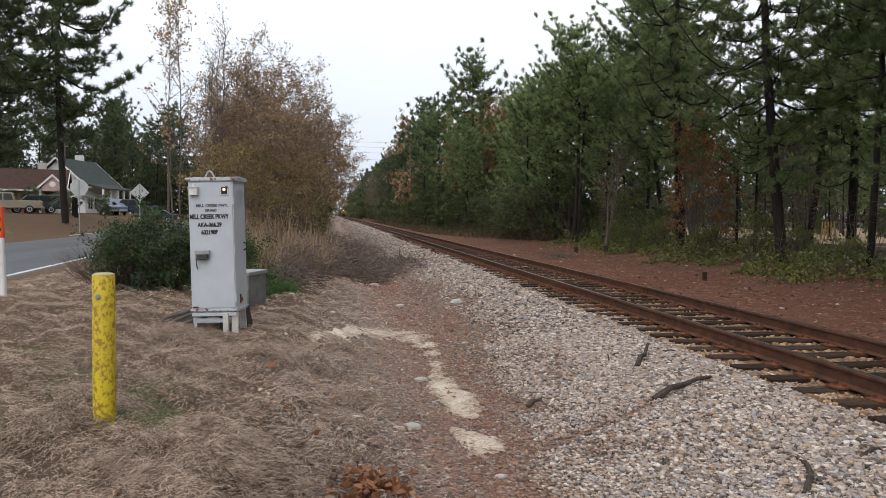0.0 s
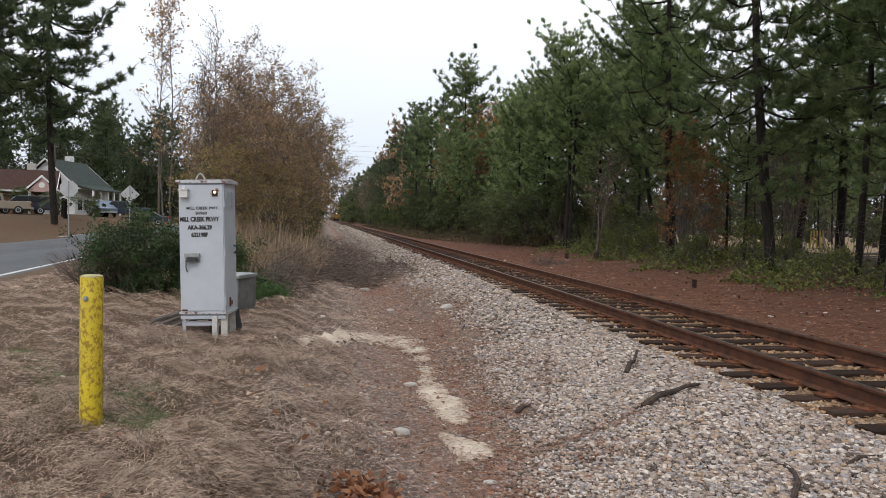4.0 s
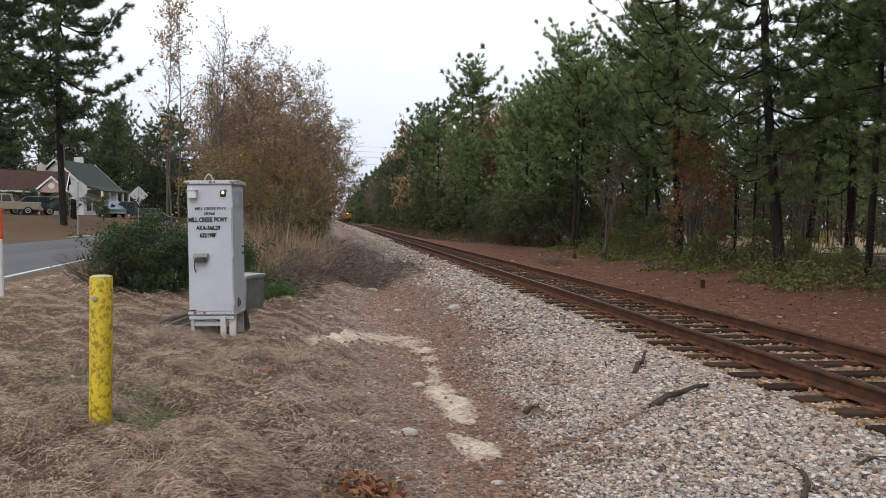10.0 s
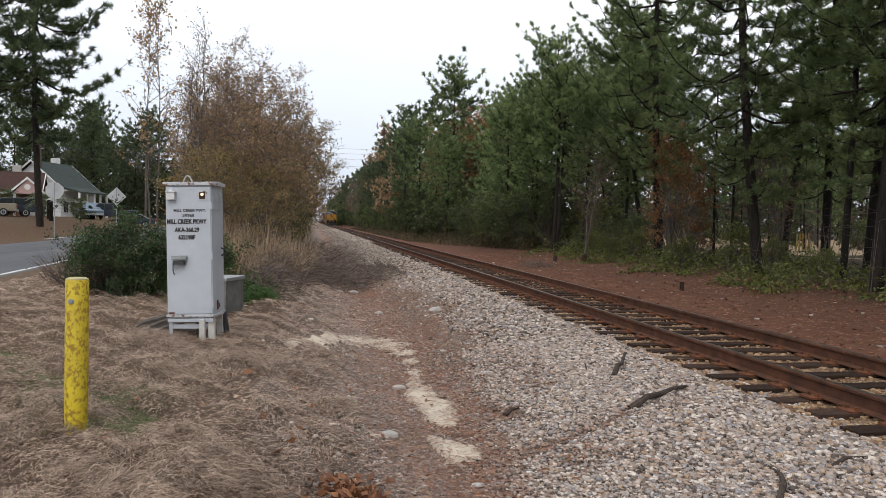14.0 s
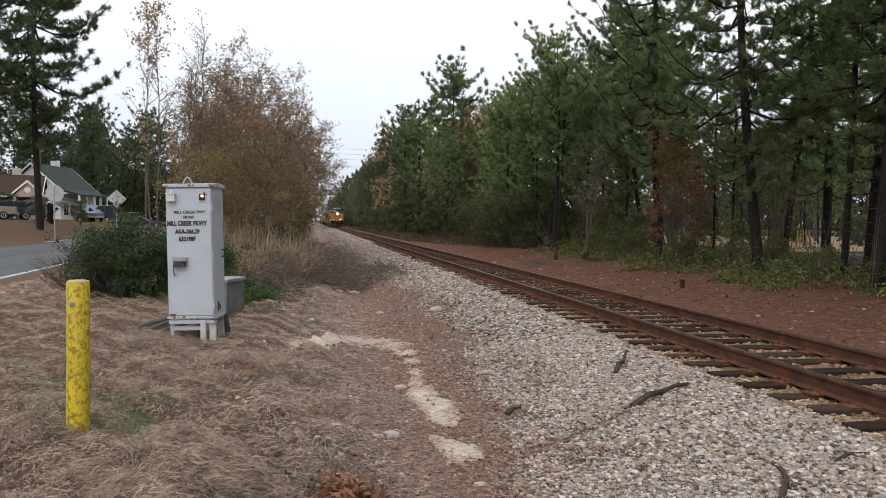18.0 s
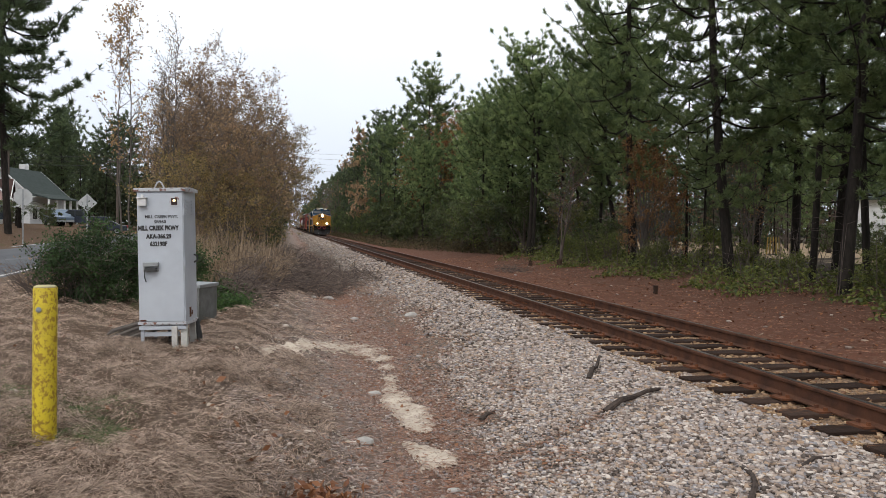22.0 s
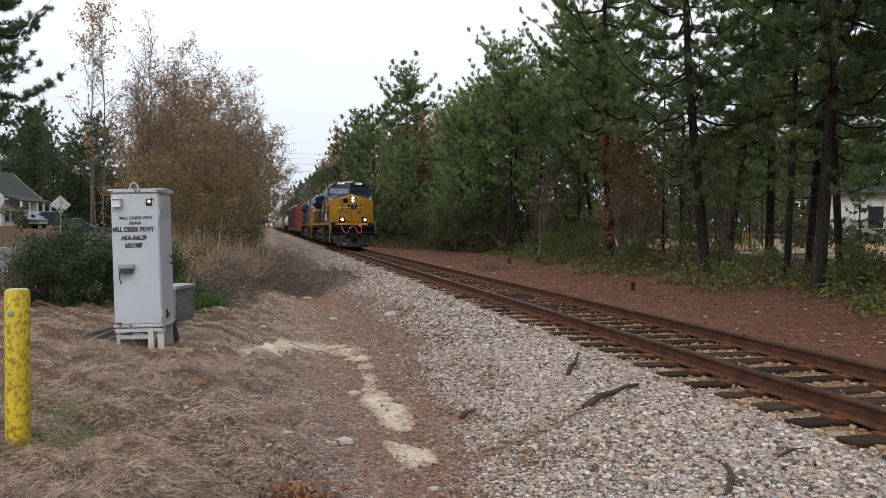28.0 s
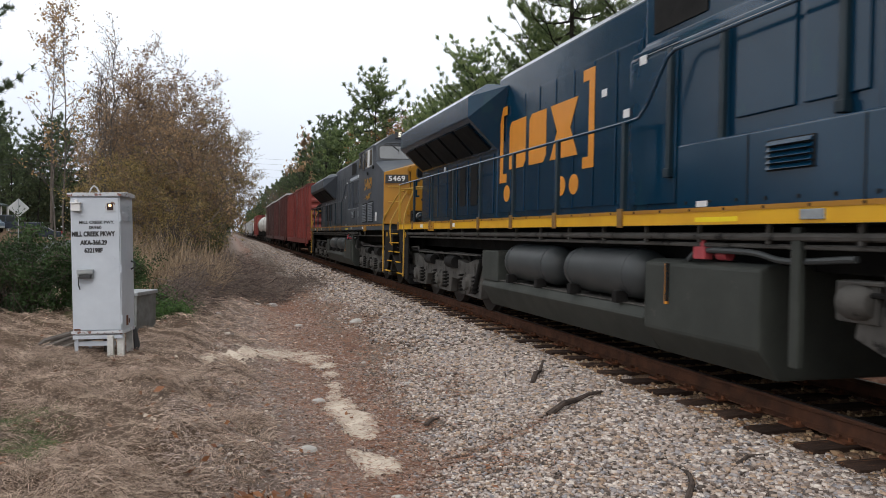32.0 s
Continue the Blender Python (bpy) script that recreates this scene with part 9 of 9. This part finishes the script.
# ballast shoulder towards the camera, denser near it
for n, y0, y1, big, power in ((98000, 3.6, 11.0, 0.0188, 1.15), (26000, 10.5, 22.0, 0.025, 1.1), (20000, 21.0, 60.0, 0.034, 1.4), (15000, 58.0, 170.0, 0.055, 1.3)):
    sx, sy = spread(n, 1.25, 4.75, y0, y1, power)
    bare = (rng.uniform(size=n) > np.clip(needle_cover(sx, sy), 0.0, 0.93)) & ~on_sand(sx, sy)
    sx, sy = sx[bare], sy[bare]
    size = big * rng.uniform(0.55, 1.35, len(sx)) * np.interp(sx, [1.6, 2.6, 3.6], [0.72, 0.9, 1.1])
    stones(sx, sy, ground_z(sx, sy) + 0.012 + size * rng.uniform(0.0, 1.0, len(sx)), size, rng, "ballast_stones", "loose pale crushed stones on the ballast shoulder")
# round and behind the camera, thinner
n = 5000
sx, sy = spread(n, 1.7, 4.7, -8, 3.1)
size = 0.03 * rng.uniform(0.6, 1.3, n)
stones(sx, sy, ground_z(sx, sy) + 0.02, size, rng, "ballast_stones", "loose pale crushed stones on the ballast shoulder")
# between the ties and beyond the far rail
n = 7500
sx, sy = spread(n, 4.45, 7.3, 2, 34, 1.3)
size = 0.028 * rng.uniform(0.5, 1.3, n)
stones(sx, sy, np.full(n, -0.214), size, rng, "crib_stones", "small rust-stained stones between the ties", M_RUSTSTONE)
n = 2500
sx, sy = spread(n, 7.1, 8.4, 3, 30, 1.2)
size = 0.03 * rng.uniform(0.5, 1.3, n)
stones(sx, sy, ground_z(sx, sy) + 0.01, size, rng, "ballast_stones", "loose stones at the foot of the far rail")
# strays in ditch and grass
n = 7000
sx, sy = spread(n, -0.2, 1.95, 4.0, 20, 1.3)
ok = ~on_sand(sx, sy)
sx, sy = sx[ok], sy[ok]
n = len(sx)
size = 0.013 * rng.uniform(0.4, 1.7, n) ** 1.3
stones(sx, sy, ground_z(sx, sy) + 0.006, size, rng, "stray_stones", "stray pale stones in the ditch")
n = 110
sx, sy = spread(n, 7.8, 13, 8, 40, 1.1)
size = 0.04 * rng.uniform(0.4, 1.5, n)
stones(sx, sy, ground_z(sx, sy) + 0.006, size, rng, "stray_stones", "stray stones on the red bank")
# single larger stones
for x, y, r in ((0.74, 6.92, 0.085), (0.62, 6.75, 0.035), (1.11, 9.2, 0.07), (1.51, 16.6, 0.085), (2.65, 15.7, 0.12), (-0.22, 16.7, 0.06), (1.2, 21.6, 0.13), (0.75, 21.2, 0.08), (0.0, 13.6, 0.045), (2.3, 9.4, 0.05), (2.05, 11.3, 0.05), (-3.3, 9.0, 0.05), (-2.6, 7.9, 0.035), (0.2, 6.3, 0.04), (1.35, 5.7, 0.05)):
    g = bmesh.new()
    bmesh.ops.create_icosphere(g, subdivisions=2, radius=1.0)
    for v in g.verts:
        d = 1 + 0.22 * noise.noise(v.co * 1.7 + Vector((x, y, 0)))
        v.co = Vector((v.co.x * r * 1.25 * d, v.co.y * r * d, v.co.z * r * 0.6 * d))
    me = bpy.data.meshes.new("stone")
    g.to_mesh(me)
    g.free()
    me.materials.append(M_CONCRETE if r > 0.045 else M_STONE)
    st = new("stone", me)
    st.location = (x, y, float(ground_z(x, y)) + r * 0.25)
    tagged(st, "pale rounded stone lying in the ditch", "stone", "loose stones")


def blades(x, y, z, length, width, rise, rng, name, mat, label, category, bend=0.35, comb=0.0):
    """Thin bent pointed blades, two triangles each, lying in all directions or combed along swirls."""
    m = len(x)
    a = rng.uniform(0, 6.283, m)
    if comb:
        a = 2.6 * wave(x, y, 1.1, 0.7) + 1.2 * wave(x, y, 2.9, 1.6) + comb * rng.normal(size=m)
    d = np.stack([np.cos(a), np.sin(a), rise * rng.uniform(0.0, 1.0, m)], 1)
    d2 = unit(d + np.stack([rng.normal(size=m) * bend, rng.normal(size=m) * bend, -rise * rng.uniform(0.6, 1.6, m)], 1))
    p = np.stack([x, y, z], 1)
    ln = (length * rng.uniform(0.5, 1.2, m))[:, None]
    q = p + unit(d) * ln * 0.5
    r = q + d2 * ln * 0.5
    r[:, 2] = np.maximum(r[:, 2], p[:, 2] - 0.01)
    side = np.stack([-np.sin(a), np.cos(a), rng.normal(size=m) * 0.5], 1) * width / 2
    v = np.stack([p, q + side, q - side, r], 1).reshape(-1, 3)
    f = np.array([[0, 1, 2], [2, 1, 3]])
    f = (f[None] + 4 * np.arange(m)[:, None, None]).reshape(-1, 3)
    return tagged(new(name, array_mesh(name, v, f, mat)), label, category, kind="stuff")


# dead grass on the verge: tufted mats, thick near the camera
n = 430000
gx, gy = spread(n, -6.0, 0.9, 4.0, 22, 1.65)
mat_h = wave(gx, gy, 2.2, 0.2) + 0.7 * wave(gx, gy, 5.1, 1.1)
ok = (gx < 0.15 + 0.35 * wave(gx, gy, 1.3, 2.2) + rng.normal(size=n) * 0.25) & (rng.uniform(size=n) < 0.7 + 0.3 * mat_h)
gx, gy, mat_h = gx[ok], gy[ok], mat_h[ok]
blades(gx, gy, ground_z(gx, gy) + 0.01 + 0.035 * np.clip(mat_h, 0, 2), 0.105, 0.0044, 0.65, rng, "dead_grass", M_STRAW, "matted pale brown dead grass on the verge", "dead grass", comb=0.8)
n = 70000
gx, gy = spread(n, -2.4, 0.4, 4.5, 11, 1.0)
mat_h = wave(gx, gy, 2.2, 0.2) + 0.7 * wave(gx, gy, 5.1, 1.1)
ok = mat_h + rng.normal(size=n) * 0.4 > 0.35
gx, gy, mat_h = gx[ok], gy[ok], mat_h[ok]
blades(gx, gy, ground_z(gx, gy) + 0.03 + 0.05 * np.clip(mat_h, 0, 2), 0.20, 0.0042, 0.8, rng, "dead_grass", M_STRAW, "long tangled dead grass tussocks", "dead grass", comb=0.6)
n = 16000
gx, gy = spread(n, -9, 1.2, 14, 40, 1.2)
ok = gx > -5.6 - 0.068 * gy + 0.8
gx, gy = gx[ok], gy[ok]
blades(gx, gy, ground_z(gx, gy) + 0.01, 0.24, 0.013, 0.6, rng, "dead_grass", M_STRAW, "matted pale brown dead grass on the verge", "dead grass")
n = 18000
gx, gy = spread(n, -5.0, 0.8, -6, 3.4)
blades(gx, gy, ground_z(gx, gy) + 0.01, 0.16, 0.008, 0.5, rng, "dead_grass", M_STRAW, "matted pale brown dead grass on the verge", "dead grass", comb=0.8)
n = 30000
gx, gy = spread(n, -4.5, -1.2, 3.9, 9.0, 1.0)
ok = wave(gx, gy, 1.5, 0.6) + 1.1 * np.exp(-((gx + 2.4) / 0.8) ** 2 - ((gy - 6.6) / 1.3) ** 2) + rng.normal(size=n) * 0.3 > 0.95
gx, gy = gx[ok], gy[ok]
blades(gx, gy, ground_z(gx, gy) + 0.045, 0.10, 0.0055, 0.9, rng, "green_grass", M_GREENBLADE, "thin living green grass among the dead", "grass")
# pine straw in ditch and on the ballast slope, and on the red bank
n = 90000
gx, gy = spread(n, -0.2, 4.2, 3.6, 26, 1.5)
ok = (needle_cover(gx, gy) + rng.normal(size=n) * 0.25 > 0.55) & (rng.uniform(size=n) < np.clip((gx - 0.3) / 1.0, 0.15, 1))
ok &= rng.uniform(size=n) < np.clip(0.9 - 1.2 * sand_depth(gx, gy), 0.14, 1.0) + np.where(gy > 9.2, 0.12, 0.0)
gx, gy = gx[ok], gy[ok]
blades(gx, gy, ground_z(gx, gy) + 0.03 + 0.008 * on_sand(gx, gy), 0.12, 0.0055, 0.25, rng, "pine_straw", M_PINESTRAW, "fallen brown pine needles in the ditch", "pine straw", 0.15)
n = 42000
gx, gy = spread(n, 7.4, 13.4, 9, 46, 1.1)
ok = wave(gx, gy, 0.9, 0.4) + 0.6 * wave(gx, gy, 2.7, 1.4) + rng.normal(size=n) * 0.7 > -0.3
gx, gy = gx[ok], gy[ok]
blades(gx, gy, ground_z(gx, gy) + 0.01, 0.15, 0.008, 0.2, rng, "pine_straw", M_BANKSTRAW, "fallen pine needles on the red bank", "pine straw", 0.15)
n = 64000
gx, gy = spread(n, -0.5, 2.0, 3.8, 20, 1.5)
ok = rng.uniform(size=n) < np.clip(1.0 - 1.1 * sand_depth(gx, gy), 0.2, 1.0) + np.where(gy > 9.2, 0.22, 0.0)
gx, gy = gx[ok], gy[ok]
blades(gx, gy, ground_z(gx, gy) + 0.012 + 0.024 * on_sand(gx, gy), 0.075, 0.0062, 0.3, rng, "ditch_litter", M_GREYSTRAW, "bleached grey-brown litter in the ditch", "litter", 0.3)
# broken leaves on the red bank, thickest under the trees
n = 2600
gx, gy = 13.4 - 5.0 * rng.uniform(size=n) ** 1.6, 10 + 34 * rng.uniform(size=n)
c = np.stack([gx, gy, ground_z(gx, gy) + 0.02], 1)
tagged(new("fallen_leaves", array_mesh("fallen_leaves", *leaf_arrays(c, rng, 0.075, 3.0), M_OAKLEAF)), "scattered fallen brown leaves on the red bank", "fallen leaves", kind="stuff")
# oak leaves
n = 700
gx, gy = spread(n, -4.5, 2.6, 3.6, 16, 1.4)
c = np.stack([gx, gy, ground_z(gx, gy) + 0.035], 1)
tagged(new("fallen_leaves", array_mesh("fallen_leaves", *leaf_arrays(c, rng, 0.055, 3.0), M_OAKLEAF)), "scattered fallen brown oak leaves", "fallen leaves", kind="stuff")
cx, cy = np.append(0.28 + 0.13 * rng.normal(size=185), rng.uniform(-1.2, 0.2, 16)), np.append(5.12 + 0.16 * rng.normal(size=185), rng.uniform(4.8, 7.5, 16))
c = np.stack([cx, cy, ground_z(cx, cy) + 0.03 + 0.07 * rng.uniform(size=201)], 1)
tagged(new("fallen_leaves", array_mesh("fallen_leaves", *leaf_arrays(c, rng, 0.072, 0.5), M_OAKLEAF)), "drift of rust-coloured oak leaves in the ditch", "fallen leaves", kind="stuff")


# ---- what moves ----
SPEED, FRONT_AT_31 = 13.1, 11.51


def motions():
    """The train rolls towards the camera at a steady pace; the locomotives' wheels turn with it."""
    def front(t):
        return FRONT_AT_31 + SPEED * (31.0 - t)

    for car, offset in train:
        walk(car, [(t, pose(TRACK_X, front(t) + offset, 0)) for t in range(0, 33)])
    for w, y, r in wheelsets:
        rows = []
        for k in range(0, 641):
            t = k / 20
            rows.append((t, Matrix.Translation((0, y, r)) @ Matrix.Rotation(SPEED * t / r, 4, "X")))
        walk(w, rows)


motions()
